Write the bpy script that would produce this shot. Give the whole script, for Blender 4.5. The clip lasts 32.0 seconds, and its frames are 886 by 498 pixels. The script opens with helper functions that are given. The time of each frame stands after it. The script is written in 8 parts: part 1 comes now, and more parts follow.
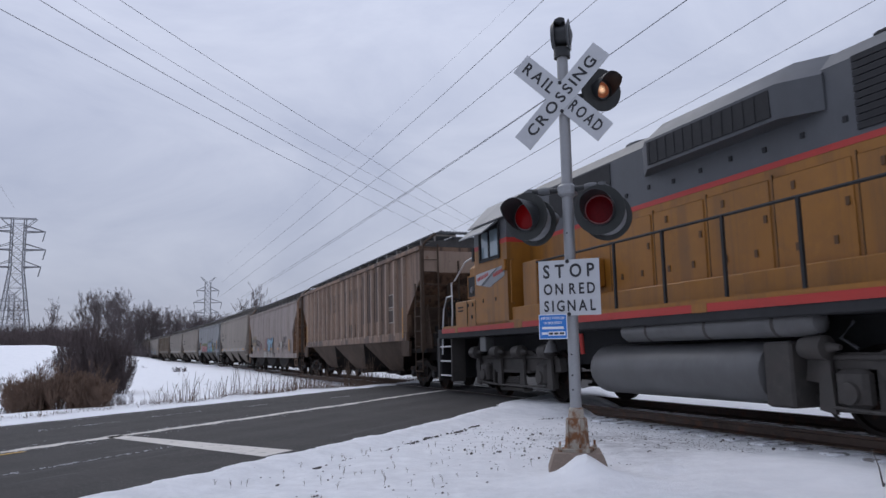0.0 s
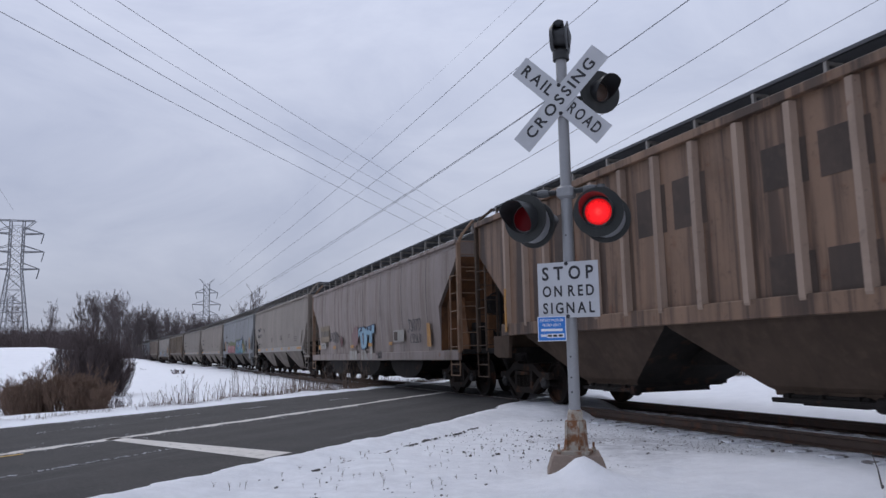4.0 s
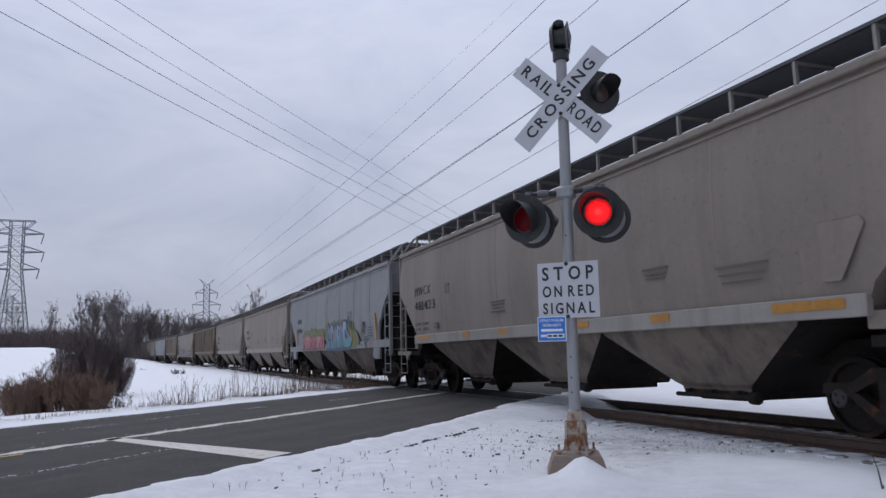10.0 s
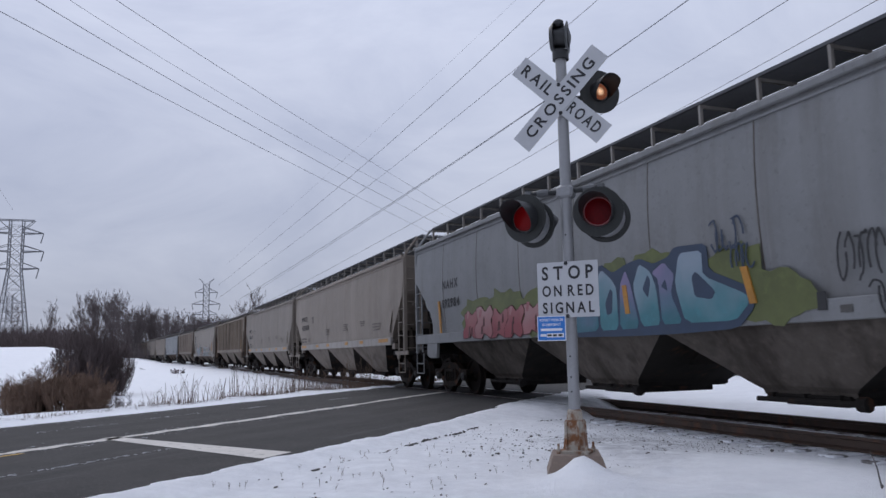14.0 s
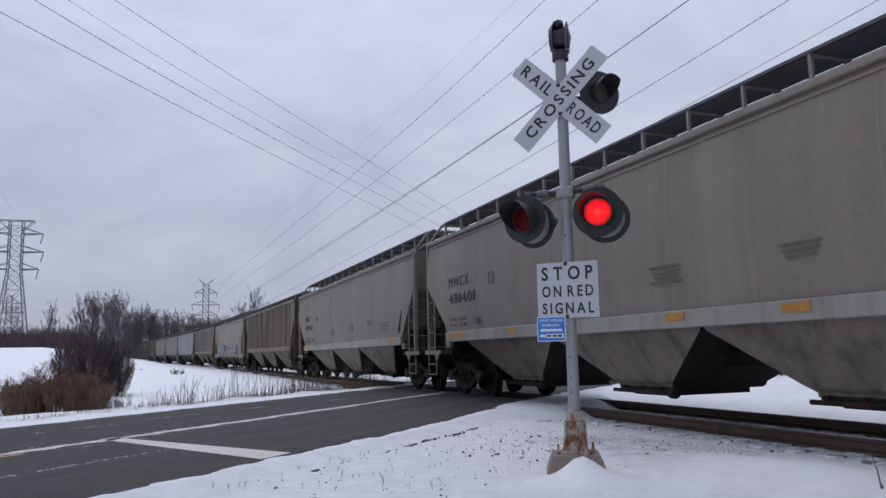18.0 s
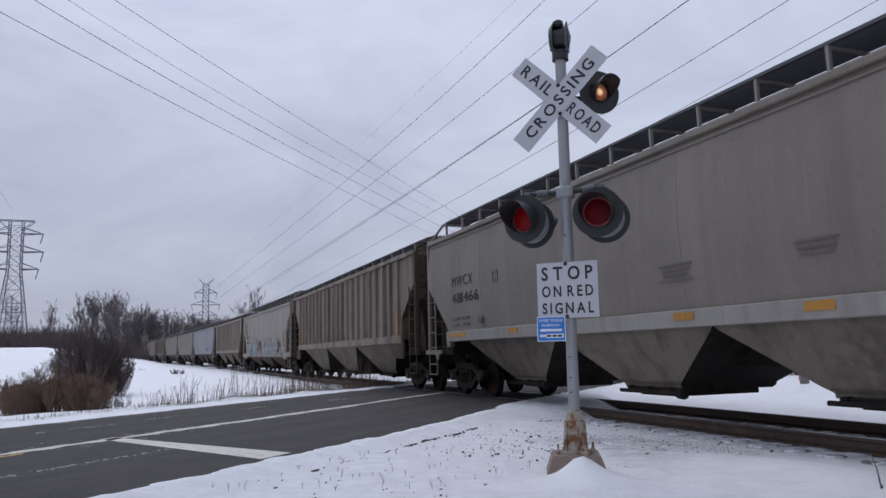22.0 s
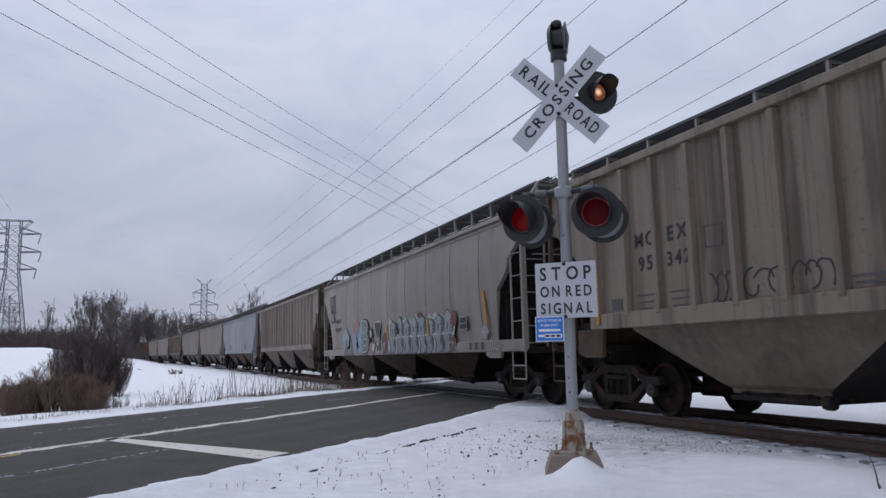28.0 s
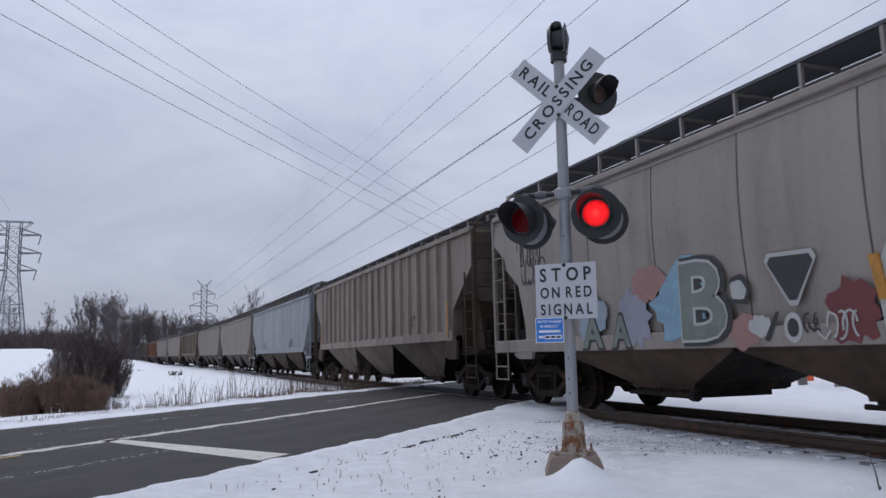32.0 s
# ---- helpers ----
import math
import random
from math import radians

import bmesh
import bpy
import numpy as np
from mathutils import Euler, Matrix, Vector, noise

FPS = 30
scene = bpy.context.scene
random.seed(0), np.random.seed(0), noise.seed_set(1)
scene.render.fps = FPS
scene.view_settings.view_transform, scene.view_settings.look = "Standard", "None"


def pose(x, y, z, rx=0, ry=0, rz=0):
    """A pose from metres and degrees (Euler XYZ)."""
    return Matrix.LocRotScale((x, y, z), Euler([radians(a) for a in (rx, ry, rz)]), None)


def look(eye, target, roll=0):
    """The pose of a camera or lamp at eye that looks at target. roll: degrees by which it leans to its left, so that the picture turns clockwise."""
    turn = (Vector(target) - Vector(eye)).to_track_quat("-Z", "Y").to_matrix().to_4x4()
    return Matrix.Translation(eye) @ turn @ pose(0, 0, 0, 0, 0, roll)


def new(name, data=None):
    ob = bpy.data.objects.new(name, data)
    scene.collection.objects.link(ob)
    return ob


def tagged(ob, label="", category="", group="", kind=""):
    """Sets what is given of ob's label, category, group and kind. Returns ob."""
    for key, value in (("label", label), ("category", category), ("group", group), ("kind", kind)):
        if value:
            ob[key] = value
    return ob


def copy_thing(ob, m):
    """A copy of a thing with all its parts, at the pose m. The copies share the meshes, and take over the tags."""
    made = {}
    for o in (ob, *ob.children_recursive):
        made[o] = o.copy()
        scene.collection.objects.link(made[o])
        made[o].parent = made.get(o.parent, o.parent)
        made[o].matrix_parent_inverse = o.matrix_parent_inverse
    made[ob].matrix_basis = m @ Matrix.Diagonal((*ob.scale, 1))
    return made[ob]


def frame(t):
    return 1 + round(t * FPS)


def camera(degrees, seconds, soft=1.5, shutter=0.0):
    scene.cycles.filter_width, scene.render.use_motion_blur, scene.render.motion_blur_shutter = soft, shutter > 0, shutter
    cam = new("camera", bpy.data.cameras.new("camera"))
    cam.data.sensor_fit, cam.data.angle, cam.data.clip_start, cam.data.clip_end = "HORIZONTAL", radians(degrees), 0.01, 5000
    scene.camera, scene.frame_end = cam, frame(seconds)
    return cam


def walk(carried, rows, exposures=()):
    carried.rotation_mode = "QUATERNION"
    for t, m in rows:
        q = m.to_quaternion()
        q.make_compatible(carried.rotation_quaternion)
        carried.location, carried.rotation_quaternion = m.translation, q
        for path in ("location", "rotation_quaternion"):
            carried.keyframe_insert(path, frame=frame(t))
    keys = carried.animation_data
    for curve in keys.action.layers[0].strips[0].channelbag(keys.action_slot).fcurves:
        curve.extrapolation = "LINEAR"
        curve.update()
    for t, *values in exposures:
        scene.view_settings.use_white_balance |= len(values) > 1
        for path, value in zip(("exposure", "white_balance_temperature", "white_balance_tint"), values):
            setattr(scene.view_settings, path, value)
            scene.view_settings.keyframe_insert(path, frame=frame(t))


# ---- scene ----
# ======== camera ========
EYE = (0.0, 0.0, 1.0567)
FOCAL = 1321.4
cam = camera(61.361, 32.0, soft=1.5, shutter=0.12)
# slow settling of the tripod head: seconds, drift to the right, drift downwards
DRIFT = ((0, 2, -3.5), (1, 2, -2.5), (2, 2, -2.2), (3, 0, -0.3), (3.5, 0, 0.5), (5.5, 0, -1.6), (7.5, 0, 0.5),
         (9.5, 0, 1.5), (10.5, 0, -0.5), (13.5, -0.4, -0.5), (17, -1, 0.5), (19, -1, 0.5), (20, -0.8, -0.3),
         (22.5, -1.5, 0.5), (23.2, -2.7, 0.5), (25, -3, 1.6), (27.5, -4, 0.5), (29, -4, 0.6), (29.6, -4, 2.2), (32, -4, 2.5))


def view(dx, dy):
    yaw, tilt = -dx / FOCAL, math.radians(7.72) + dy / FOCAL
    target = (EYE[0] + math.sin(yaw) * math.cos(tilt), EYE[1] + math.cos(yaw) * math.cos(tilt), EYE[2] + math.sin(tilt))
    return look(EYE, target, -1.177)


walk(cam, [(t, view(dx, dy)) for t, dx, dy in DRIFT])

# ======== world and sun ========
scene.view_settings.exposure = 0.0
world = bpy.data.worlds.new("overcast")
scene.world = world
world.use_nodes = True
wt = world.node_tree
wt.nodes.clear()


def wnode(kind, **values):
    n = wt.nodes.new(kind)
    for k, v in values.items():
        n.inputs[k].default_value = v
    return n


w_out = wt.nodes.new("ShaderNodeOutputWorld")
w_bg = wnode("ShaderNodeBackground", Strength=1.0)
w_sky = wt.nodes.new("ShaderNodeTexSky")
w_sky.sky_type = "NISHITA"
w_sky.sun_disc = False
w_sky.sun_elevation, w_sky.sun_rotation = radians(39), radians(-20.6)
w_geo = wt.nodes.new("ShaderNodeTexCoord")
w_map = wt.nodes.new("ShaderNodeMapping")
w_map.inputs["Scale"].default_value = (1.5, 1.2, 4.2)
w_map.inputs["Rotation"].default_value = (0.0, 0.25, 0.5)
w_n1 = wnode("ShaderNodeTexNoise", Scale=1.7, Detail=7.0, Roughness=0.58, Distortion=0.5)
w_ramp = wt.nodes.new("ShaderNodeValToRGB")
w_ramp.color_ramp.elements[0].position, w_ramp.color_ramp.elements[0].color = 0.36, (0.335, 0.370, 0.485, 1)
w_ramp.color_ramp.elements[1].position, w_ramp.color_ramp.elements[1].color = 0.66, (0.445, 0.478, 0.588, 1)
w_sep = wt.nodes.new("ShaderNodeSeparateXYZ")
w_up = wt.nodes.new("ShaderNodeMapRange")
w_up.inputs["From Min"].default_value, w_up.inputs["From Max"].default_value = -0.02, 1.0
w_up.inputs["To Min"].default_value, w_up.inputs["To Max"].default_value = 0.76, 1.72
w_mul = wt.nodes.new("ShaderNodeVectorMath")
w_mul.operation = "SCALE"
w_dot = wt.nodes.new("ShaderNodeVectorMath")
w_dot.operation = "DOT_PRODUCT"
w_dot.inputs[1].default_value = (-0.30, 0.80, 0.52)
w_side = wt.nodes.new("ShaderNodeMapRange")
w_side.inputs["From Min"].default_value, w_side.inputs["From Max"].default_value = -0.6, 1.0
w_side.inputs["To Min"].default_value, w_side.inputs["To Max"].default_value = 1.0, 1.36
w_pair = wt.nodes.new("ShaderNodeMath")
w_pair.operation = "MULTIPLY"
w_mixs = wt.nodes.new("ShaderNodeVectorMath")
w_mixs.operation = "SCALE"
w_mixs.inputs["Scale"].default_value = 0.05
w_mix = wt.nodes.new("ShaderNodeMix")
w_mix.data_type = "RGBA"
w_mix.inputs["Factor"].default_value = 0.93
for a, b in ((w_geo.outputs["Generated"], w_map.inputs["Vector"]), (w_map.outputs[0], w_n1.inputs["Vector"]),
             (w_n1.outputs["Fac"], w_ramp.inputs["Fac"]), (w_geo.outputs["Generated"], w_sep.inputs[0]),
             (w_sep.outputs["Z"], w_up.inputs["Value"]), (w_ramp.outputs["Color"], w_mul.inputs[0]),
             (w_geo.outputs["Generated"], w_dot.inputs[0]), (w_dot.outputs["Value"], w_side.inputs["Value"]),
             (w_side.outputs["Result"], w_pair.inputs[0]), (w_up.outputs["Result"], w_pair.inputs[1]), (w_pair.outputs[0], w_mul.inputs["Scale"]), (w_sky.outputs[0], w_mixs.inputs[0]),
             (w_mixs.outputs[0], w_mix.inputs["A"]), (w_mul.outputs[0], w_mix.inputs["B"]),
             (w_mix.outputs["Result"], w_bg.inputs["Color"]), (w_bg.outputs[0], w_out.inputs[0])):
    wt.links.new(a, b)
sun = new("sun", bpy.data.lights.new("sun", "SUN"))
sun.data.energy, sun.data.angle, sun.data.color = 0.5, radians(35), (1.0, 0.96, 0.9)
sun.matrix_world = look((-30, 80, 70), (0, 0, 0))


# ======== materials ========
def material(name, colour, rough=0.7, metal=0.0, spots=(), bump=0.0, grain=20.0, vary=0.0, streak=None, coat=0.0, wash=None):
    """A procedural surface. spots: (colour, scale, low, high, amount) patches; streak: (colour, amount) stains that run down;
    vary: change of brightness at two scales."""
    m = bpy.data.materials.new(name)
    m.use_nodes = True
    t = m.node_tree
    b = t.nodes["Principled BSDF"]
    b.inputs["Roughness"].default_value, b.inputs["Metallic"].default_value = rough, metal
    b.inputs["Coat Weight"].default_value = coat
    tc = t.nodes.new("ShaderNodeTexCoord")
    info = t.nodes.new("ShaderNodeObjectInfo")
    add = t.nodes.new("ShaderNodeVectorMath")
    add.operation = "MULTIPLY_ADD"
    t.links.new(info.outputs["Random"], add.inputs[0])
    add.inputs[1].default_value = (37.0, 11.0, 5.0)
    t.links.new(tc.outputs["Object"], add.inputs[2])
    place = add.outputs[0]

    def tex(scale, detail=5.0, stretch=None):
        src = place
        if stretch:
            mp = t.nodes.new("ShaderNodeMapping")
            mp.inputs["Scale"].default_value = stretch
            t.links.new(place, mp.inputs["Vector"])
            src = mp.outputs[0]
        n = t.nodes.new("ShaderNodeTexNoise")
        n.inputs["Scale"].default_value, n.inputs["Detail"].default_value, n.inputs["Roughness"].default_value = scale, detail, 0.62
        t.links.new(src, n.inputs["Vector"])
        return n.outputs["Fac"]

    def blend(a, c, fac):
        mx = t.nodes.new("ShaderNodeMix")
        mx.data_type = "RGBA"
        t.links.new(fac, mx.inputs["Factor"])
        if isinstance(a, tuple):
            mx.inputs["A"].default_value = (*a, 1)
        else:
            t.links.new(a, mx.inputs["A"])
        mx.inputs["B"].default_value = (*c, 1)
        return mx.outputs["Result"]

    def span(fac, lo, hi, amount):
        r = t.nodes.new("ShaderNodeMapRange")
        r.interpolation_type = "SMOOTHSTEP"
        for k, v in (("From Min", lo), ("From Max", hi), ("To Min", 0.0), ("To Max", amount)):
            r.inputs[k].default_value = v
        t.links.new(fac, r.inputs["Value"])
        return r.outputs["Result"]

    col = tuple(colour)
    if vary:
        col = blend(col, tuple(c * (1 - vary) for c in colour), span(tex(1.3), 0.35, 0.7, 1.0))
        col = blend(col, tuple(min(1, c * (1 + vary * 0.7)) for c in colour), span(tex(grain), 0.45, 0.75, 0.8))
    for c, scale, lo, hi, amount in spots:
        col = blend(col, c, span(tex(scale, 7.0), lo, hi, amount))
    if streak:
        hard = streak[2] if len(streak) > 2 else 0.0
        col = blend(col, streak[0], span(tex(1.0, 6.0, (2.4, 2.4, 0.14)), 0.48 - 0.03 * hard, 0.72 - 0.13 * hard, streak[1]))
        col = blend(col, streak[0], span(tex(1.0, 4.0, (9.0, 9.0, 0.22)), 0.55 - 0.03 * hard, 0.8 - 0.15 * hard, streak[1] * 0.7))
    if wash:
        col = blend(col, wash[0], span(tex(1.0, 3.0, (0.8, 0.8, 0.06)), 0.46, 0.70, wash[1]))
        col = blend(col, wash[0], span(tex(1.0, 6.0, (5.0, 5.0, 0.35)), 0.56, 0.74, wash[1] * 0.8))
    if isinstance(col, tuple):
        b.inputs["Base Color"].default_value = (*col, 1)
    else:
        t.links.new(col, b.inputs["Base Color"])
    if vary or spots:
        rr = t.nodes.new("ShaderNodeMapRange")
        rr.inputs["To Min"].default_value, rr.inputs["To Max"].default_value = max(0.05, rough - 0.12), min(1, rough + 0.12)
        t.links.new(tex(grain * 0.5), rr.inputs["Value"])
        t.links.new(rr.outputs["Result"], b.inputs["Roughness"])
    if bump:
        bp = t.nodes.new("ShaderNodeBump")
        bp.inputs["Strength"].default_value, bp.inputs["Distance"].default_value = min(1.0, bump * 20), bump
        t.links.new(tex(grain, 8.0), bp.inputs["Height"])
        t.links.new(bp.outputs[0], b.inputs["Normal"])
    return m


def glow(name, colour, strength, core):
    """A lit lens: pressed cells over its face, and a brighter core where the bulb stands."""
    m = bpy.data.materials.new(name)
    m.use_nodes = True
    t = m.node_tree
    b = t.nodes["Principled BSDF"]
    b.inputs["Base Color"].default_value = (*[min(1, c) * 0.13 for c in colour], 1)
    b.inputs["Roughness"].default_value, b.inputs["Specular IOR Level"].default_value = 0.3, 0.15
    tc, cells, ball = t.nodes.new("ShaderNodeTexCoord"), t.nodes.new("ShaderNodeTexVoronoi"), t.nodes.new("ShaderNodeVectorMath")
    cells.inputs["Scale"].default_value = 130.0
    ball.operation = "LENGTH"
    mid, power, mix = t.nodes.new("ShaderNodeMapRange"), t.nodes.new("ShaderNodeMapRange"), t.nodes.new("ShaderNodeMix")
    rim, dim = t.nodes.new("ShaderNodeMapRange"), t.nodes.new("ShaderNodeMath")
    dim.operation = "MULTIPLY"
    mix.data_type = "RGBA"
    mix.inputs["A"].default_value, mix.inputs["B"].default_value = (*colour, 1), (*core, 1)
    for n, row in ((mid, (0.012, 0.05, 1.0, 0.0)), (power, (0.0, 0.7, strength * 1.75, strength * 0.5)), (rim, (0.075, 0.13, 1.0, 0.35))):
        for k, v in zip(("From Min", "From Max", "To Min", "To Max"), row):
            n.inputs[k].default_value = v
    for p, q in ((tc.outputs["Object"], cells.inputs["Vector"]), (tc.outputs["Object"], ball.inputs[0]), (ball.outputs["Value"], mid.inputs["Value"]),
                 (cells.outputs["Distance"], power.inputs["Value"]), (mid.outputs["Result"], mix.inputs["Factor"]),
                 (mix.outputs["Result"], b.inputs["Emission Color"]), (ball.outputs["Value"], rim.inputs["Value"]), (power.outputs["Result"], dim.inputs[0]), (rim.outputs["Result"], dim.inputs[1]), (dim.outputs["Value"], b.inputs["Emission Strength"])):
        t.links.new(p, q)
    return m


RUST, DIRT, SOOT = (0.16, 0.065, 0.03), (0.11, 0.085, 0.065), (0.035, 0.03, 0.028)
M_SALT = material("road_salt", (0.42, 0.42, 0.44), 0.8, vary=0.2)
M_SNOW = material("snow", (0.78, 0.80, 0.84), 0.65, vary=0.06, grain=26, bump=0.02)
def asphalt():
    """Damp dark asphalt: wheel-worn and salted bands run along the road, with aggregate grain and patches."""
    m = material("asphalt", (0.027, 0.0232, 0.0222), 0.88, vary=0.6, grain=60, bump=0.012, spots=(((0.016, 0.015, 0.015), 2.2, 0.5, 0.68, 0.6), ((0.115, 0.107, 0.105), 30, 0.57, 0.67, 0.75), ((0.012, 0.011, 0.011), 24, 0.54, 0.66, 0.6)))
    t = m.node_tree
    b = t.nodes["Principled BSDF"]
    src = b.inputs["Base Color"].links[0].from_socket
    tc, mp = t.nodes.new("ShaderNodeTexCoord"), t.nodes.new("ShaderNodeMapping")
    mp.vector_type = "TEXTURE"
    mp.inputs["Rotation"].default_value = (0, 0, radians(-25.4))
    mp.inputs["Scale"].default_value = (0.55, 14.0, 1.0)
    t.links.new(tc.outputs["Object"], mp.inputs["Vector"])
    for scale, lo, hi, colour, amount in ((1.0, 0.48, 0.68, (0.044, 0.040, 0.039), 0.7), (3.4, 0.58, 0.72, (0.14, 0.14, 0.145), 0.4)):
        n = t.nodes.new("ShaderNodeTexNoise")
        n.inputs["Scale"].default_value, n.inputs["Detail"].default_value, n.inputs["Roughness"].default_value = scale, 9.0, 0.7
        t.links.new(mp.outputs[0], n.inputs["Vector"])
        r = t.nodes.new("ShaderNodeMapRange")
        for k, v in (("From Min", lo), ("From Max", hi), ("To Min", 0.0), ("To Max", amount)):
            r.inputs[k].default_value = v
        t.links.new(n.outputs["Fac"], r.inputs["Value"])
        mx = t.nodes.new("ShaderNodeMix")
        mx.data_type = "RGBA"
        t.links.new(r.outputs["Result"], mx.inputs["Factor"])
        t.links.new(src, mx.inputs["A"])
        mx.inputs["B"].default_value = (*colour, 1)
        src = mx.outputs["Result"]
    t.links.new(src, b.inputs["Base Color"])
    return m


M_ROAD = asphalt()
M_LINE = material("worn_road_paint", (0.62, 0.58, 0.53), 0.7, vary=0.15, grain=40, spots=(((0.12, 0.115, 0.11), 9, 0.56, 0.7, 0.8),))
M_YELLOW_LINE = material("worn_yellow_road_paint", (0.55, 0.33, 0.06), 0.7, vary=0.2, grain=40, spots=(((0.12, 0.115, 0.11), 9, 0.5, 0.7, 0.8),))
M_STEEL = material("rusty_rail", (0.075, 0.05, 0.038), 0.6, 0.4, vary=0.35, grain=14, spots=((RUST, 5, 0.5, 0.7, 0.6),))
M_RAILTOP = material("polished_rail", (0.35, 0.34, 0.34), 0.3, 0.9, vary=0.2)
M_TIE = material("snow_dusted_tie", (0.74, 0.75, 0.78), 0.9, vary=0.15, grain=20, bump=0.01, spots=(((0.10, 0.085, 0.075), 6.0, 0.5, 0.62, 0.9),))
M_BALLAST = material("ballast", (0.20, 0.19, 0.185), 0.9, vary=0.5, grain=25, bump=0.03)
M_GALV = material("galvanised_mast", (0.31, 0.315, 0.325), 0.45, 0.35, vary=0.12, grain=30, streak=((0.30, 0.29, 0.28), 0.4))
M_RUSTBASE = material("rusty_flaking_base", (0.42, 0.38, 0.32), 0.8, vary=0.2, grain=30, bump=0.008, spots=(((0.20, 0.085, 0.035), 7, 0.42, 0.58, 1.0),))
M_CONCRETE = material("stained_concrete", (0.24, 0.185, 0.15), 0.9, vary=0.25, grain=30, bump=0.012)
M_SIGN = material("sign_sheeting", (0.51, 0.52, 0.54), 0.4, vary=0.06, grain=12, streak=((0.5, 0.5, 0.5), 0.25))
M_INK = material("black_lettering", (0.018, 0.018, 0.022), 0.5)
M_BLUE = material("blue_sign", (0.03, 0.19, 0.58), 0.4, vary=0.06)
M_WHITE = material("white_lettering", (0.75, 0.76, 0.8), 0.5)
M_BLACK = material("black_lamp_housing", (0.022, 0.023, 0.025), 0.5, vary=0.3, grain=10, spots=(((0.09, 0.09, 0.09), 6, 0.58, 0.75, 0.5),))
M_LAMPGREY = material("weathered_lamp_back", (0.14, 0.145, 0.15), 0.6, vary=0.3, grain=12)
M_PLATE = material("faded_black_disc", (0.020, 0.022, 0.021), 0.55, vary=0.3, grain=10, streak=((0.075, 0.073, 0.068), 0.45))
M_SHELL = material("pale_lamp_housing", (0.25, 0.255, 0.265), 0.5, vary=0.2, grain=10)
M_RED_ON = glow("lit_red_lens", (1.0, 0.014, 0.02), 1.45, (1.0, 0.05, 0.05))
M_RED_OBLIQUE = glow("red_lens_lit_away", (1.0, 0.012, 0.02), 0.03, (1.0, 0.03, 0.03))
M_RED_OFF = material("unlit_red_lens", (0.13, 0.003, 0.006), 0.35, vary=0.35, grain=60)
M_AMBER_ON = glow("lit_amber_lens", (0.22, 0.07, 0.035), 0.8, (1.5, 0.95, 0.6))
M_RED_OFF.node_tree.nodes["Principled BSDF"].inputs["Specular IOR Level"].default_value = 0.12
M_BULB_OFF = material("dull_amber_lens", (0.11, 0.075, 0.06), 0.2, vary=0.3, grain=30)
M_THICKET = material("dark_thicket_twigs", (0.105, 0.080, 0.078), 0.95, vary=0.3, grain=3)
M_BARK = material("bare_bark", (0.115, 0.100, 0.096), 0.95, vary=0.3, grain=4)
M_TWIG = material("bare_twigs", (0.145, 0.120, 0.120), 0.95, vary=0.3, grain=3)
M_SHRUB = material("brown_shrub_twigs", (0.205, 0.135, 0.098), 0.95, vary=0.35, grain=3)
M_GRASS = material("dead_grass", (0.15, 0.105, 0.078), 0.95, vary=0.35, grain=5)
M_PYLON = material("pylon_steel", (0.20, 0.205, 0.22), 0.6, 0.3, vary=0.2)
M_WIRE = material("weathered_conductor", (0.10, 0.105, 0.12), 0.5, 0.4)
M_ORANGE = material("orange_marker", (0.75, 0.11, 0.03), 0.55, vary=0.12)
M_POST = material("weathered_post", (0.20, 0.185, 0.175), 0.85, vary=0.3, grain=14)
M_STONE = material("trackside_stone", (0.10, 0.09, 0.085), 0.9, vary=0.4, grain=10)

# ======== geometry tools ========


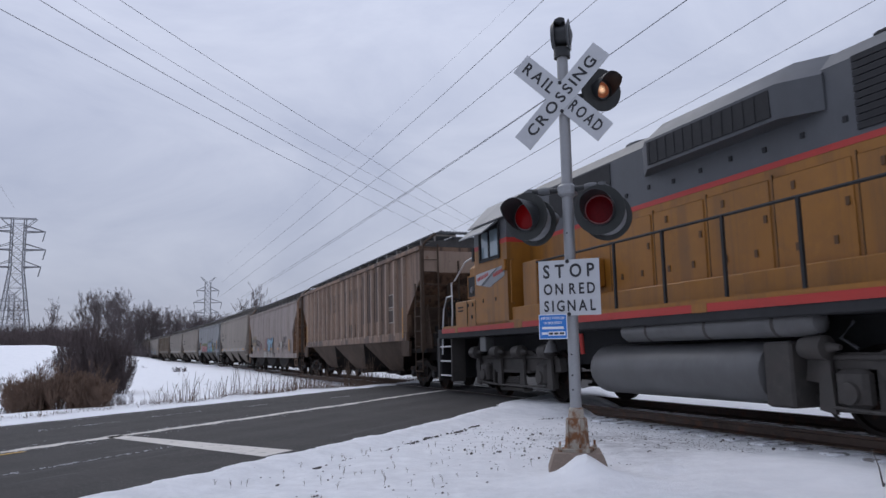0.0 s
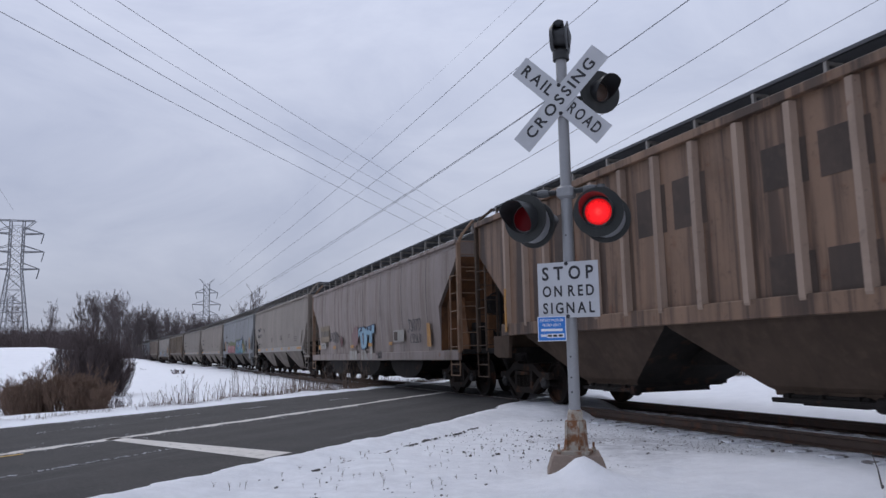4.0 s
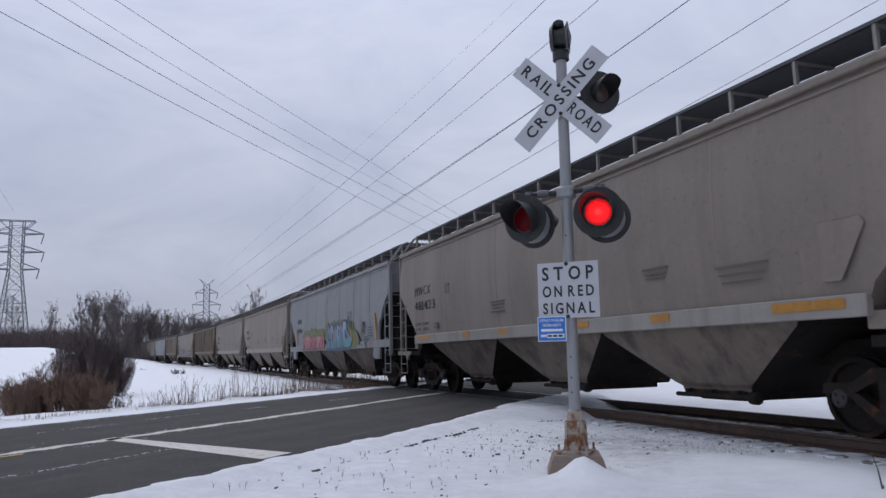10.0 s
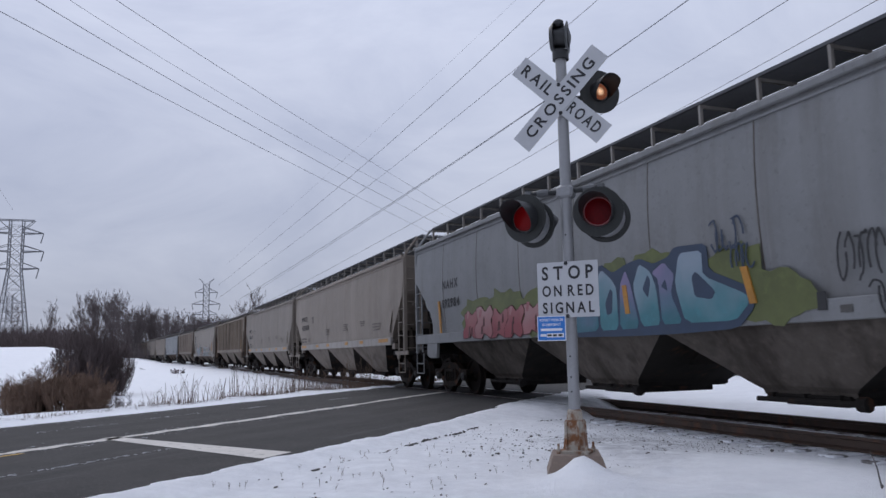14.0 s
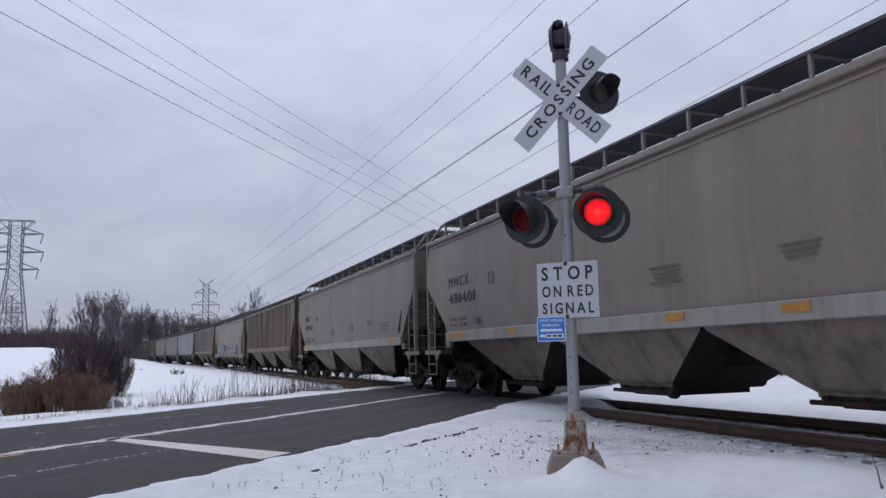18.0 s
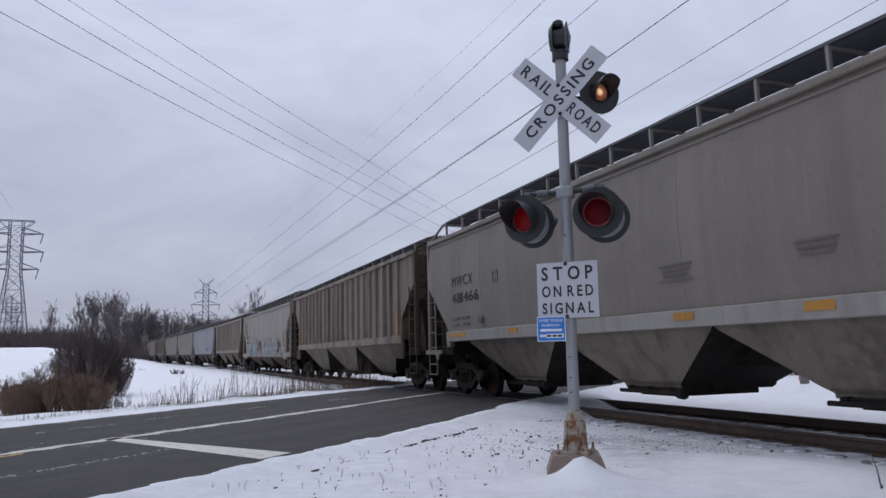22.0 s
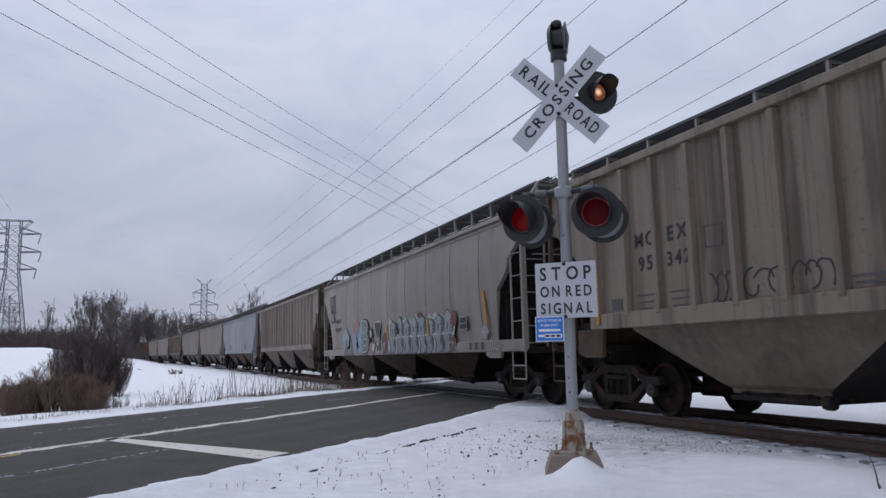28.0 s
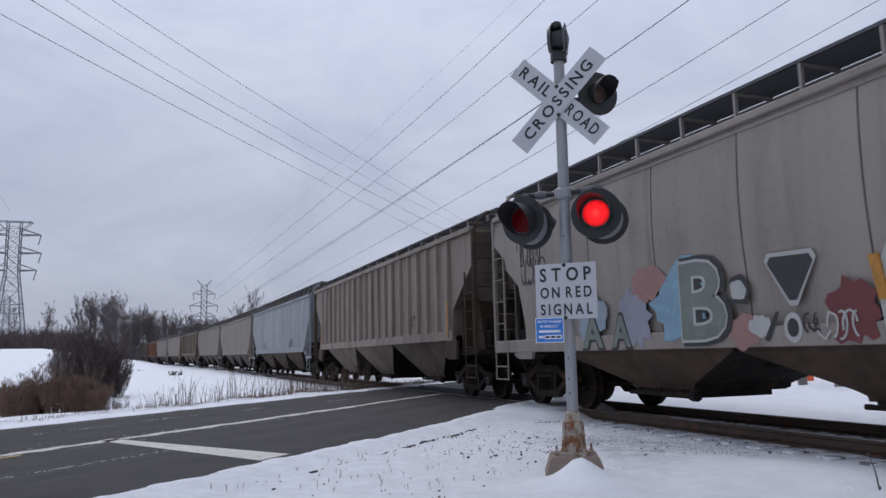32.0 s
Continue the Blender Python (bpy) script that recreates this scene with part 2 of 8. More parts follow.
class Geo:
    """Collects vertices and faces for one mesh."""

    def __init__(self):
        self.v, self.f = [], []

    def add(self, verts, faces):
        o = len(self.v)
        self.v += [tuple(p) for p in verts]
        self.f += [tuple(i + o for i in q) for q in faces]
        return self

    def box(self, x0, x1, y0, y1, z0, z1, c=0.0):
        """A box; c cuts its upright edges and rims by a small chamfer."""
        if x0 > x1: x0, x1 = x1, x0
        if y0 > y1: y0, y1 = y1, y0
        if z0 > z1: z0, z1 = z1, z0
        if c <= 0:
            return self.add([(x, y, z) for z in (z0, z1) for x, y in ((x0, y0), (x1, y0), (x1, y1), (x0, y1))],
                            [(3, 2, 1, 0), (4, 5, 6, 7), (0, 1, 5, 4), (1, 2, 6, 5), (2, 3, 7, 6), (3, 0, 4, 7)])
        rings = []
        for z, d in ((z0, c), (z0 + c, 0), (z1 - c, 0), (z1, c)):
            rings.append([(x0 + d + c, y0 + d, z), (x1 - d - c, y0 + d, z), (x1 - d, y0 + d + c, z), (x1 - d, y1 - d - c, z),
                          (x1 - d - c, y1 - d, z), (x0 + d + c, y1 - d, z), (x0 + d, y1 - d - c, z), (x0 + d, y0 + d + c, z)])
        return self.loft(rings, True, True)

    def loft(self, rings, caps=True, closed=True):
        n, o = len(rings[0]), len(self.v)
        for r in rings:
            self.v += [tuple(p) for p in r]
        for i in range(len(rings) - 1):
            for j in range(n if closed else n - 1):
                k = (j + 1) % n
                self.f.append((o + i * n + j, o + i * n + k, o + (i + 1) * n + k, o + (i + 1) * n + j))
        if caps:
            self.f.append(tuple(o + j for j in reversed(range(n))))
            self.f.append(tuple(o + (len(rings) - 1) * n + j for j in range(n)))
        return self

    def tube(self, points, r, n=8, caps=True):
        """A round bar along points; r is one radius or one for each point."""
        pts = [Vector(p) for p in points]
        rings = []
        for i, p in enumerate(pts):
            d = (pts[min(i + 1, len(pts) - 1)] - pts[max(i - 1, 0)]).normalized()
            u = d.cross(Vector((0, 0, 1)) if abs(d.z) < 0.9 else Vector((1, 0, 0))).normalized()
            w = d.cross(u)
            rad = r[i] if isinstance(r, (list, tuple)) else r
            rings.append([p + rad * (math.cos(a) * u + math.sin(a) * w) for a in (2 * math.pi * k / n for k in range(n))])
        return self.loft(rings, caps, True)

    def turned(self, profile, n=24, axis="y", at=(0, 0, 0), caps=True):
        """A turned body: profile of (along, radius)."""
        rings = []
        for a, r in profile:
            ring = []
            for k in range(n):
                q = 2 * math.pi * k / n
                c, s = r * math.cos(q), r * math.sin(q)
                p = {"x": (a, c, s), "y": (s, a, c), "z": (c, s, a)}[axis]
                ring.append((p[0] + at[0], p[1] + at[1], p[2] + at[2]))
            rings.append(ring)
        return self.loft(rings, caps, True)

    def prism(self, outline, y0, y1):
        """An outline of (x, z) given thickness along y."""
        a = [(x, y0, z) for x, z in outline]
        b = [(x, y1, z) for x, z in outline]
        return self.loft([a, b], True, True)

    def mesh(self, name, mat, smooth=False):
        m = bpy.data.meshes.new(name)
        m.from_pydata(self.v, [], self.f)
        m.materials.append(mat)
        b = bmesh.new()
        b.from_mesh(m)
        bmesh.ops.recalc_face_normals(b, faces=b.faces)
        b.to_mesh(m)
        b.free()
        if smooth:
            m.polygons.foreach_set("use_smooth", [True] * len(m.polygons))
            m.set_sharp_from_angle(angle=radians(35))
        return m


def part(name, geo, mat, parent=None, label="", smooth=False):
    data = geo if isinstance(geo, bpy.types.Mesh) else geo.mesh(name, mat, smooth)
    ob = new(name, data)
    if parent is not None:
        ob.parent = parent
    if label:
        ob["label"] = label
    return ob


def glyph(name, ch, size, mat, depth, bold):
    """One raised letter, its left foot at the origin, in the XZ plane and facing -Y. Returns the mesh and its width."""
    cu = bpy.data.curves.new(name, "FONT")
    cu.body, cu.size, cu.extrude, cu.align_y = ch, size, depth, "CENTER"
    cu.resolution_u = 3
    cu.offset = size * bold
    tmp = bpy.data.objects.new(name, cu)
    scene.collection.objects.link(tmp)
    mesh = bpy.data.meshes.new_from_object(tmp)
    bpy.data.objects.remove(tmp)
    mesh.materials.clear()
    mesh.materials.append(mat)
    xs = [v.co.x for v in mesh.vertices]
    mesh.transform(Matrix.Translation((-min(xs), 0, 0)))
    mesh.transform(pose(0, 0, 0, 90))
    return mesh, max(xs) - min(xs)


_glyphs = {}


def lettering(name, text, size, mat, parent, m, width=None, label="", depth=0.002, bold=0.02, space=0.2):
    """Letters, each a part of its own, centred on m and spread to a width if one is given."""
    made, x = [], 0.0
    for ch in text:
        if ch == " ":
            x += size * 0.28
            continue
        key = (ch, size, mat.name, bold)
        if key not in _glyphs:
            _glyphs[key] = glyph(name, ch, size, mat, depth, bold)
        mesh, w = _glyphs[key]
        made.append((mesh, x))
        x += w + size * space
    total = x - size * space
    k = (width / total) if width else 1.0
    out = []
    for mesh, at in made:
        ob = new(name, mesh)
        ob.parent = parent
        ob.matrix_basis = m @ Matrix.Translation(((at - total / 2) * k, 0, 0)) @ Matrix.Diagonal((k, 1, 1, 1))
        if label:
            ob["label"] = label
        out.append(ob)
    return out


def empty(name, m=None):
    ob = new(name)
    ob.empty_display_size = 0.3
    if m is not None:
        ob.matrix_basis = m
    return ob


# ======== the line of the track ========
# s is metres back along the line from the point abreast of the camera
KS = (-400, -30, 0, 25, 50, 75, 100, 140, 200, 600)
KAPPA = (0.0, -0.00067, -0.00067, 0.00108, 0.00045, 0.00134, 0.00037, 0.00034, 0.00048, 0.0005)
GRADE = (0.0, -0.0027, -0.0028, -0.0056, -0.0002, 0.0012, 0.001, 0.0009, 0.0001, 0.0)
LS = np.arange(-330.0, 560.0, 1.0)
_i0 = 330
_hd = np.cumsum(np.interp(LS, KS, KAPPA))
_hd = radians(-20.9927) - (_hd - _hd[_i0])
LX, LY, LZ = np.cumsum(np.sin(_hd)), np.cumsum(np.cos(_hd)), np.cumsum(np.interp(LS, KS, GRADE))
LX += 8.262 * math.cos(radians(-20.9927)) - LX[_i0]
LY += -8.262 * math.sin(radians(-20.9927)) - LY[_i0]
LZ -= LZ[_i0]
TRACK = np.stack((LX, LY), 1)


def line(s, lat=0.0, z=0.0):
    """A point of the track at s, lat metres towards the camera's side, z above the rail."""
    h = np.interp(s, LS, _hd)
    return Vector((np.interp(s, LS, LX) - lat * math.cos(h), np.interp(s, LS, LY) + lat * math.sin(h), np.interp(s, LS, LZ) + z))


def track_near(x, y):
    """Signed distance from the track (positive on the camera's side), s, and rail height there."""
    d = (TRACK[:, 0] - x) ** 2 + (TRACK[:, 1] - y) ** 2
    i = int(np.argmin(d))
    h = _hd[i]
    lat = -((x - LX[i]) * math.cos(h) - (y - LY[i]) * math.sin(h))
    return lat, LS[i], LZ[i]


def gone(t):
    """How far the train has run at t seconds, counted from 16 s."""
    u = t - 16.0
    return 4.772 * u - 0.020853 * u * u


# the road: its direction, and its places across it
RD = Vector((math.sin(radians(25.4)), math.cos(radians(25.4))))
RN = Vector((RD.y, -RD.x))
ROAD_NEAR, ROAD_MID, ROAD_FAR = -5.33, -8.95, -12.4
ROAD_Z = -0.10


def on_road(a, b, z=0.0):
    """A point a metres along the road and b across it."""
    return Vector((RD.x * a + RN.x * b, RD.y * a + RN.y * b, z))


def step(x, a, b):
    u = min(1.0, max(0.0, (x - a) / (b - a)))
    return u * u * (3 - 2 * u)


# ======== ground, road, track ========
def road_height(x, y):
    """The road's surface: level, eased to the rail tops at the crossing."""
    lat, s, rz = track_near(x, y)
    k = 1 - step(abs(lat), 1.6, 5.0)
    return ROAD_Z * (1 - k) + (rz - 0.012) * k


def build_ground():
    def axis(lo, hi, fine0, fine1, d0):
        out, d = list(np.arange(fine0, fine1, d0)), d0
        while out[-1] < hi:
            d *= 1.16
            out.append(out[-1] + d)
        d = d0
        while out[0] > lo:
            d *= 1.16
            out.insert(0, out[0] - d)
        return np.array(out)

    xs, ys = axis(-2600, 2600, -7.0, 8.0, 0.085), axis(-2600, 2800, 3.5, 15.0, 0.085)
    gx, gy = np.meshgrid(xs, ys)
    px, py = gx.ravel(), gy.ravel()
    near = np.empty((len(px), 3))
    tr = TRACK[::2]
    for i in range(0, len(px), 4000):
        x, y = px[i:i + 4000], py[i:i + 4000]
        k = np.argmin((tr[None, :, 0] - x[:, None]) ** 2 + (tr[None, :, 1] - y[:, None]) ** 2, axis=1) * 2
        h = _hd[k]
        near[i:i + 4000, 0] = -((x - LX[k]) * np.cos(h) - (y - LY[k]) * np.sin(h))
        near[i:i + 4000, 1], near[i:i + 4000, 2] = LS[k], LZ[k]

    def sm(x, a, b):
        u = np.clip((x - a) / (b - a), 0, 1)
        return u * u * (3 - 2 * u)

    def lumps(x, y, f, seed):
        r = np.random.RandomState(seed)
        z = np.zeros_like(x)
        for _ in range(9):
            a, ph, k = r.uniform(0, 6.28), r.uniform(0, 6.28), f * r.uniform(0.5, 1.9)
            z += np.sin((x * np.cos(a) + y * np.sin(a)) * k + ph) / (k / f)
        return z / 9

    lat, s, rz = near.T
    along, across = px * RD.x + py * RD.y, px * RN.x + py * RN.y
    far = np.hypot(px, py)
    z = -0.135 + 0.028 * lumps(px, py, 2.2, 3) + 0.022 * lumps(px, py, 7.0, 4) + 0.012 * lumps(px, py, 19.0, 5)
    # shoulder mound in front of the mast, drift by the track, ploughed rims of the road
    z += 0.15 * np.exp(-(((px - 1.22) / 0.17) ** 2 + ((py - 6.98) / 0.20) ** 2)) + 0.11 * np.exp(-(((px - 1.26) / 0.48) ** 2 + ((py - 6.72) / 0.40) ** 2))
    z += 0.07 * np.exp(-(((px - 2.0) / 0.22) ** 2 + ((py - 7.3) / 0.12) ** 2))
    z += 0.08 * np.exp(-(((px - 3.9) / 1.3) ** 2 + ((py - 7.3) / 0.9) ** 2))
    z += 0.09 * np.exp(-((across - ROAD_FAR + 0.8) / 0.5) ** 2) * sm(-along, -24, -18) * (1 + 0.6 * lumps(px, py, 6, 8))
    # the low field beyond the road and the rise to the far left
    z += -0.25 * sm(-across, 14.5, 19) * sm(lat, 2.5, 6) * sm(60 - far, 0, 30)
    rise = sm(far, 38, 85) * sm(-px / np.maximum(py, 1.0), 0.43, 0.49)
    z += 2.2 * rise * (py > 0) + 0.5 * rise * lumps(px, py, 0.05, 6) * (py > 0)
    # bank beyond the track
    z += 0.25 * sm(-lat, 4, 9) * sm(40 - far, 0, 20)
    # the bed of the track
    bed = 1 - sm(np.abs(lat), 1.35, 2.6)
    z = z * (1 - bed) + (rz - 0.19) * bed
    beside = np.maximum(across - ROAD_NEAR, ROAD_FAR - across)
    kk = 1 - sm(np.abs(lat), 1.6, 5.0)
    road_z = ROAD_Z * (1 - kk) + (rz - 0.012) * kk
    k_flat = 1 - sm(np.abs(lat), 1.2, 3.5)
    lip = road_z + 0.012 + np.clip(beside, -0.4, 0.3) * 0.16 * (1 - k_flat) + (0.024 * lumps(px, py, 9, 12) + 0.012 * lumps(px, py, 23, 13)) * (1 - 0.6 * kk)
    k2 = 1 - sm(np.abs(lat), 1.0, 2.8)
    k = 1 - sm(beside, 0.10 + 1.0 * k2, 0.75 + 1.3 * k2)
    z = z * (1 - k) + lip * k
    # the road's trench
    tr_in = 1 - sm(beside, -0.55, -0.25)
    z = z * (1 - tr_in) + (ROAD_Z - 0.14) * tr_in
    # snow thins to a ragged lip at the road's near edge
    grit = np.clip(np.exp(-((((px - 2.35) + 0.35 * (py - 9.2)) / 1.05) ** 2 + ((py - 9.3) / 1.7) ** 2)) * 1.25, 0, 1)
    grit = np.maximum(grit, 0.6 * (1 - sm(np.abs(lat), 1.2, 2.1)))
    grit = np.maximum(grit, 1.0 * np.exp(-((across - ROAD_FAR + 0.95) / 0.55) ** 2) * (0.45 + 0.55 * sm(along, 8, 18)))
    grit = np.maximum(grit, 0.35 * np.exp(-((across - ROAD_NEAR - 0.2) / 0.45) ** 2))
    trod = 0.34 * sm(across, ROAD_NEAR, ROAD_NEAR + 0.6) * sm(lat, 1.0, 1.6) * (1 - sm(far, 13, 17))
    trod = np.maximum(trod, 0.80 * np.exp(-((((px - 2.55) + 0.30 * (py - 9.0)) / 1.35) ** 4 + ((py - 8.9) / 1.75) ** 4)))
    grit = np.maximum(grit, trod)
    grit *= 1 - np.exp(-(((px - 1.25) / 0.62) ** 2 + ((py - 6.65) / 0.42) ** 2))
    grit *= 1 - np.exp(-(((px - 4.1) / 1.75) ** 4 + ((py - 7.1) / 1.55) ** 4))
    m = bpy.data.meshes.new("ground")
    nx, ny = len(xs), len(ys)
    idx = np.arange(nx * ny).reshape(ny, nx)
    faces = np.stack((idx[:-1, :-1], idx[:-1, 1:], idx[1:, 1:], idx[1:, :-1]), -1).reshape(-1, 4)
    m.from_pydata(np.stack((px, py, z), 1).tolist(), [], faces.tolist())
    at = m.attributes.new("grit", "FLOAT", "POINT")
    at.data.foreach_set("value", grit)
    m.polygons.foreach_set("use_smooth", [True] * len(m.polygons))
    g = bpy.data.materials.new("snow_over_grit")
    g.use_nodes = True
    t = g.node_tree
    b = t.nodes["Principled BSDF"]
    tc = t.nodes.new("ShaderNodeTexCoord")

    def noise_tex(scale, detail=8.0, rough=0.65):
        n = t.nodes.new("ShaderNodeTexNoise")
        n.inputs["Scale"].default_value, n.inputs["Detail"].default_value, n.inputs["Roughness"].default_value = scale, detail, rough
        t.links.new(tc.outputs["Object"], n.inputs["Vector"])
        return n.outputs["Fac"]

    def ranged(v, a, c, lo, hi):
        r = t.nodes.new("ShaderNodeMapRange")
        for k, q in (("From Min", a), ("From Max", c), ("To Min", lo), ("To Max", hi)):
            r.inputs[k].default_value = q
        t.links.new(v, r.inputs["Value"])
        return r.outputs["Result"]

    def maths(op, a, c):
        n = t.nodes.new("ShaderNodeMath")
        n.operation, n.use_clamp = op, True
        for i, q in enumerate((a, c)):
            if isinstance(q, float):
                n.inputs[i].default_value = q
            else:
                t.links.new(q, n.inputs[i])
        return n.outputs[0]

    def mixc(a, c, f):
        n = t.nodes.new("ShaderNodeMix")
        n.data_type = "RGBA"
        t.links.new(f, n.inputs["Factor"])
        for k, q in (("A", a), ("B", c)):
            if isinstance(q, tuple):
                n.inputs[k].default_value = (*q, 1)
            else:
                t.links.new(q, n.inputs[k])
        return n.outputs["Result"]

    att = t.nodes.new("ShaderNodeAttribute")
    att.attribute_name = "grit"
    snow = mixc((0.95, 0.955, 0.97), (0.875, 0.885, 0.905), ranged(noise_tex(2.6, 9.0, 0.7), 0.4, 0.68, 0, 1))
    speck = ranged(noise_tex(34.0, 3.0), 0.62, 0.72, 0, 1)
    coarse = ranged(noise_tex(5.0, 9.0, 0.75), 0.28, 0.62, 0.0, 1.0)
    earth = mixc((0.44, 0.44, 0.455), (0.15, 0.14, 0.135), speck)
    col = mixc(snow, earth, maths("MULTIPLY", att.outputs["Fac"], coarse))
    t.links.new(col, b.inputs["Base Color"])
    b.inputs["Roughness"].default_value = 0.75
    bp = t.nodes.new("ShaderNodeBump")
    bp.inputs["Strength"].default_value, bp.inputs["Distance"].default_value = 0.8, 0.045
    t.links.new(noise_tex(14.0, 12.0, 0.72), bp.inputs["Height"])
    t.links.new(bp.outputs[0], b.inputs["Normal"])
    m.materials.append(g)
    ob = new("ground", m)
    tagged(ob, "snow-covered flat ground with grit and thin patches beside track", "ground", kind="structure")
    return ob


build_ground()


def ribbon(name, mat, along, across, lift, ragged=0.0, seed=1, thick=0.0, parent=None):
    """A strip on the road: along and across are lists of stations; edges may be ragged."""
    r = np.random.RandomState(seed)
    rows = []
    for a in along:
        row = []
        for j, b in enumerate(across):
            e = ragged * r.uniform(-1, 1) if j in (0, len(across) - 1) else 0
            p = on_road(a, b + e)
            row.append((p.x, p.y, road_height(p.x, p.y) + lift))
        rows.append(row)
    g = Geo().loft(rows, False, False)
    if thick:
        n, w = len(rows), len(across)
        o = len(g.v)
        g.v += [(x, y, z - thick) for row in rows for x, y, z in row]
        for i in range(n - 1):
            for j in (0, w - 1):
                g.f.append((i * w + j, (i + 1) * w + j, o + (i + 1) * w + j, o + i * w + j))
    ob = new(name, g.mesh(name, mat, True))
    if parent is not None:
        ob.parent = parent
    return ob


ROAD_A = [-60 + 4 * i for i in range(14)] + [-4 + 0.5 * i for i in range(100)] + [46 + 6 * i for i in range(50)]
ACROSS = [ROAD_FAR + (ROAD_NEAR - ROAD_FAR) * i / 14 for i in range(15)]
road = ribbon("road", M_ROAD, ROAD_A, ACROSS, 0.0, 0.0, 2, 0.12)
tagged(road, "worn dark grey two-lane asphalt road, damp and salted", "road", kind="structure")
fine = [0.25 * i - 4 for i in range(92)]
stop_line = new("stop_line", Geo().loft([[(*on_road(a, b).to_2d(), road_height(*on_road(a, b).to_2d()) + 0.005) for a in (6.77 - 0.25 * (b + 5.35), 7.33 - 0.1675 * (b + 5.35))]
                                         for b in [-9.12 + 0.19 * i for i in range(20)]], False, False).mesh("stop_line", M_LINE))
tagged(stop_line, "worn white stop line painted on asphalt", "road marking", kind="structure")
centre_line = ribbon("centre_line", M_LINE, fine, [ROAD_MID - 0.10, ROAD_MID, ROAD_MID + 0.10], 0.005, 0.05, 5)
tagged(centre_line, "salt-whitened centre line worn along the road", "road marking", kind="structure")
yellow_line = ribbon("yellow_line", M_YELLOW_LINE, [0.25 * i - 20 for i in range(106)], [ROAD_MID + 0.17, ROAD_MID + 0.27], 0.006, 0.01, 6)
tagged(yellow_line, "worn yellow centre stripe on asphalt", "road marking", kind="structure")


def build_track():
    """Rails, ties and crossing panels."""
    def rail(lat):
        prof = [(-0.07, -0.165), (0.07, -0.165), (0.07, -0.15), (0.012, -0.125), (0.012, -0.045), (0.036, -0.035), (0.036, -0.006), (0.028, 0.0),
                (-0.028, 0.0), (-0.036, -0.006), (-0.036, -0.035), (-0.012, -0.045), (-0.012, -0.125), (-0.07, -0.15)]
        st = [-60 + 3 * i for i in range(18)] + [-6 + 1.0 * i for i in range(60)] + [54 + 5 * i for i in range(80)]
        rings = [[line(s, lat + dy, dz) for dy, dz in prof] for s in st]
        return Geo().loft(rings, True, True)

    def head(lat):
        st = [-60 + 3 * i for i in range(18)] + [-6 + 1.0 * i for i in range(60)] + [54 + 5 * i for i in range(80)]
        return Geo().loft([[line(s, lat + dy, dz) for dy, dz in ((-0.024, 0.0005), (0.024, 0.0005), (0.024, 0.003), (-0.024, 0.003))] for s in st], True, True)
    track = empty("railway_track")
    tagged(track, "single railway track with rusty rails on snowy ties", "railway track", kind="structure")
    for lat in (0.754, -0.754):
        part("rail", rail(lat), M_STEEL, track, "rust-brown steel rail", True)
        part("rail_head", head(lat), M_RAILTOP, track, "polished running surface")
    tie = Geo().box(-1.3, 1.3, -0.115, 0.115, -0.165, 0, 0.012).mesh("tie", M_TIE)
    for i in range(150):
        s = -28 + 0.53 * i
        p = line(s, 0, 0)
        if ROAD_FAR - 0.2 < p.x * RN.x + p.y * RN.y < ROAD_NEAR + 0.2:
            continue
        q = line(s + 0.1, 0, 0)
        ob = part("tie", tie, None, track)
        ob.matrix_basis = pose(p.x, p.y, p.z - 0.168, 0, 0, math.degrees(math.atan2(q.y - p.y, q.x - p.x)) + 90 + random.uniform(-1, 1))
    return track


build_track()


# ======== railway cars ========
# z from the rail top, x forwards along the train, -y on the camera's side
WHEEL_R = 0.457


def paint(name, colour, dirt=0.5, rust=0.15, dark=(0.10, 0.085, 0.07), hard=0.0):
    colour = tuple(0.70 * c for c in colour)
    return material(name, colour, 0.62, vary=0.10, grain=9, wash=(tuple(min(1, 1.28 * c) for c in colour), 0.6), streak=(dark, dirt, hard), bump=0.0015,
                    spots=(((0.45 * colour[0] + 0.02, 0.4 * colour[1] + 0.015, 0.36 * colour[2] + 0.01), 0.7, 0.50, 0.80, dirt * 0.9), (RUST, 4.5, 0.68 - rust * 0.3, 0.76, min(1.0, rust * 3)), (tuple(0.45 * c for c in colour), 13.0, 0.57, 0.70, 0.25 + 0.5 * dirt), (tuple(min(1, 1.35 * c) for c in colour), 22.0, 0.60, 0.72, 0.35)))


P_GREY = paint("grey_hopper_paint", (0.312, 0.262, 0.216), 0.30, 0.02, (0.135, 0.105, 0.08))
P_GREY_B = paint("cool_grey_hopper_paint", (0.290, 0.248, 0.208), 0.36, 0.03, (0.125, 0.10, 0.078))
P_PINK = paint("chalky_pinkish_grey_paint", (0.345, 0.280, 0.250), 0.85, 0.16, (0.13, 0.088, 0.062), 0.7)
P_WHITE = paint("pale_grey_paint", (0.290, 0.295, 0.300), 0.30, 0.02)
P_PALE = paint("light_grey_hopper_paint", (0.375, 0.330, 0.284), 0.45, 0.05)
P_BLUISH = paint("pale_bluish_paint", (0.36, 0.375, 0.385), 0.28, 0.03)
P_BROWN = paint("rust_stained_beige_paint", (0.300, 0.182, 0.116), 0.95, 0.34, (0.048, 0.028, 0.019), 1.0)
P_TAN = paint("dusty_tan_paint", (0.285, 0.226, 0.170), 0.78, 0.15, (0.056, 0.039, 0.027), 0.8)
P_CHALK = paint("chalky_grey_brown_paint", (0.345, 0.285, 0.235), 0.7, 0.10, (0.10, 0.072, 0.052), 0.5)
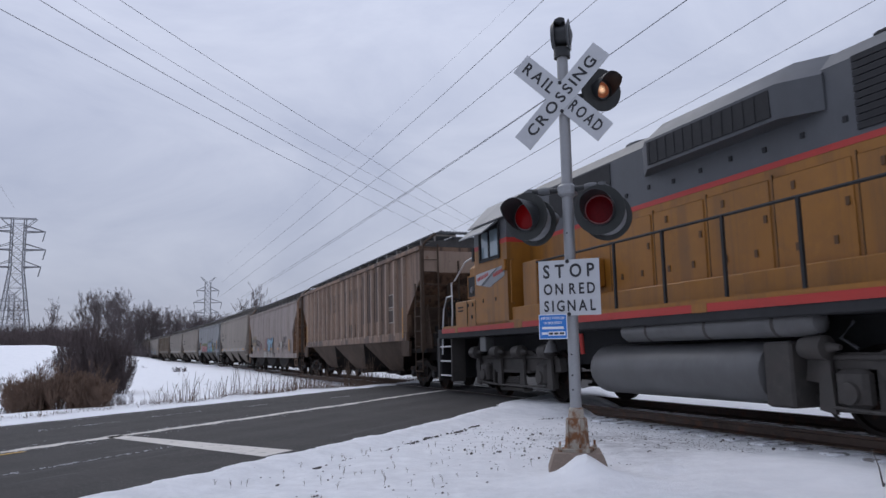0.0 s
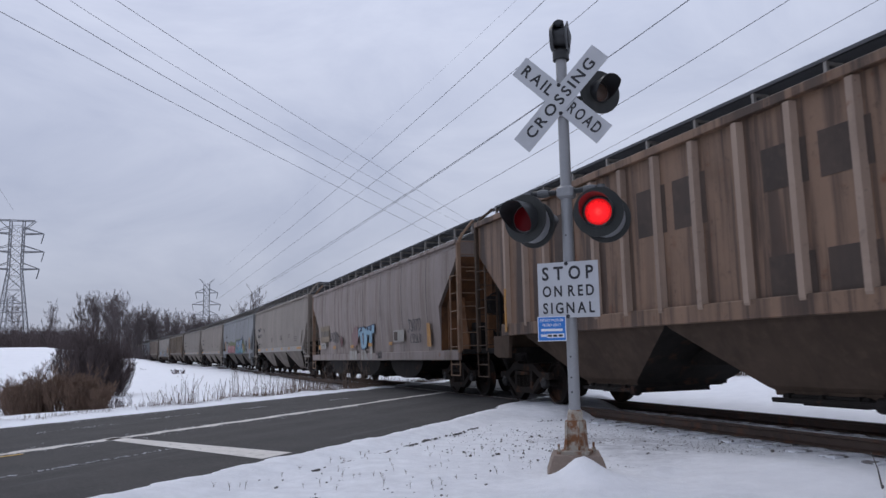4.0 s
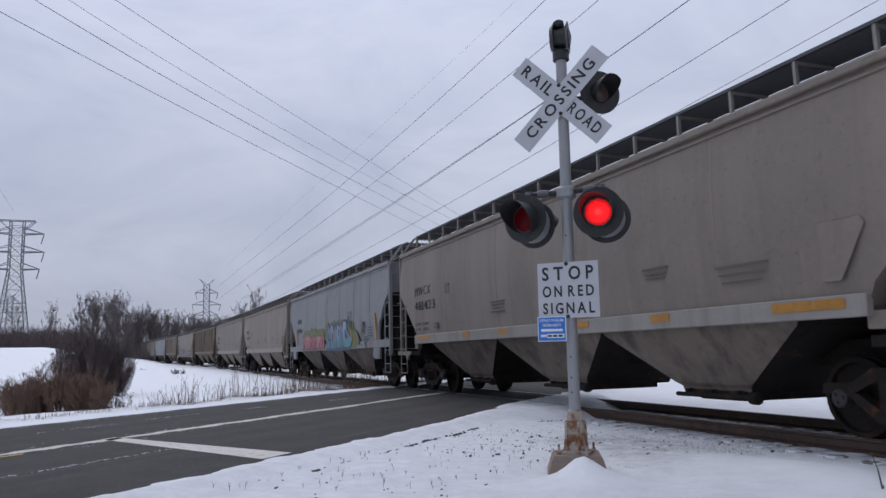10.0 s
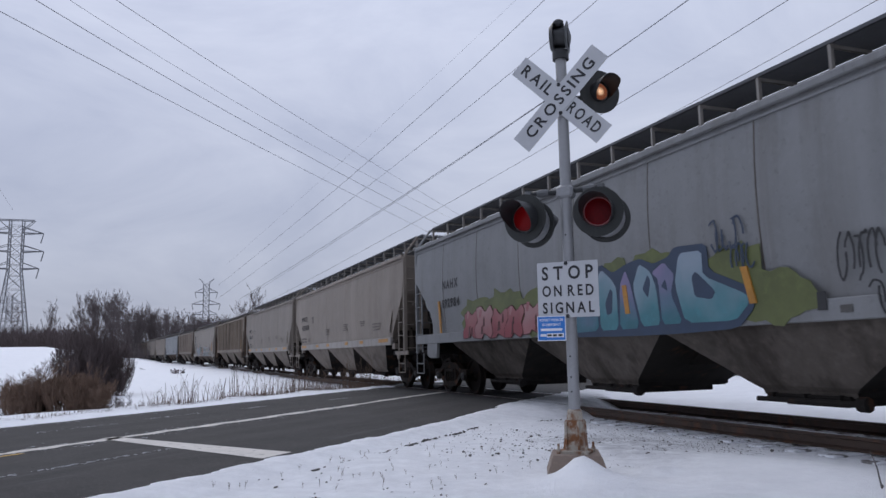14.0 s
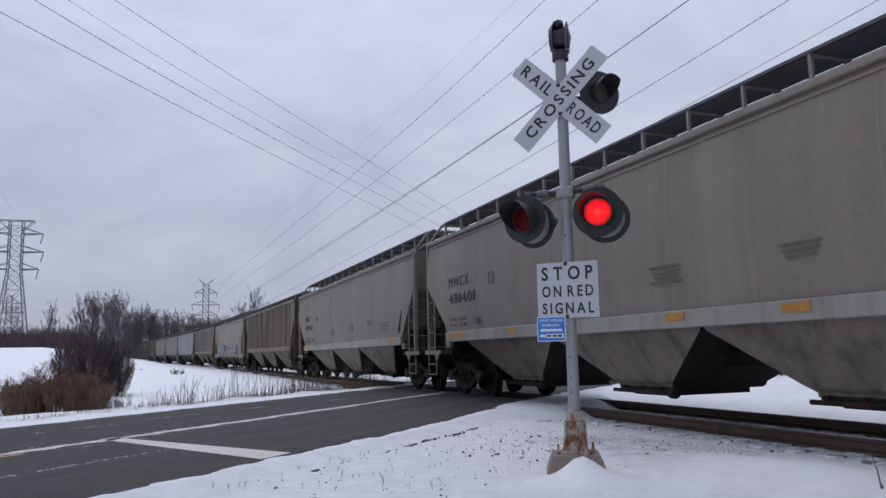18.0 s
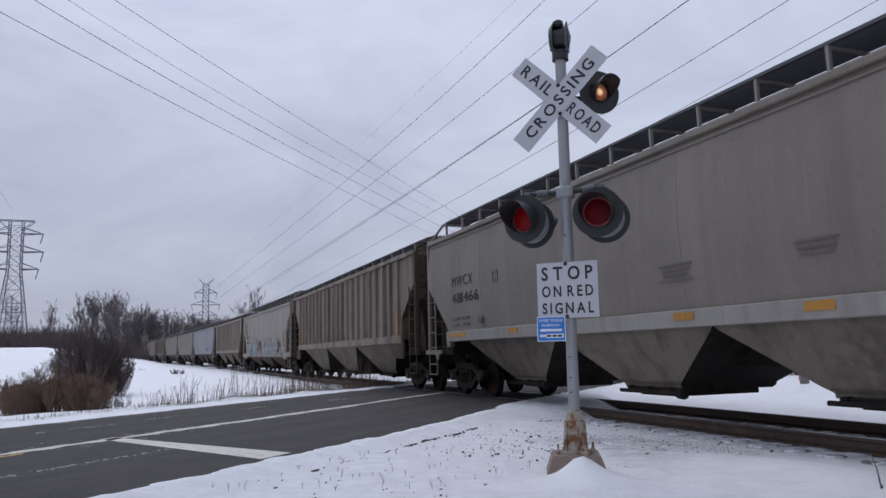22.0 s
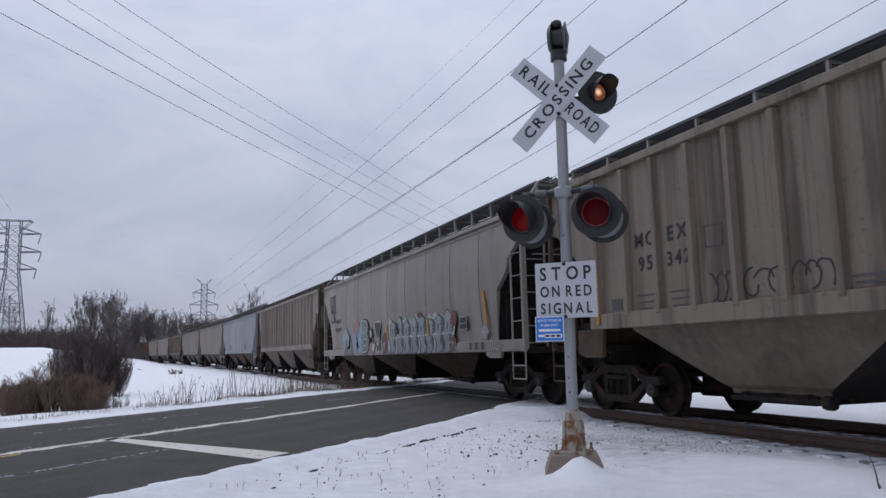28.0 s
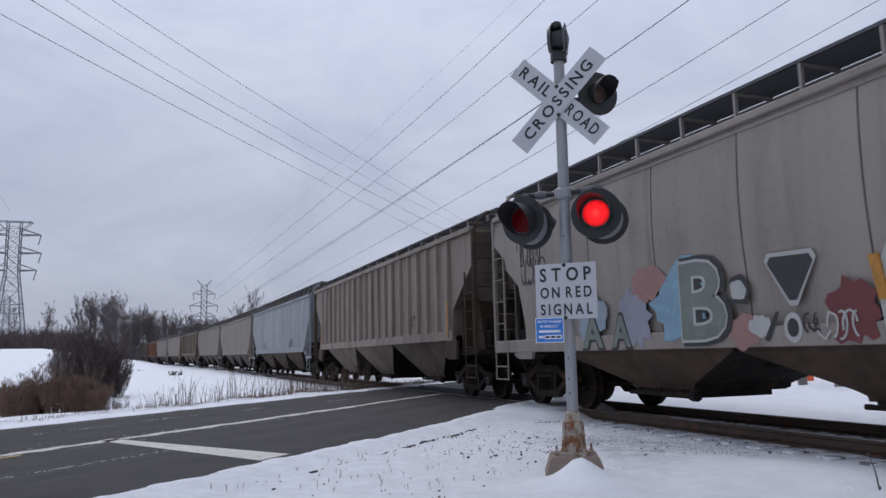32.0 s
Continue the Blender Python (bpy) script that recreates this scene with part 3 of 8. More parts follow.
P_RIB = paint("worn_beige_rib_paint", (0.46, 0.335, 0.255), 0.45, 0.30, (0.12, 0.075, 0.05))
P_ORANGE = paint("faded_orange_brown_paint", (0.26, 0.10, 0.045), 0.4, 0.25)
# also colours hopper slopes and undercut ends, shade included in the near-black
P_UNDER = material("grimy_shaded_underframe", (0.024, 0.021, 0.019), 0.85, vary=0.35, grain=7, spots=((RUST, 3.0, 0.55, 0.75, 0.4),))
P_HOPPER = material("grimy_hopper_sheet", (0.120, 0.103, 0.089), 0.8, vary=0.35, grain=6, streak=((0.045, 0.036, 0.03), 0.85), spots=(((0.05, 0.04, 0.033), 1.3, 0.50, 0.72, 0.5),))
P_HOPBROWN = material("brown_stained_hopper_sheet", (0.088, 0.062, 0.046), 0.8, vary=0.3, grain=6, streak=((0.05, 0.035, 0.028), 0.7))
# plates in the end recess: grime, darkened further for the shade in there
P_GRIMESHADE = material("grimy_shaded_end_plate", (0.050, 0.040, 0.032), 0.85, vary=0.35, grain=6, streak=((0.022, 0.017, 0.013), 0.8))
P_HOPTAN = material("tan_hopper_sheet", (0.150, 0.117, 0.088), 0.8, vary=0.3, grain=6, streak=((0.05, 0.036, 0.028), 0.6), spots=(((0.055, 0.042, 0.032), 1.1, 0.48, 0.72, 0.7),))
P_TRUCK = material("grimy_cast_truck", (0.025, 0.020, 0.017), 0.8, vary=0.4, grain=8, spots=((RUST, 4.0, 0.52, 0.75, 0.5),))
P_WHEEL = material("rusty_wheel", (0.020, 0.016, 0.014), 0.7, 0.2, vary=0.4, grain=9, spots=((RUST, 3.0, 0.5, 0.72, 0.35),))
P_TREAD = material("bright_tread", (0.30, 0.29, 0.28), 0.35, 0.8)
P_BEARING = material("bearing_cap", (0.034, 0.031, 0.030), 0.6, 0.1, vary=0.3)
P_RUSTEND = material("rusty_slope_sheet", (0.19, 0.085, 0.035), 0.85, vary=0.3, grain=6, spots=(((0.06, 0.035, 0.022), 2.0, 0.45, 0.7, 0.8),))
P_REFLECT = material("amber_reflective_strip", (0.44, 0.20, 0.025), 0.5, vary=0.25, grain=12, spots=(((0.16, 0.10, 0.05), 8, 0.56, 0.7, 0.6),))
P_GRATE = material("dark_grating", (0.085, 0.088, 0.095), 0.7, vary=0.2)
P_ROOF = material("grimy_roof_sheet", (0.075, 0.072, 0.07), 0.8, vary=0.3, grain=6)
P_SEAM = material("dirty_weld_seam", (0.105, 0.092, 0.080), 0.75, vary=0.3, grain=8)
P_HOPGREY = material("dusty_grey_hopper_sheet", (0.185, 0.152, 0.124), 0.8, vary=0.25, grain=6, streak=((0.05, 0.04, 0.032), 0.75), spots=(((0.06, 0.047, 0.037), 1.3, 0.52, 0.72, 0.55),))
P_ENDBROWN = material("grimy_brown_end_sheet", (0.085, 0.062, 0.047), 0.85, vary=0.3, grain=6, streak=((0.035, 0.025, 0.019), 0.8), spots=((RUST, 3.0, 0.58, 0.72, 0.4),))
P_WORN = material("worn_faint_stencil", (0.125, 0.106, 0.090), 0.75, vary=0.25)
P_HATCH = material("grimy_roof_hatch", (0.06, 0.06, 0.062), 0.8, vary=0.3, grain=6)
P_STENCIL = material("dark_stencil", (0.028, 0.027, 0.029), 0.7, vary=0.2)
P_FAINT = material("faded_stencil", (0.09, 0.085, 0.08), 0.7, vary=0.2)
P_DARKPATCH = material("dark_repaint_patch", (0.072, 0.049, 0.037), 0.75, vary=0.35, grain=6, streak=((0.04, 0.03, 0.025), 0.5))

P_SILL = material("pale_sill_paint", (0.30, 0.275, 0.25), 0.6, vary=0.1, grain=9, streak=((0.12, 0.10, 0.08), 0.4))

for dull in (P_TRUCK, P_WHEEL, P_UNDER, P_GRIMESHADE, P_HOPPER, P_HOPBROWN):
    dull.node_tree.nodes["Principled BSDF"].inputs["Specular IOR Level"].default_value = 0.15

_shared = {}


def shared(key, make, mat, smooth=False):
    """One mesh for all alike parts."""
    k = (key, mat.name)
    if k not in _shared:
        _shared[k] = make().mesh(key.split("|")[0], mat, smooth)
    return _shared[k]


def cp(name, key, make, mat, parent, m=None, label="", smooth=False):
    ob = part(name, shared(key, make, mat, smooth), None, parent, label)
    if m is not None:
        ob.matrix_basis = m
    return ob


def g_wheelset(r):
    g = Geo()
    g.turned([(-1.02, 0.02), (-1.02, 0.06), (-0.80, 0.075), (0.80, 0.075), (1.02, 0.06), (1.02, 0.02)], 12, "y")
    for s in (1, -1):
        g.turned([(s * 0.665, 0.10), (s * 0.665, r + 0.025), (s * 0.695, r + 0.025), (s * 0.705, r), (s * 0.80, r - 0.006), (s * 0.80, r - 0.06),
                  (s * 0.745, r - 0.075), (s * 0.745, 0.15), (s * 0.80, 0.12), (s * 0.80, 0.08)], 28, "y")
    return g


def g_cap(s):
    g = Geo()
    if s:
        g.turned([(s * 1.02, 0.105), (s * 1.10, 0.105), (s * 1.115, 0.085), (s * 1.115, 0.02)], 16, "y")
        for k in range(3):
            a = k * 2.094
            g.turned([(s * 1.115, 0.02), (s * 1.135, 0.02), (s * 1.135, 0.005)], 6, "y", (0.055 * math.sin(a), 0, 0.055 * math.cos(a)))
    return g


def g_sideframe(s):
    """A cast truck side frame with its two windows."""
    y0, y1 = s * 0.97, s * 1.09
    g = Geo()
    top = [(-1.12, 0.50), (-1.10, 0.62), (-0.72, 0.64), (-0.45, 0.80), (0.45, 0.80), (0.72, 0.64), (1.10, 0.62), (1.12, 0.50), (0.74, 0.50), (0.42, 0.66), (-0.42, 0.66), (-0.74, 0.50)]
    g.prism(top, y0, y1)
    low = [(-0.80, 0.50), (-0.40, 0.20), (0.40, 0.20), (0.80, 0.50), (0.66, 0.52), (0.36, 0.32), (-0.36, 0.32), (-0.66, 0.52)]
    g.prism(low, y0, y1)
    for x in (-0.34, 0.34):
        g.box(x - 0.05, x + 0.05, y0, y1, 0.3, 0.68)
    return g


def g_spring():
    prof = [(0.325, 0.02)]
    for k in range(7):
        prof += [(0.327 + 0.034 * k, 0.062), (0.340 + 0.034 * k, 0.085), (0.353 + 0.034 * k, 0.062)]
    return Geo().turned(prof + [(0.565, 0.02)], 12, "z")


WHEELS = []


def add_truck(car, x, r=WHEEL_R):
    """Four-wheeled truck under a car at x: bolster and side frames, with two turning wheelsets of their own."""
    tr = empty("truck")
    tr.parent = car
    tr.matrix_basis = pose(x, 0, 0)
    for s in (-1, 1):
        cp("side_frame", "side_frame|%d" % s, lambda: g_sideframe(s), P_TRUCK, tr, None, "", True)
        for dx in (-0.19, 0.0, 0.19):
            cp("spring", "spring", g_spring, P_TRUCK, tr, pose(dx, s * 1.03, 0))
    cp("bolster", "bolster", lambda: Geo().box(-0.2, 0.2, -1.0, 1.0, 0.58, 0.80, 0.02).box(-0.28, 0.28, -1.12, 1.12, 0.565, 0.64, 0.012), P_TRUCK, tr)
    for dx in (-0.89, 0.89):
        w = cp("wheelset", "wheelset|%.3f" % r, lambda: g_wheelset(r), P_WHEEL, car, pose(x + dx, 0, r), "", True)
        for s in (-1, 1):
            cp("bearing_cap", "bearing_cap|%d" % s, lambda: g_cap(s), P_BEARING, w)
        WHEELS.append((w, x + dx, r))
    return tr


def side_y(z, bulge):
    """Half width of a body at height z."""
    return 1.50 + bulge * math.sin(math.pi * min(1, max(0, (z - 1.5) / 2.6)))


def g_body(half, low, cut, eave, roof, bulge):
    """The closed tank of a covered hopper: sides, roof, and ends undercut along the profile cut, rows of (inset from the end, height)."""
    ins = [0.02] + [c[0] for c in cut[1:]]
    xs = [half - i for i in ins]
    ends = [z for _, z in cut]
    st = list(zip(xs, ends)) + [(half * 0.5, low), (0, low), (-half * 0.5, low)] + [(-x, z) for x, z in reversed(list(zip(xs, ends)))]
    rings = []
    for x, zb in st:
        zs = [zb + (eave - zb) * i / 7 for i in range(8)]
        right = [(-side_y(z, bulge), z) for z in zs] + [(-side_y(eave, bulge) + 0.04, eave + 0.04)]
        rings.append([(x, y, z) for y, z in right] + [(x, -y, z) for y, z in reversed(right)])
    return Geo().loft(rings, True, True)


def g_roof(half, eave, roof, bulge):
    right = [(-side_y(eave, bulge) + 0.02, eave + 0.045), (-1.22, eave + 0.17), (-0.95, roof), (0.0, roof + 0.04)]
    ring = right + [(-y, z) for y, z in reversed(right[:-1])]
    return Geo().loft([[(x, y, z) for y, z in ring] for x in (-half, half)], True, True)


def g_hopper(x0, x1, o0, o1, low, join):
    """One discharge hopper: upright skirt down to where the bays part, then slopes to an outlet between o0 and o1."""
    rings = []
    for u, y, z in ((0.0, 1.47, low + 0.02), (0.0, 1.43, join + 0.05), (0.05, 1.40, join - 0.03), (0.93, 0.98, 0.56), (1.0, 0.92, 0.50), (1.0, 0.90, 0.44)):
        a, b = x0 + (o0 - x0) * u, x1 + (o1 - x1) * u
        rings.append([(a, -y, z), (b, -y, z), (b, y, z), (a, y, z)])
    return Geo().loft(rings, True, True)


def g_pot(x0, x1, low):
    """A rounded hopper: a half-round trough across the car."""
    xm, r = (x0 + x1) / 2, (x1 - x0) * 0.36
    out = [(xm + r * math.cos(a), low - (low - 0.36) * math.sin(a) ** 0.8) for a in (math.pi * k / 14 for k in range(15))]
    return Geo().prism(out, -1.40, 1.40)


def dirty_shaded_slopes(ob):
    """Slope sheets that face along the car turn near-black: wheel-thrown dirt, with their shade put into the colour."""
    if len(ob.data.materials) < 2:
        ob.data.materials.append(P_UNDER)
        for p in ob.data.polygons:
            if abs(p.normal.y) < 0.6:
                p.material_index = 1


def g_outlet():
    g = Geo().box(-0.62, 0.62, -0.96, 0.96, 0.41, 0.46, 0.012).box(-0.45, 0.45, -0.8, 0.8, 0.32, 0.41)
    for x in (-0.5, 0.0, 0.5):
        g.box(x - 0.03, x + 0.03, -1.0, -0.9, 0.36, 0.47)
    g.tube([(-0.70, -1.02, 0.39), (0.86, -1.02, 0.39)], 0.035, 6).turned([(0.80, 0.03), (0.80, 0.085), (0.92, 0.085), (0.92, 0.03)], 8, "x", (0, -1.02, 0.39))
    return g


def g_ladder(z0, z1, w, rungs, r=0.012):
    """Upright ladder in the XZ plane, standing out towards -y."""
    g = Geo()
    for x in (-w / 2, w / 2):
        g.box(x - 0.019, x + 0.019, -0.03, 0.0, z0, z1)
    for k in range(rungs):
        z = z0 + 0.12 + (z1 - z0 - 0.22) * k / (rungs - 1)
        g.tube([(-w / 2, -0.02, z), (w / 2, -0.02, z)], r, 6)
    return g


def g_endplatform(x0, x1):
    g = Geo().box(x0, x1, -1.45, 1.45, 1.02, 1.14, 0.01).box(x0 - 0.9, x1, -0.33, 0.33, 0.72, 1.10, 0.02)
    return g


def g_step():
    g = Geo()
    for x in (-0.28, 0.28):
        g.tube([(x, -0.02, 1.05), (x, -0.02, 0.52)], 0.016, 6)
    for z in (0.52, 0.78):
        g.tube([(-0.28, -0.02, z), (0.28, -0.02, z)], 0.016, 6)
    return g


def g_board(half, y0, y1):
    """Grated running board: bars along and across."""
    g = Geo()
    for y in (y0, y1 - 0.04):
        g.box(-half, half, y, y + 0.04, 0.0, 0.045)
    n = 22
    for k in range(1, n):
        y = y0 + (y1 - y0) * k / n
        g.box(-half, half, y, y + 0.008, 0.004, 0.040)
    for k in range(int(half * 2 / 0.17)):
        x = -half + 0.17 * k
        g.box(x, x + 0.02, y0, y1, 0.024, 0.034)
    return g


def g_coupler():
    g = Geo().box(-1.0, 0.0, -0.13, 0.13, 0.74, 1.0, 0.02).box(0.0, 0.16, -0.17, 0.15, 0.72, 1.02, 0.03).box(0.12, 0.26, -0.16, -0.06, 0.76, 0.98, 0.02)
    g.tube([(-0.2, -0.35, 0.85), (0.05, -0.36, 0.6), (0.3, -0.3, 0.45), (0.5, -0.25, 0.5)], 0.025, 6)
    return g


def car_base(label, length, r=WHEEL_R):
    car = empty("covered_hopper")
    tagged(car, label, "railway wagon", "train of covered hoppers")
    half = length / 2
    for s in (1, -1):
        add_truck(car, s * (half - 1.84), r)
        cp("coupler", "coupler", g_coupler, P_UNDER, car, pose(s * (half - 0.33), 0, 0, 0, 0, 0 if s > 0 else 180))
    return car


# bays of a car: where each begins and ends, and its outlet
BAYS_SMOOTH = ((-6.25, -2.08, -4.85, -3.45), (-2.08, 2.08, -0.72, 0.72), (2.08, 6.25, 3.45, 4.85))
BAYS_RIBBED = ((-6.60, -2.20, -5.15, -3.65), (-2.20, 2.20, -0.75, 0.75), (2.20, 6.60, 3.65, 5.15))


def fittings(car, length, paint_mat, body_half, low, eave, roof, cut, board_z, hop_mat, bays, sill_mat, ladder_mat=None, pots=False, join=None, full_sill=False, inner=None, pad=False):
    """What every covered hopper carries: hoppers, sill, platforms, ladders, running boards, rails."""
    half = length / 2
    lm = ladder_mat or paint_mat
    inner = inner or P_UNDER
    join = join or low - 0.14
    key = "%.2f" % length
    k9 = half / 9.17
    top_cut = cut[0][1]
    if pots:
        span = 2 * (half - 3.0)
        for k in range(3):
            x0 = -span / 2 + span * k / 3
            x1 = x0 + span / 3
            dirty_shaded_slopes(cp("hopper", "hopper|%s|%d|%.2f|pot" % (key, k, low), lambda: g_pot(x0, x1, low - 0.05), hop_mat, car))
            cp("outlet_gate", "outlet_gate", g_outlet, P_UNDER, car, pose((x0 + x1) / 2, 0, 0))
    else:
        for bay in bays:
            x0, x1, o0, o1 = (k9 * q for q in bay)
            dirty_shaded_slopes(cp("hopper", "hopper|%s|%.2f|%.2f|%.2f" % (key, x0 + o1, low, join), lambda: g_hopper(x0 + 0.003, x1 - 0.003, o0, o1, low - 0.05, join), hop_mat, car))
            cp("outlet_gate", "outlet_gate", g_outlet, P_UNDER, car, pose((o0 + o1) / 2, 0, 0))
    cp("centre_sill", "centre_sill|" + key, lambda: Geo().box(-half + 0.5, half - 0.5, -0.30, 0.30, 0.78, 1.12, 0.01), P_UNDER, car)
    for s in (-1, 1):
        cp("side_sill", "side_sill|%s|%d|%.2f|%d" % (key, s, low, full_sill), lambda: Geo().box(-body_half + 1.25 * (not full_sill), body_half - 1.25 * (not full_sill), s * 1.47, s * 1.575, low - 0.12, low + 0.12, 0.012), sill_mat, car)
        cp("running_board", "running_board|%s|%d" % (key, s), lambda: g_board(body_half - 0.1, 0.42 if s > 0 else -1.10, 1.10 if s > 0 else -0.42), P_GRATE, car, pose(0, 0, board_z))
    cp("roof", "roof|%s|%.2f|%.2f" % (key, eave, roof), lambda: g_roof(body_half - 0.02, eave, roof, 0.0), P_ROOF, car, None, "grimy dark roof sheets", True)
    cp("roof_hatch", "roof_hatch|%s|%.2f" % (key, board_z), lambda: Geo().box(-body_half + 0.5, body_half - 0.5, -0.36, 0.36, roof, board_z + 0.03, 0.03), P_HATCH, car)
    n = int(body_half * 2 / 1.12)
    for k in range(n + 1):
        x = -body_half + 0.12 + (2 * body_half - 0.24) * k / n
        for s in (-1, 1):
            cp("board_post", "board_post|%d|%.2f|%.2f" % (s, board_z, roof), lambda: Geo().box(-0.022, 0.022, s * 1.04, s * 1.09, roof - 0.10, board_z + 0.05).box(-0.022, 0.022, s * 0.42, s * 1.05, board_z - 0.045, board_z - 0.002), P_SILL, car, pose(x, 0, 0))

    def slope_at(i):
        """Height of the cut-away at a distance in from the end."""
        for (i0, z0), (i1, z1) in zip(cut, cut[1:]):
            if i0 <= i <= i1:
                return z0 + (z1 - z0) * (i - i0) / max(1e-6, i1 - i0)
        return cut[-1][1]
    web = "%.2f|%.2f|%.2f" % (slope_at(0.5), slope_at(1.0), cut[-1][0])
    for e in (1, -1):
        turn = pose(0, 0, 0, 0, 0, 0 if e > 0 else 180)
        cp("end_platform", "end_platform|" + key, lambda: g_endplatform(body_half - 1.35, half - 0.52), P_UNDER, car, turn)
        cp("roof_platform", "roof_platform|%.2f|%s" % (board_z, key), lambda: g_board(0.22, -1.05, 1.05), P_GRATE, car, pose(e * (body_half + 0.12), 0, board_z))
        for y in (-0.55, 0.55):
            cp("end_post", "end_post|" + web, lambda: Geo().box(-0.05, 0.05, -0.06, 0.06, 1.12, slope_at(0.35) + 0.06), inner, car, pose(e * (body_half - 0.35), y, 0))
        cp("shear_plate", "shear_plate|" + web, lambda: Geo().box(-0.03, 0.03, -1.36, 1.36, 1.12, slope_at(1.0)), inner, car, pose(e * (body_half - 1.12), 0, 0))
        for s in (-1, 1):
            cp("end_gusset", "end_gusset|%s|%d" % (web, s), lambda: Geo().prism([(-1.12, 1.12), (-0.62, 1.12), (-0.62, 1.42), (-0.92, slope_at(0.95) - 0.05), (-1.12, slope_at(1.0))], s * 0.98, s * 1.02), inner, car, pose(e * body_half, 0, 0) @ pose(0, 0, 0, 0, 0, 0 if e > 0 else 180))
            cp("stiffener", "stiffener|%s|%d" % (web, s), lambda: Geo().tube([(0.02, 0, top_cut + 0.35), (0.02, 0, 1.15)], 0.03, 4), lm, car, pose(e * (body_half + 0.0), s * 0.42, 0))
        cp("grab_iron", "grab_iron|%.2f" % top_cut, lambda: Geo().tube([(0.0, -1.30, 0), (0.09, -1.28, 0), (0.09, 1.28, 0), (0.0, 1.30, 0)], 0.013, 6), lm, car, pose(0, 0, top_cut - 0.35) @ pose(e * (body_half + 0.02), 0, 0, 0, 0, 0 if e > 0 else 180))
        for s in (-1, 1):
            face = pose(0, 0, 0, 0, 0, 0 if s < 0 else 180)
            x = e * (body_half - 0.22)
            cp("corner_post", "corner_post|%.2f|%.2f" % (eave, board_z), lambda: Geo().box(-0.045, 0.045, -1.575, -1.50, 1.05, eave - 0.03, 0.01).tube([(0, -1.53, eave - 0.06), (0, -1.42, eave + 0.16), (0, -1.10, board_z)], 0.036, 6), lm, car, pose(e * (body_half + 0.03), 0, 0) @ face)
            cp("side_ladder", "side_ladder|%.2f" % slope_at(0.45), lambda: g_ladder(1.08, slope_at(0.45) + 0.10, 0.46, 4 if slope_at(0.45) < 2.5 else 5), lm, car, pose(x, s * 1.545, 0) @ face)
            if not (full_sill or pad):
                cp("end_sill", "end_sill|%.2f|%d" % (low, full_sill), lambda: Geo().prism([(-0.30, 1.03), (0.42, 1.03), (0.50, 0.90), (0.62, 0.90), (0.70, 1.03), (0.84, 1.05), (0.84, 1.14), (-0.30, 1.14)], -1.56, -1.52).box(1.10, 1.36, -1.50, -1.38, 1.20, low - 0.06, 0.012).turned([(-1.568, 0.06), (-1.515, 0.06)], 12, "y", (0.56, 0, 0.97)), lm, car, pose(e * (body_half + 0.03), 0, 0) @ Matrix.Diagonal((-e * (1 if s < 0 else -1), 1, 1, 1)) @ (Matrix.Identity(4) if s < 0 else pose(0, 0, 0, 0, 0, 180)))
            else:
                cp("jacking_pad", "jacking_pad|%.2f" % low, lambda: Geo().prism([(-0.45, low - 0.12), (-0.45, 1.0), (-0.25, 0.93), (0.25, 0.93), (0.30, low - 0.12)], -1.57, -1.50).turned([(-1.578, 0.055), (-1.568, 0.055)], 12, "y", (0.08, 0, 1.02)), lm, car, pose(e * (body_half - 1.30), 0, 0) @ face)
            cp("step", "step", g_step, lm, car, pose(x, s * 1.53, 0) @ face)
            cp("end_ladder", "end_ladder|%.2f" % eave, lambda: g_ladder(1.10, eave + 0.1, 0.44, 9), lm, car, pose(e * (body_half + 0.04), s * 1.27, 0) @ pose(0, 0, 0, 0, 0, 90 * e))
        cp("valve_box", "valve_box|%.2f" % body_half, lambda: Geo().box(body_half - 0.95, body_half - 0.45, -0.95, -0.35, 1.14, 1.60, 0.03).box(body_half - 0.85, body_half - 0.55, -0.85, -0.45, 1.60, 1.80, 0.03), P_UNDER, car, turn)
        cp("pipe_rack", "pipe_rack|%.2f|%.2f" % (body_half, top_cut), lambda: Geo().tube([(body_half - 0.30, 0.95, 1.14), (body_half - 0.30, 0.95, top_cut - 0.3)], 0.035, 6).tube([(body_half - 0.35, 1.15, 1.14), (body_half - 0.30, 1.15, top_cut - 0.2)], 0.05, 6).box(body_half - 0.9, body_half - 0.5, 0.35, 1.25, 1.14, 1.52, 0.02), P_UNDER, car, turn)
        cp("air_reservoir", "air_reservoir", lambda: Geo().turned([(-0.5, 0.05), (-0.46, 0.19), (0.46, 0.19), (0.5, 0.05)], 14, "y"), P_UNDER, car, pose(e * (body_half - 0.6), 0.1, 1.36), "", True)
        for s in (-1, 1):
            cp("brake_hose", "brake_hose|%d" % s, lambda: Geo().tube([(-0.15, s * 0.42, 0.95), (0.12, s * 0.44, 0.70), (0.30, s * 0.40, 0.48), (0.5, s * 0.30, 0.52)], 0.028, 6), P_UNDER, car, pose(e * (half - 0.45), 0, 0, 0, 0, 0 if e > 0 else 180))
    cp("brake_wheel", "brake_wheel", lambda: Geo().tube([(0, 0.27 * math.cos(a), 0.27 * math.sin(a)) for a in (2 * math.pi * i / 20 for i in range(21))], 0.02, 6).box(-0.02, 0.02, -0.26, 0.26, -0.015, 0.015).box(-0.02, 0.02, -0.015, 0.015, -0.26, 0.26).box(-0.35, 0.0, -0.17, 0.17, -0.22, 0.2, 0.02), P_UNDER, car, pose(body_half + 0.10, -0.55, 2.22))


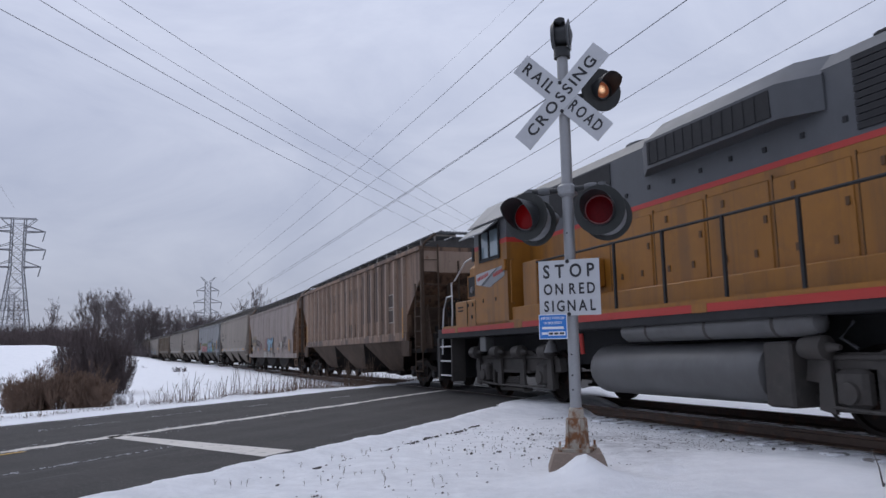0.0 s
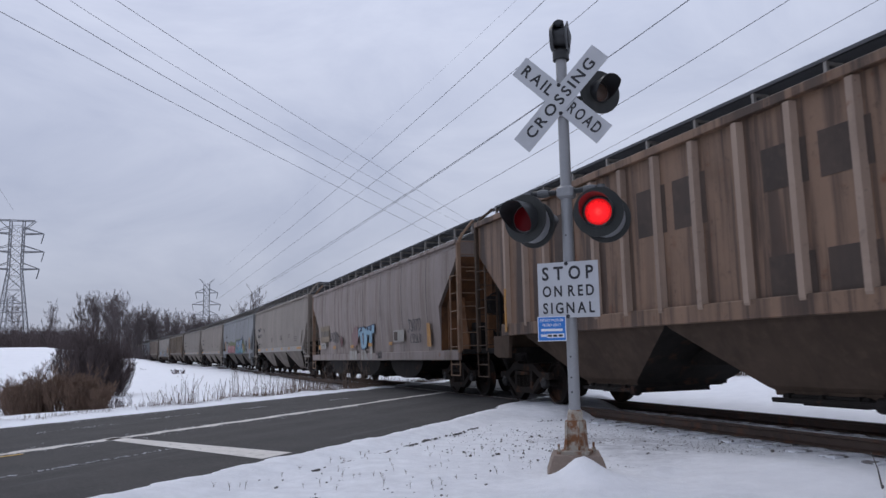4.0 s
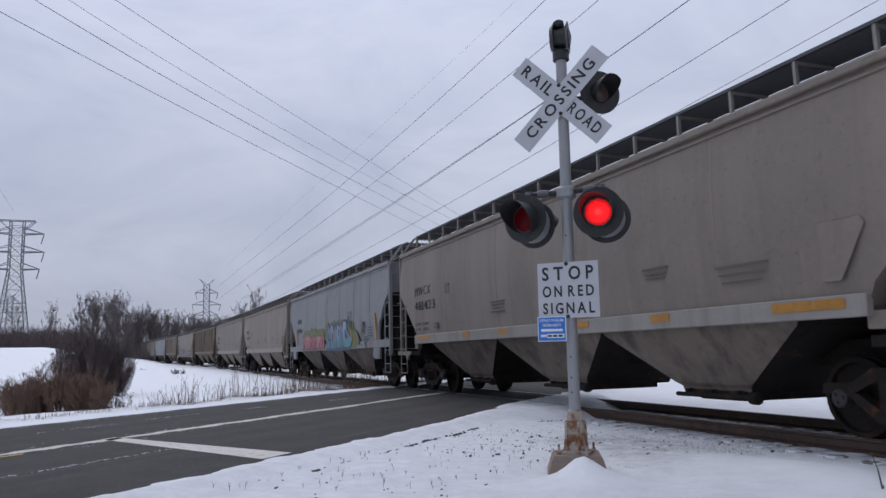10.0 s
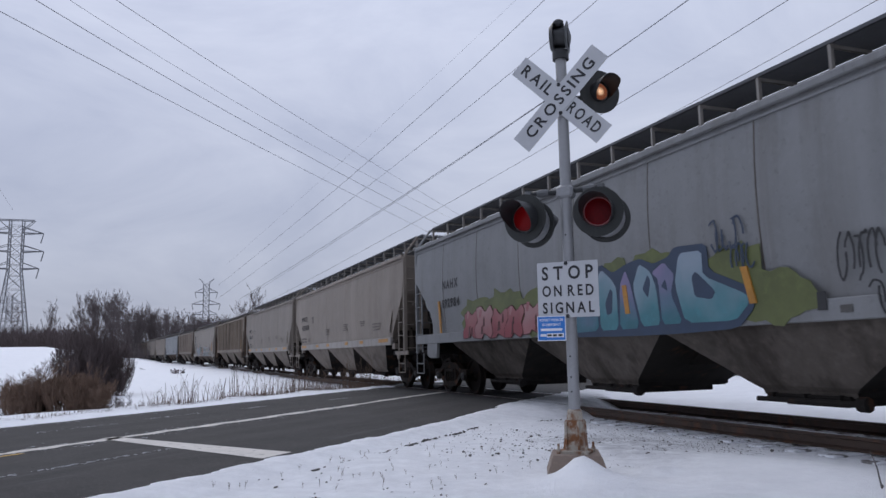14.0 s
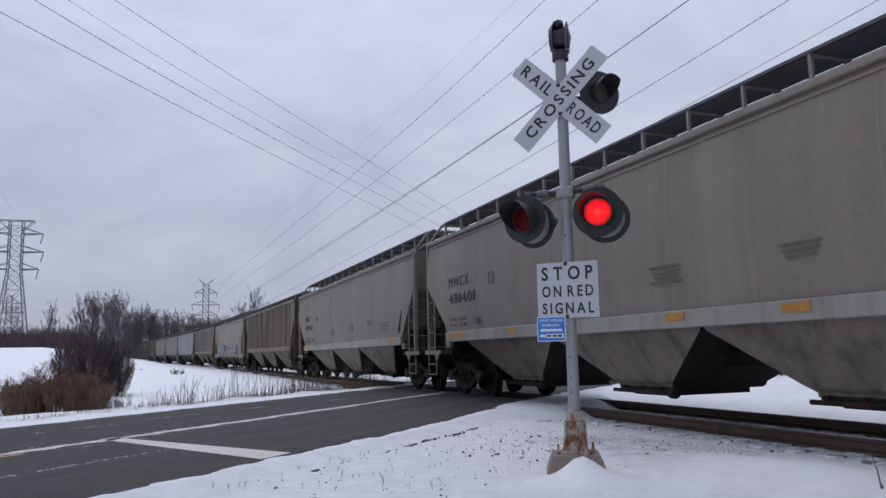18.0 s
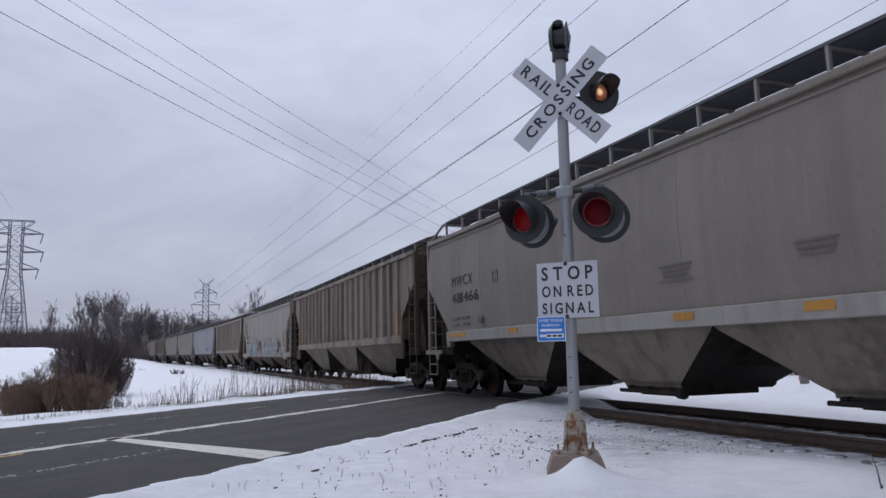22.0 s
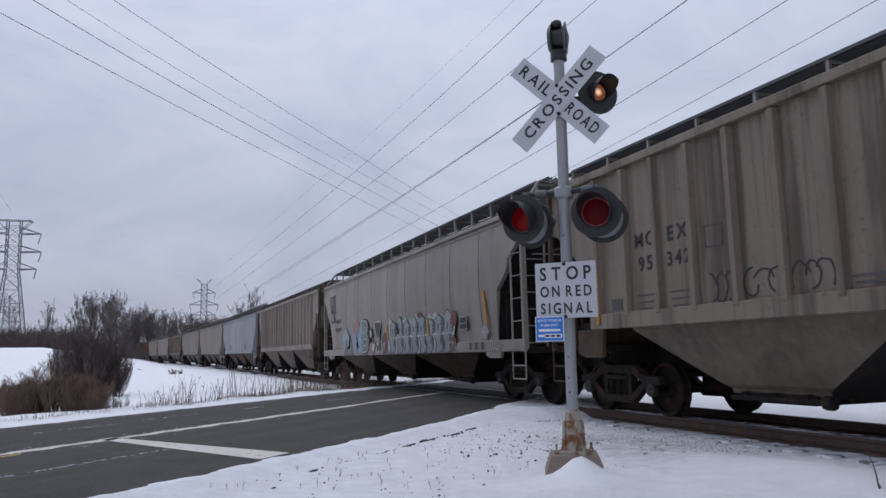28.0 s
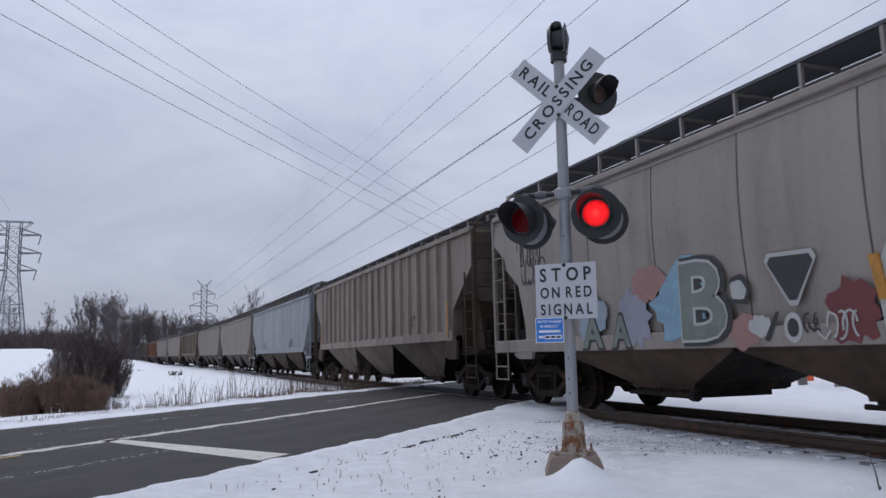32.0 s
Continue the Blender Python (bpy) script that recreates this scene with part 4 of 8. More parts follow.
def reflectors(car, low, marks):
    """Amber strips on the sill: (place, length)."""
    for x, w in marks:
        cp("reflector", "reflector|%.2f" % w, lambda: Geo().box(-w / 2, w / 2, -0.004, 0.004, -0.055, 0.055), P_REFLECT, car, pose(x, -1.581, low + 0.03))


# profiles of the cut-away ends: inset from the end, height
CUT_GREY = ((0.0, 2.85), (0.06, 2.74), (1.18, 1.68), (1.28, 1.45))
CUT_ROUND = ((0.0, 2.98), (0.30, 2.80), (0.76, 2.42), (0.84, 2.26), (1.08, 2.12), (1.19, 1.80), (1.20, 1.30))
CUT_WIDE = ((0.0, 3.32), (0.10, 3.26), (0.54, 2.96), (0.63, 2.72), (1.12, 2.36), (1.24, 1.60), (1.25, 1.18))
CUT_RUST = ((0.0, 3.36), (0.12, 3.20), (1.26, 2.24), (1.30, 1.50), (1.31, 1.0))


def smooth_hopper(label, length, paint_mat, low=1.45, eave=3.92, roof=4.22, board=4.50, bays=BAYS_SMOOTH, hop=None, end_mat=None, refl=True, cut=CUT_GREY, ladder_mat=None, sill_mat=None, pots=False, full_sill=False, seams=7, seam_gap=0.0, inner=None, seam_mat=None):
    car = car_base(label, length)
    bh = length / 2 - 0.62
    cut = list(cut[:-1]) + [(cut[-1][0], low)]
    key = "%.2f|%.2f|%.2f|%.2f" % (length, low, roof, cut[0][1])
    cp("body", "body|" + key, lambda: g_body(bh, low, cut, eave, roof, 0.085), paint_mat, car, None, "", True)
    for s in (-1, 1):
        cp("eave_rail", "eave_rail|%s|%d" % (key, s), lambda: Geo().box(-bh, bh, s * 1.47, s * 1.60, eave - 0.05, eave + 0.05, 0.015).box(-bh, bh, s * 1.49, s * 1.555, eave - 0.14, eave - 0.10, 0.005), paint_mat, car)
    gap = seam_gap or 2 * bh / (seams + 1)
    for k in range(seams):
        cp("weld_seam", "weld_seam|%.2f|%.2f" % (low, eave), lambda: Geo().loft([[(dx, -side_y(z, 0.085) - d, z) for dx, d in ((-0.014, 0.001), (-0.007, 0.005), (0.007, 0.005), (0.014, 0.001))] for z in [low + 0.1 + (eave - low - 0.2) * i / 8 for i in range(9)]], False, False), seam_mat or P_SEAM, car, pose(gap * (k - (seams - 1) / 2), 0, 0))
    # sheet under the cut-away; P_UNDER here paints in the shade of the recess
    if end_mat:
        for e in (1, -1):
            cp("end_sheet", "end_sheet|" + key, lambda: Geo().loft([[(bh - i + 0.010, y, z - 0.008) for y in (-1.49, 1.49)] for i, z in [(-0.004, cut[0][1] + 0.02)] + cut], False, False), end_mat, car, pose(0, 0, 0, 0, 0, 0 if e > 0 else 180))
    fittings(car, length, paint_mat, bh, low, eave, roof, cut, board, hop or P_HOPPER, bays, sill_mat or paint_mat, ladder_mat, pots, None, full_sill, inner or end_mat or P_GRIMESHADE)
    if refl:
        reflectors(car, low, ((-bh + 2.0, 1.0), (bh - 2.0, 1.0), (-bh + 5.0, 0.42), (-1.4, 0.42), (1.7, 0.42), (bh - 4.6, 0.42)))
    return car


def ribbed_hopper(label, length, paint_mat, low=1.50, eave=3.92, roof=4.16, board=4.33, hop=None, ribs=20, cut=((0.0, 3.22), (0.12, 3.12), (1.36, 2.12), (1.42, 1.50)), patches=(), rib_mat=None):
    car = car_base(label, length, 0.42)
    bh = length / 2 - 0.62
    cut = list(cut)
    key = "%.2f|%.2f|%.2f" % (length, low, roof)
    cp("body", "ribbed_body|" + key, lambda: g_body(bh, low, cut, eave, roof, 0.0), paint_mat, car, None, "", True)
    for s in (-1, 1):
        cp("top_chord", "top_chord|%s|%d" % (key, s), lambda: Geo().box(-bh, bh, s * 1.47, s * 1.60, eave - 0.06, eave + 0.06, 0.01), paint_mat, car)
        for k in range(ribs):
            x = -(bh - 1.52) + 2 * (bh - 1.52) * k / (ribs - 1)
            cp("side_post", "side_post|%.2f|%.2f|%d" % (low, eave, s), lambda: Geo().loft([[(-0.075, s * 1.495, z), (-0.045, s * (1.59 - d), z), (0.045, s * (1.59 - d), z), (0.075, s * 1.495, z)] for z, d in ((low - 0.04, 0.06), (low + 0.08, 0), (eave - 0.08, 0))], True, True), rib_mat or paint_mat, car, pose(x, 0, 0))
    for x0, x1, z0, z1 in patches:
        cp("repaint_patch", "patch|%.2f|%.2f|%.2f|%.2f" % (x0, x1, z0, z1), lambda: Geo().box(x0, x1, -1.506, -1.500, z0, z1), P_DARKPATCH, car, None, "dark repainted patch")
    fittings(car, length, paint_mat, bh, low, eave, roof, cut, board, hop or P_HOPTAN, BAYS_RIBBED, paint_mat, P_HOPBROWN, False, 1.36, False, P_HOPBROWN, True)
    for e in (1, -1):
        cp("end_sheet", "ribbed_end_sheet|" + key, lambda: Geo().box(bh + 0.002, bh + 0.008, -1.47, 1.47, cut[0][1] + 0.02, eave - 0.08), rib_mat or P_ENDBROWN, car, pose(0, 0, 0, 0, 0, 0 if e > 0 else 180), "grimy stained end sheet")
        cp("yellow_strip", "yellow_strip", lambda: Geo().box(-0.045, 0.045, -0.004, 0.004, -0.44, 0.44), P_REFLECT, car, pose(e * (bh - 1.52), -1.595, low + 0.40))
    return car


def stencil(car, rows, x, mat=None, name="reporting_mark", y=1.585):
    """Rows of lettering on the camera's side: (text, size, z)."""
    for text, size, z in rows:
        lettering(name, text, size, mat or P_STENCIL, car, pose(x, -(y + 0.004), z), None, "", 0.002)


def bars(car, x, z, w, n, mat=None, dz=0.07, y=1.575):
    """Small stencilled lines too fine to read."""
    for k in range(n):
        ww = w * (1 - 0.13 * (k % 3))
        cp("data_line", "data_line|%.2f" % ww, lambda: Geo().box(-ww / 2, ww / 2, -0.003, 0.003, -0.014, 0.014), mat or P_FAINT, car, pose(x, -y - 0.004, z - dz * k))


def inset(poly, d):
    """The outline drawn in by d towards its middle."""
    cx, cz = sum(p[0] for p in poly) / len(poly), sum(p[1] for p in poly) / len(poly)
    out = []
    for x, z in poly:
        q = math.hypot(x - cx, z - cz) or 1
        out.append((x - (x - cx) / q * min(d, q * 0.8), z - (z - cz) / q * min(d, q * 0.8)))
    return out


def rounded(poly, n=2):
    """An outline with its corners cut back n times over."""
    for _ in range(n):
        out = []
        for (ax, az), (bx, bz) in zip(poly, poly[1:] + poly[:1]):
            out += [(0.87 * ax + 0.13 * bx, 0.87 * az + 0.13 * bz), (0.13 * ax + 0.87 * bx, 0.13 * az + 0.87 * bz)]
        poly = out
    return poly


def sprayed_form(car, poly, mat, y, d, name="graffiti_fill", label="sprayed graffiti form", n=1):
    """One flat sprayed form on the camera's side."""
    return part(name, Geo().prism(rounded(list(poly), n), -y - d, -y), mat, car, label)


def graffiti(car, x0, x1, z0, z1, n, fills, edge, seed, y=1.578, halo=None, line=0.055):
    """A row of fat sprayed forms that spell nothing: each an outlined body with slits and a paler streak."""
    r = random.Random(seed)
    w, h = (x1 - x0) / n, z1 - z0
    if halo:
        m = 44
        arch = [math.sin(math.pi * k / m) ** 0.3 for k in range(m + 1)]
        top = [(x0 - 0.30 + (x1 - x0 + 0.6) * k / m, z0 + h * 0.35 + arch[k] * (h * 0.74 + 0.10 * r.uniform(-1, 1.3))) for k in range(m + 1)]
        low = [(x1 + 0.30 - (x1 - x0 + 0.6) * k / m, z0 + h * 0.3 - arch[k] * (h * 0.28 + 0.02 * r.uniform(-1, 1))) for k in range(m + 1)]
        part("graffiti_halo", Geo().prism(top + low, -y - 0.004, -y), halo, car, "sprayed background cloud")
    for k in range(n):
        cx, ww = x0 + w * (k + 0.5), w * r.uniform(1.08, 1.28)
        hz0, hz1 = z0 + h * r.uniform(0.0, 0.07), z1 - h * r.uniform(0.0, 0.16)
        lean = r.uniform(0.02, 0.22)
        foot = r.uniform(0.30, 0.5)
        form = [(-0.5, 0.03), (-0.1, r.uniform(-0.02, 0.06)), (0.0, 0.16), (foot, 0.0), (0.55, 0.16), (0.40, r.uniform(0.35, 0.55)), (0.56, r.uniform(0.66, 0.84)), (0.36, 1.0),
                (0.08, r.uniform(0.78, 0.9)), (-0.18, 1.0), (-0.48, r.uniform(0.86, 0.97)), (-0.36, r.uniform(0.5, 0.65)), (-0.56, r.uniform(0.2, 0.36))]
        shape = rounded([(cx + u * ww + lean * (v - 0.5) * (hz1 - hz0), hz0 + v * (hz1 - hz0)) for u, v in form])
        d = 0.006 + 0.005 * (k % 2)
        ob = part("graffiti_outline", Geo().prism(shape, -y - d, -y - 0.002), edge, car, "sprayed graffiti form")
        part("graffiti_fill", Geo().prism(inset(shape, line), -y - d - 0.003, -y - 0.002), fills[k % len(fills)], ob)
        for _ in range(2):
            sx, sz = cx + r.uniform(-0.22, 0.25) * ww, hz0 + r.uniform(0.25, 0.72) * (hz1 - hz0)
            a, b = r.uniform(0.03, 0.06) * ww, r.uniform(0.10, 0.2) * h
            part("graffiti_slit", Geo().prism([(sx - a, sz - b), (sx + a * 1.6, sz - b * 0.8), (sx + a + lean * b, sz + b), (sx - a * 0.5 + lean * b, sz + b * 0.7)], -y - d - 0.0055, -y - 0.002), edge, ob)
        sx = cx - 0.26 * ww
        part("graffiti_shine", Geo().prism([(sx, hz0 + 0.62 * h), (sx + 0.09 * ww, hz0 + 0.60 * h), (sx + 0.2 * ww, hz0 + 0.82 * h), (sx + 0.05 * ww, hz0 + 0.84 * h)], -y - d - 0.0048, -y - 0.002), fills[(k + 1) % len(fills)], ob)


def sprayed(name, low, high, z0, z1):
    """Spray paint that fades from one colour below to another above, unevenly."""
    m = material(name, low, 0.6, vary=0.2, grain=6)
    t = m.node_tree
    b = t.nodes["Principled BSDF"]
    src = b.inputs["Base Color"].links[0].from_socket
    tc, sep, noise, add, ramp, mix = (t.nodes.new("ShaderNode" + k) for k in ("TexCoord", "SeparateXYZ", "TexNoise", "Math", "MapRange", "Mix"))
    noise.inputs["Scale"].default_value = 2.2
    add.operation = "MULTIPLY_ADD"
    add.inputs[1].default_value = 0.9
    ramp.inputs["From Min"].default_value, ramp.inputs["From Max"].default_value = z0 + 0.45, z1 + 0.45
    mix.data_type = "RGBA"
    mix.inputs["B"].default_value = (*high, 1)
    for p, q in ((tc.outputs["Object"], sep.inputs[0]), (tc.outputs["Object"], noise.inputs["Vector"]), (noise.outputs["Fac"], add.inputs[0]), (sep.outputs["Z"], add.inputs[2]),
                 (add.outputs[0], ramp.inputs["Value"]), (ramp.outputs["Result"], mix.inputs["Factor"]), (src, mix.inputs["A"]), (mix.outputs["Result"], b.inputs["Base Color"])):
        t.links.new(p, q)
    return m


def scrawl(car, x, z, w, h, mat, seed, y=1.578, strokes=7):
    """A thin sprayed tag: looping strokes that cannot be read."""
    r = random.Random(seed)
    g = Geo()
    for k in range(strokes):
        cx = x - w / 2 + w * (k + 0.5) / strokes
        pts = []
        a0, turn = r.uniform(0, 6.28), r.choice((-1, 1)) * r.uniform(2.5, 5.0)
        for i in range(9):
            a = a0 + turn * i / 8
            pts.append((cx + w / strokes * 0.7 * math.cos(a) + 0.25 * w / strokes * (i / 8 - 0.5), z + h * 0.5 * math.sin(a) * r.uniform(0.8, 1.1)))
        for (ax, az), (bx, bz) in zip(pts, pts[1:]):
            dx, dz = bx - ax, bz - az
            q = math.hypot(dx, dz) or 1
            nx, nz = -dz / q * 0.012, dx / q * 0.012
            g.prism([(ax + nx, az + nz), (bx + nx, bz + nz), (bx - nx, bz - nz), (ax - nx, az - nz)], -y, -y - 0.004 - 0.0003 * k)
    return part("spray_tag", g, mat, car, "sprayed scrawl")


# ======== the locomotive ========
L_YEL = material("loco_yellow", (0.300, 0.122, 0.012), 0.5, vary=0.14, grain=7, streak=((0.13, 0.062, 0.02), 0.5, 0.5), spots=(((0.15, 0.075, 0.025), 2.2, 0.56, 0.74, 0.5),))
L_GREY = material("loco_grey", (0.080, 0.084, 0.092), 0.5, vary=0.12, grain=7, streak=((0.06, 0.06, 0.062), 0.35))
L_RED = material("loco_red_stripe", (0.42, 0.03, 0.022), 0.5, vary=0.12, grain=9)
L_BLACK = material("loco_black_grille", (0.018, 0.018, 0.02), 0.75, vary=0.3, grain=20)
L_TANK = material("grey_fuel_tank", (0.115, 0.114, 0.114), 0.42, 0.0, vary=0.18, grain=5, streak=((0.07, 0.065, 0.06), 0.4))
L_TRUCK = material("grey_loco_truck", (0.060, 0.054, 0.049), 0.75, vary=0.35, grain=8, spots=(((0.06, 0.05, 0.045), 3, 0.45, 0.7, 0.7),))
L_GLASS = material("cab_window_glass", (0.25, 0.32, 0.36), 0.08, 0.0, coat=0.5)
L_VISOR = material("pale_grey_roof_edge", (0.20, 0.205, 0.215), 0.55, vary=0.15, grain=8)
L_BADGE = material("grey_badge_half", (0.24, 0.25, 0.26), 0.5, vary=0.1)
L_LATCH = material("dark_yellow_latch", (0.10, 0.045, 0.012), 0.6, vary=0.2)
L_WHITE = material("white_handrail", (0.62, 0.62, 0.62), 0.5, vary=0.1)
L_SILVER = material("silver_cab_badge", (0.42, 0.42, 0.43), 0.5, vary=0.1)


def locomotive(length):
    loco = empty("diesel_locomotive")
    tagged(loco, "yellow and grey diesel locomotive with red stripes, running long hood first", "locomotive")
    o = length / 2

    def P(name, g, mat, label="", smooth=False, parent=None):
        ob = part(name, g, mat, parent or loco, label, smooth)
        return ob

    def bx(a, b, *r):
        return Geo().box(a - o, b - o, *r)
    P("frame", bx(0.1, length - 1.4, -1.5, 1.5, 1.36, 1.60, 0.015), L_BLACK)
    for s in (-1, 1):
        P("side_stripe", bx(0.42, length - 1.42, s * 1.50, s * 1.512, 1.49, 1.60), L_RED, "red sill stripe")
        P("walkway_edge", bx(0.45, length - 1.5, s * 1.44, s * 1.50, 1.60, 1.66), L_YEL)
    # short hood and cab
    P("short_hood", Geo().loft([[(x - o, y, z) for y, z in ((-w, 1.6), (-w, h - 0.22), (-w + 0.22, h), (w - 0.22, h), (w, h - 0.22), (w, 1.6))] for x, w, h in ((1.40, 1.10, 3.02), (1.58, 1.18, 3.24), (2.62, 1.18, 3.27))]), L_YEL, "", True)
    P("step_box", bx(1.34, 2.62, -1.49, 1.49, 1.60, 2.22, 0.02), L_YEL, "yellow equipment box beside the nose")
    P("recess", bx(1.46, 1.94, -1.186, -1.17, 2.32, 2.84), L_BLACK)
    rim = Geo()
    for q in ((1.44, 1.96, 2.82, 2.86), (1.44, 1.96, 2.30, 2.34), (1.44, 1.48, 2.34, 2.82), (1.92, 1.96, 2.34, 2.82)):
        rim.box(q[0] - o, q[1] - o, -1.195, -1.17, q[2], q[3])
    P("recess_rim", rim, L_YEL)
    P("headlight", Geo().turned([(-1.23, 0.02), (-1.22, 0.07), (-1.18, 0.09)], 14, "y", (1.74 - o, 0, 2.50)), L_TANK, "", True)
    for x, z in ((1.55, 2.06), (1.72, 2.06), (1.55, 1.98), (1.72, 1.98), (2.15, 2.06), (2.42, 2.06), (2.36, 1.78), (3.05, 2.10), (3.72, 2.10)):
        P("latch", bx(x, x + (0.12 if x < 2 else 0.05), -1.508, -1.488, z, z + (0.03 if x < 2 else 0.08)), L_BLACK)
    for x in (2.10, 2.62):
        P("panel_joint", bx(x, x + 0.012, -1.506, -1.488, 1.62, 2.20), L_BLACK)
    cab = P("cab", Geo().loft([[(x - o, y, z) for y, z in ((-1.5, 1.6), (-1.5, 3.30), (1.5, 3.30), (1.5, 1.6))] for x in (2.62, 4.36)]), L_YEL)
    P("cab_band", Geo().loft([[(x - o, y, z) for y, z in ((-1.503, 3.30), (-1.503, 3.40), (1.503, 3.40), (1.503, 3.30))] for x in (2.618, 4.362)]), L_RED, "red band", False, cab)
    P("cab_top", Geo().loft([[(x - o, y, z) for y, z in ((-1.5, 3.40), (-1.48, 3.90), (-1.05, 4.34), (-0.4, 4.52), (0.4, 4.52), (1.05, 4.34), (1.48, 3.90), (1.5, 3.40))] for x in (2.62, 4.36)]), L_GREY, "grey cab roof", True, cab)
    P("roof_visor", Geo().loft([[(x - o, y, z) for y, z in ((-1.60, 3.84), (-1.08, 4.38), (-0.4, 4.56), (0.4, 4.56), (1.08, 4.38), (1.60, 3.84), (1.58, 3.82), (0, 4.50), (-1.58, 3.82))] for x in (2.50, 4.46)]), L_VISOR, "pale grey cab roof edge", True, cab)
    P("window_opening", bx(2.98, 4.02, -1.510, -1.499, 3.04, 3.74), L_BLACK, "", False, cab)
    for a, b in ((3.10, 3.46), (3.54, 3.96)):
        P("side_window", bx(a, b, -1.520, -1.508, 3.08, 3.66, 0.006), L_GLASS, "cab side window", False, cab)
    fr = Geo()
    for q in ((2.96, 4.04, 3.00, 3.05), (2.96, 3.02, 3.05, 3.72), (3.98, 4.04, 3.05, 3.72), (3.47, 3.53, 3.05, 3.72)):
        fr.box(q[0] - o, q[1] - o, -1.535, -1.505, q[2], q[3])
    P("window_frame", fr, L_BLACK, "", False, cab)
    P("window_awning", Geo().loft([[(x - o, y, z) for y, z in ((-1.50, 3.86), (-1.88, 3.56), (-1.88, 3.53), (-1.50, 3.82))] for x in (2.62, 3.98)]), L_VISOR, "pale grey window awning", False, cab)
    P("badge", Geo().prism([(2.72 - o, 2.76), (4.23 - o, 2.83), (4.22 - o, 2.60), (3.46 - o, 2.42), (2.73 - o, 2.53)], -1.508, -1.50), L_SILVER, "white and grey slanted badge panel", False, cab)
    P("badge_shade", Geo().prism([(3.02 - o, 2.50), (3.46 - o, 2.43), (4.21 - o, 2.60), (4.22 - o, 2.82), (3.86 - o, 2.81)], -1.511, -1.508), L_BADGE, "grey half of the badge", False, cab)
    P("badge_swoosh", Geo().prism([(2.98 - o, 2.50), (3.12 - o, 2.48), (3.95 - o, 2.815), (3.86 - o, 2.812)], -1.514, -1.508), L_GREY, "", False, cab)
    for k in range(7):
        P("badge_bar", bx(2.80 + 0.09 * k, 2.86 + 0.09 * k, -1.513, -1.508, 2.60 + 0.012 * k, 2.68 + 0.012 * k), L_RED, "", False, cab)
    for k in range(6):
        P("badge_bar", bx(3.68 + 0.085 * k, 3.74 + 0.085 * k, -1.516, -1.510, 2.62 + 0.012 * k, 2.70 + 0.012 * k), L_RED, "", False, cab)
    P("mirror", bx(2.84, 2.94, -1.66, -1.62, 3.04, 3.36, 0.01), L_BLACK, "", False, cab)
    P("cab_vent", bx(4.20, 4.34, -1.56, -1.50, 2.70, 2.94, 0.02), L_YEL, "", False, cab)
    P("cab_grab_iron", Geo().tube([(4.5 - o, -1.42, 2.0), (4.5 - o, -1.48, 2.02), (4.5 - o, -1.48, 2.9), (4.5 - o, -1.42, 2.92)], 0.016, 6), L_YEL, "", False, cab)
    # long hood
    x0, x1 = 4.36, length - 1.9
    P("long_hood", bx(x0, x1, -0.95, 0.95, 1.6, 3.28), L_YEL)
    P("hood_stripe", bx(x0, x1, -0.956, 0.956, 3.28, 3.36), L_RED, "red stripe")
    P("hood_top", Geo().loft([[(x - o, y, z) for y, z in ((-0.95, 3.36), (-0.95, 4.28), (-0.70, 4.52), (0.70, 4.52), (0.95, 4.28), (0.95, 3.36))] for x in (x0, x1)]), L_GREY, "grey upper hood", True)
    P("brake_blister", Geo().loft([[(x - o, y, z) for y, z in ((-w, 3.78), (-w - 0.02, 4.22), (-w + 0.35, 4.54), (w - 0.35, 4.54), (w + 0.02, 4.22), (w, 3.78))] for x, w in ((8.5, 0.97), (8.95, 1.25), (11.6, 1.25), (12.05, 0.97))]), L_GREY, "grey dynamic brake blister", True)
    for s in (-1, 1):
        g = Geo().box(9.0 - o, 11.5 - o, s * 1.25, s * 1.275, 3.83, 4.18)
        for k in range(12):
            g.box(9.05 + 0.2 * k - o, 9.065 + 0.2 * k - o, s * 1.275, s * 1.283, 3.83, 4.18)
        P("brake_grille", g, L_BLACK, "black louvred grille")
        P("intake_grille", bx(5.3, 7.5, s * 0.95, s * 0.965, 3.60, 4.25), L_BLACK, "black intake screen")
        g = Geo()
        for k in range(10):
            g.box(12.45 - o, 16.4 - o, s * 0.95, s * 0.975, 3.42 + 0.088 * k, 3.49 + 0.088 * k)
        P("radiator_grille", g, L_BLACK, "black radiator grille")
    for k in range(8):
        a = 7.4 + 1.25 * k
        g = Geo().box(a - o, a + 1.17 - o, -0.968, -0.95, 1.75, 3.15, 0.008)
        P("hood_door", g, L_YEL)
        for x, z in ((0.30, 2.18), (0.86, 2.18), (0.30, 2.95), (1.06, 2.60)):
            P("door_latch", Geo().box(a + x - o, a + x + 0.055 - o, -0.982, -0.962, z, z + 0.10), L_LATCH)
        P("door_joint", Geo().box(a - 0.012 - o, a + 0.0 - o, -0.972, -0.95, 1.99, 3.2), L_LATCH)
    P("equipment_box", bx(4.86, 5.46, -1.40, -0.95, 1.62, 2.80, 0.02), L_YEL)
    P("hood_base", bx(5.46, 18.0, -1.16, -0.95, 1.62, 1.98, 0.015), L_YEL, "yellow ledge along the foot of the hood")
    P("hood_base", bx(4.40, 5.60, -1.44, -0.95, 1.62, 1.92, 0.015), L_YEL)
    P("air_box", bx(5.6, 7.2, -1.36, -0.95, 2.10, 2.62, 0.03), L_YEL)
    P("rear_cab_window", bx(4.45, 4.78, -0.966, -0.95, 3.22, 4.0), L_BLACK)
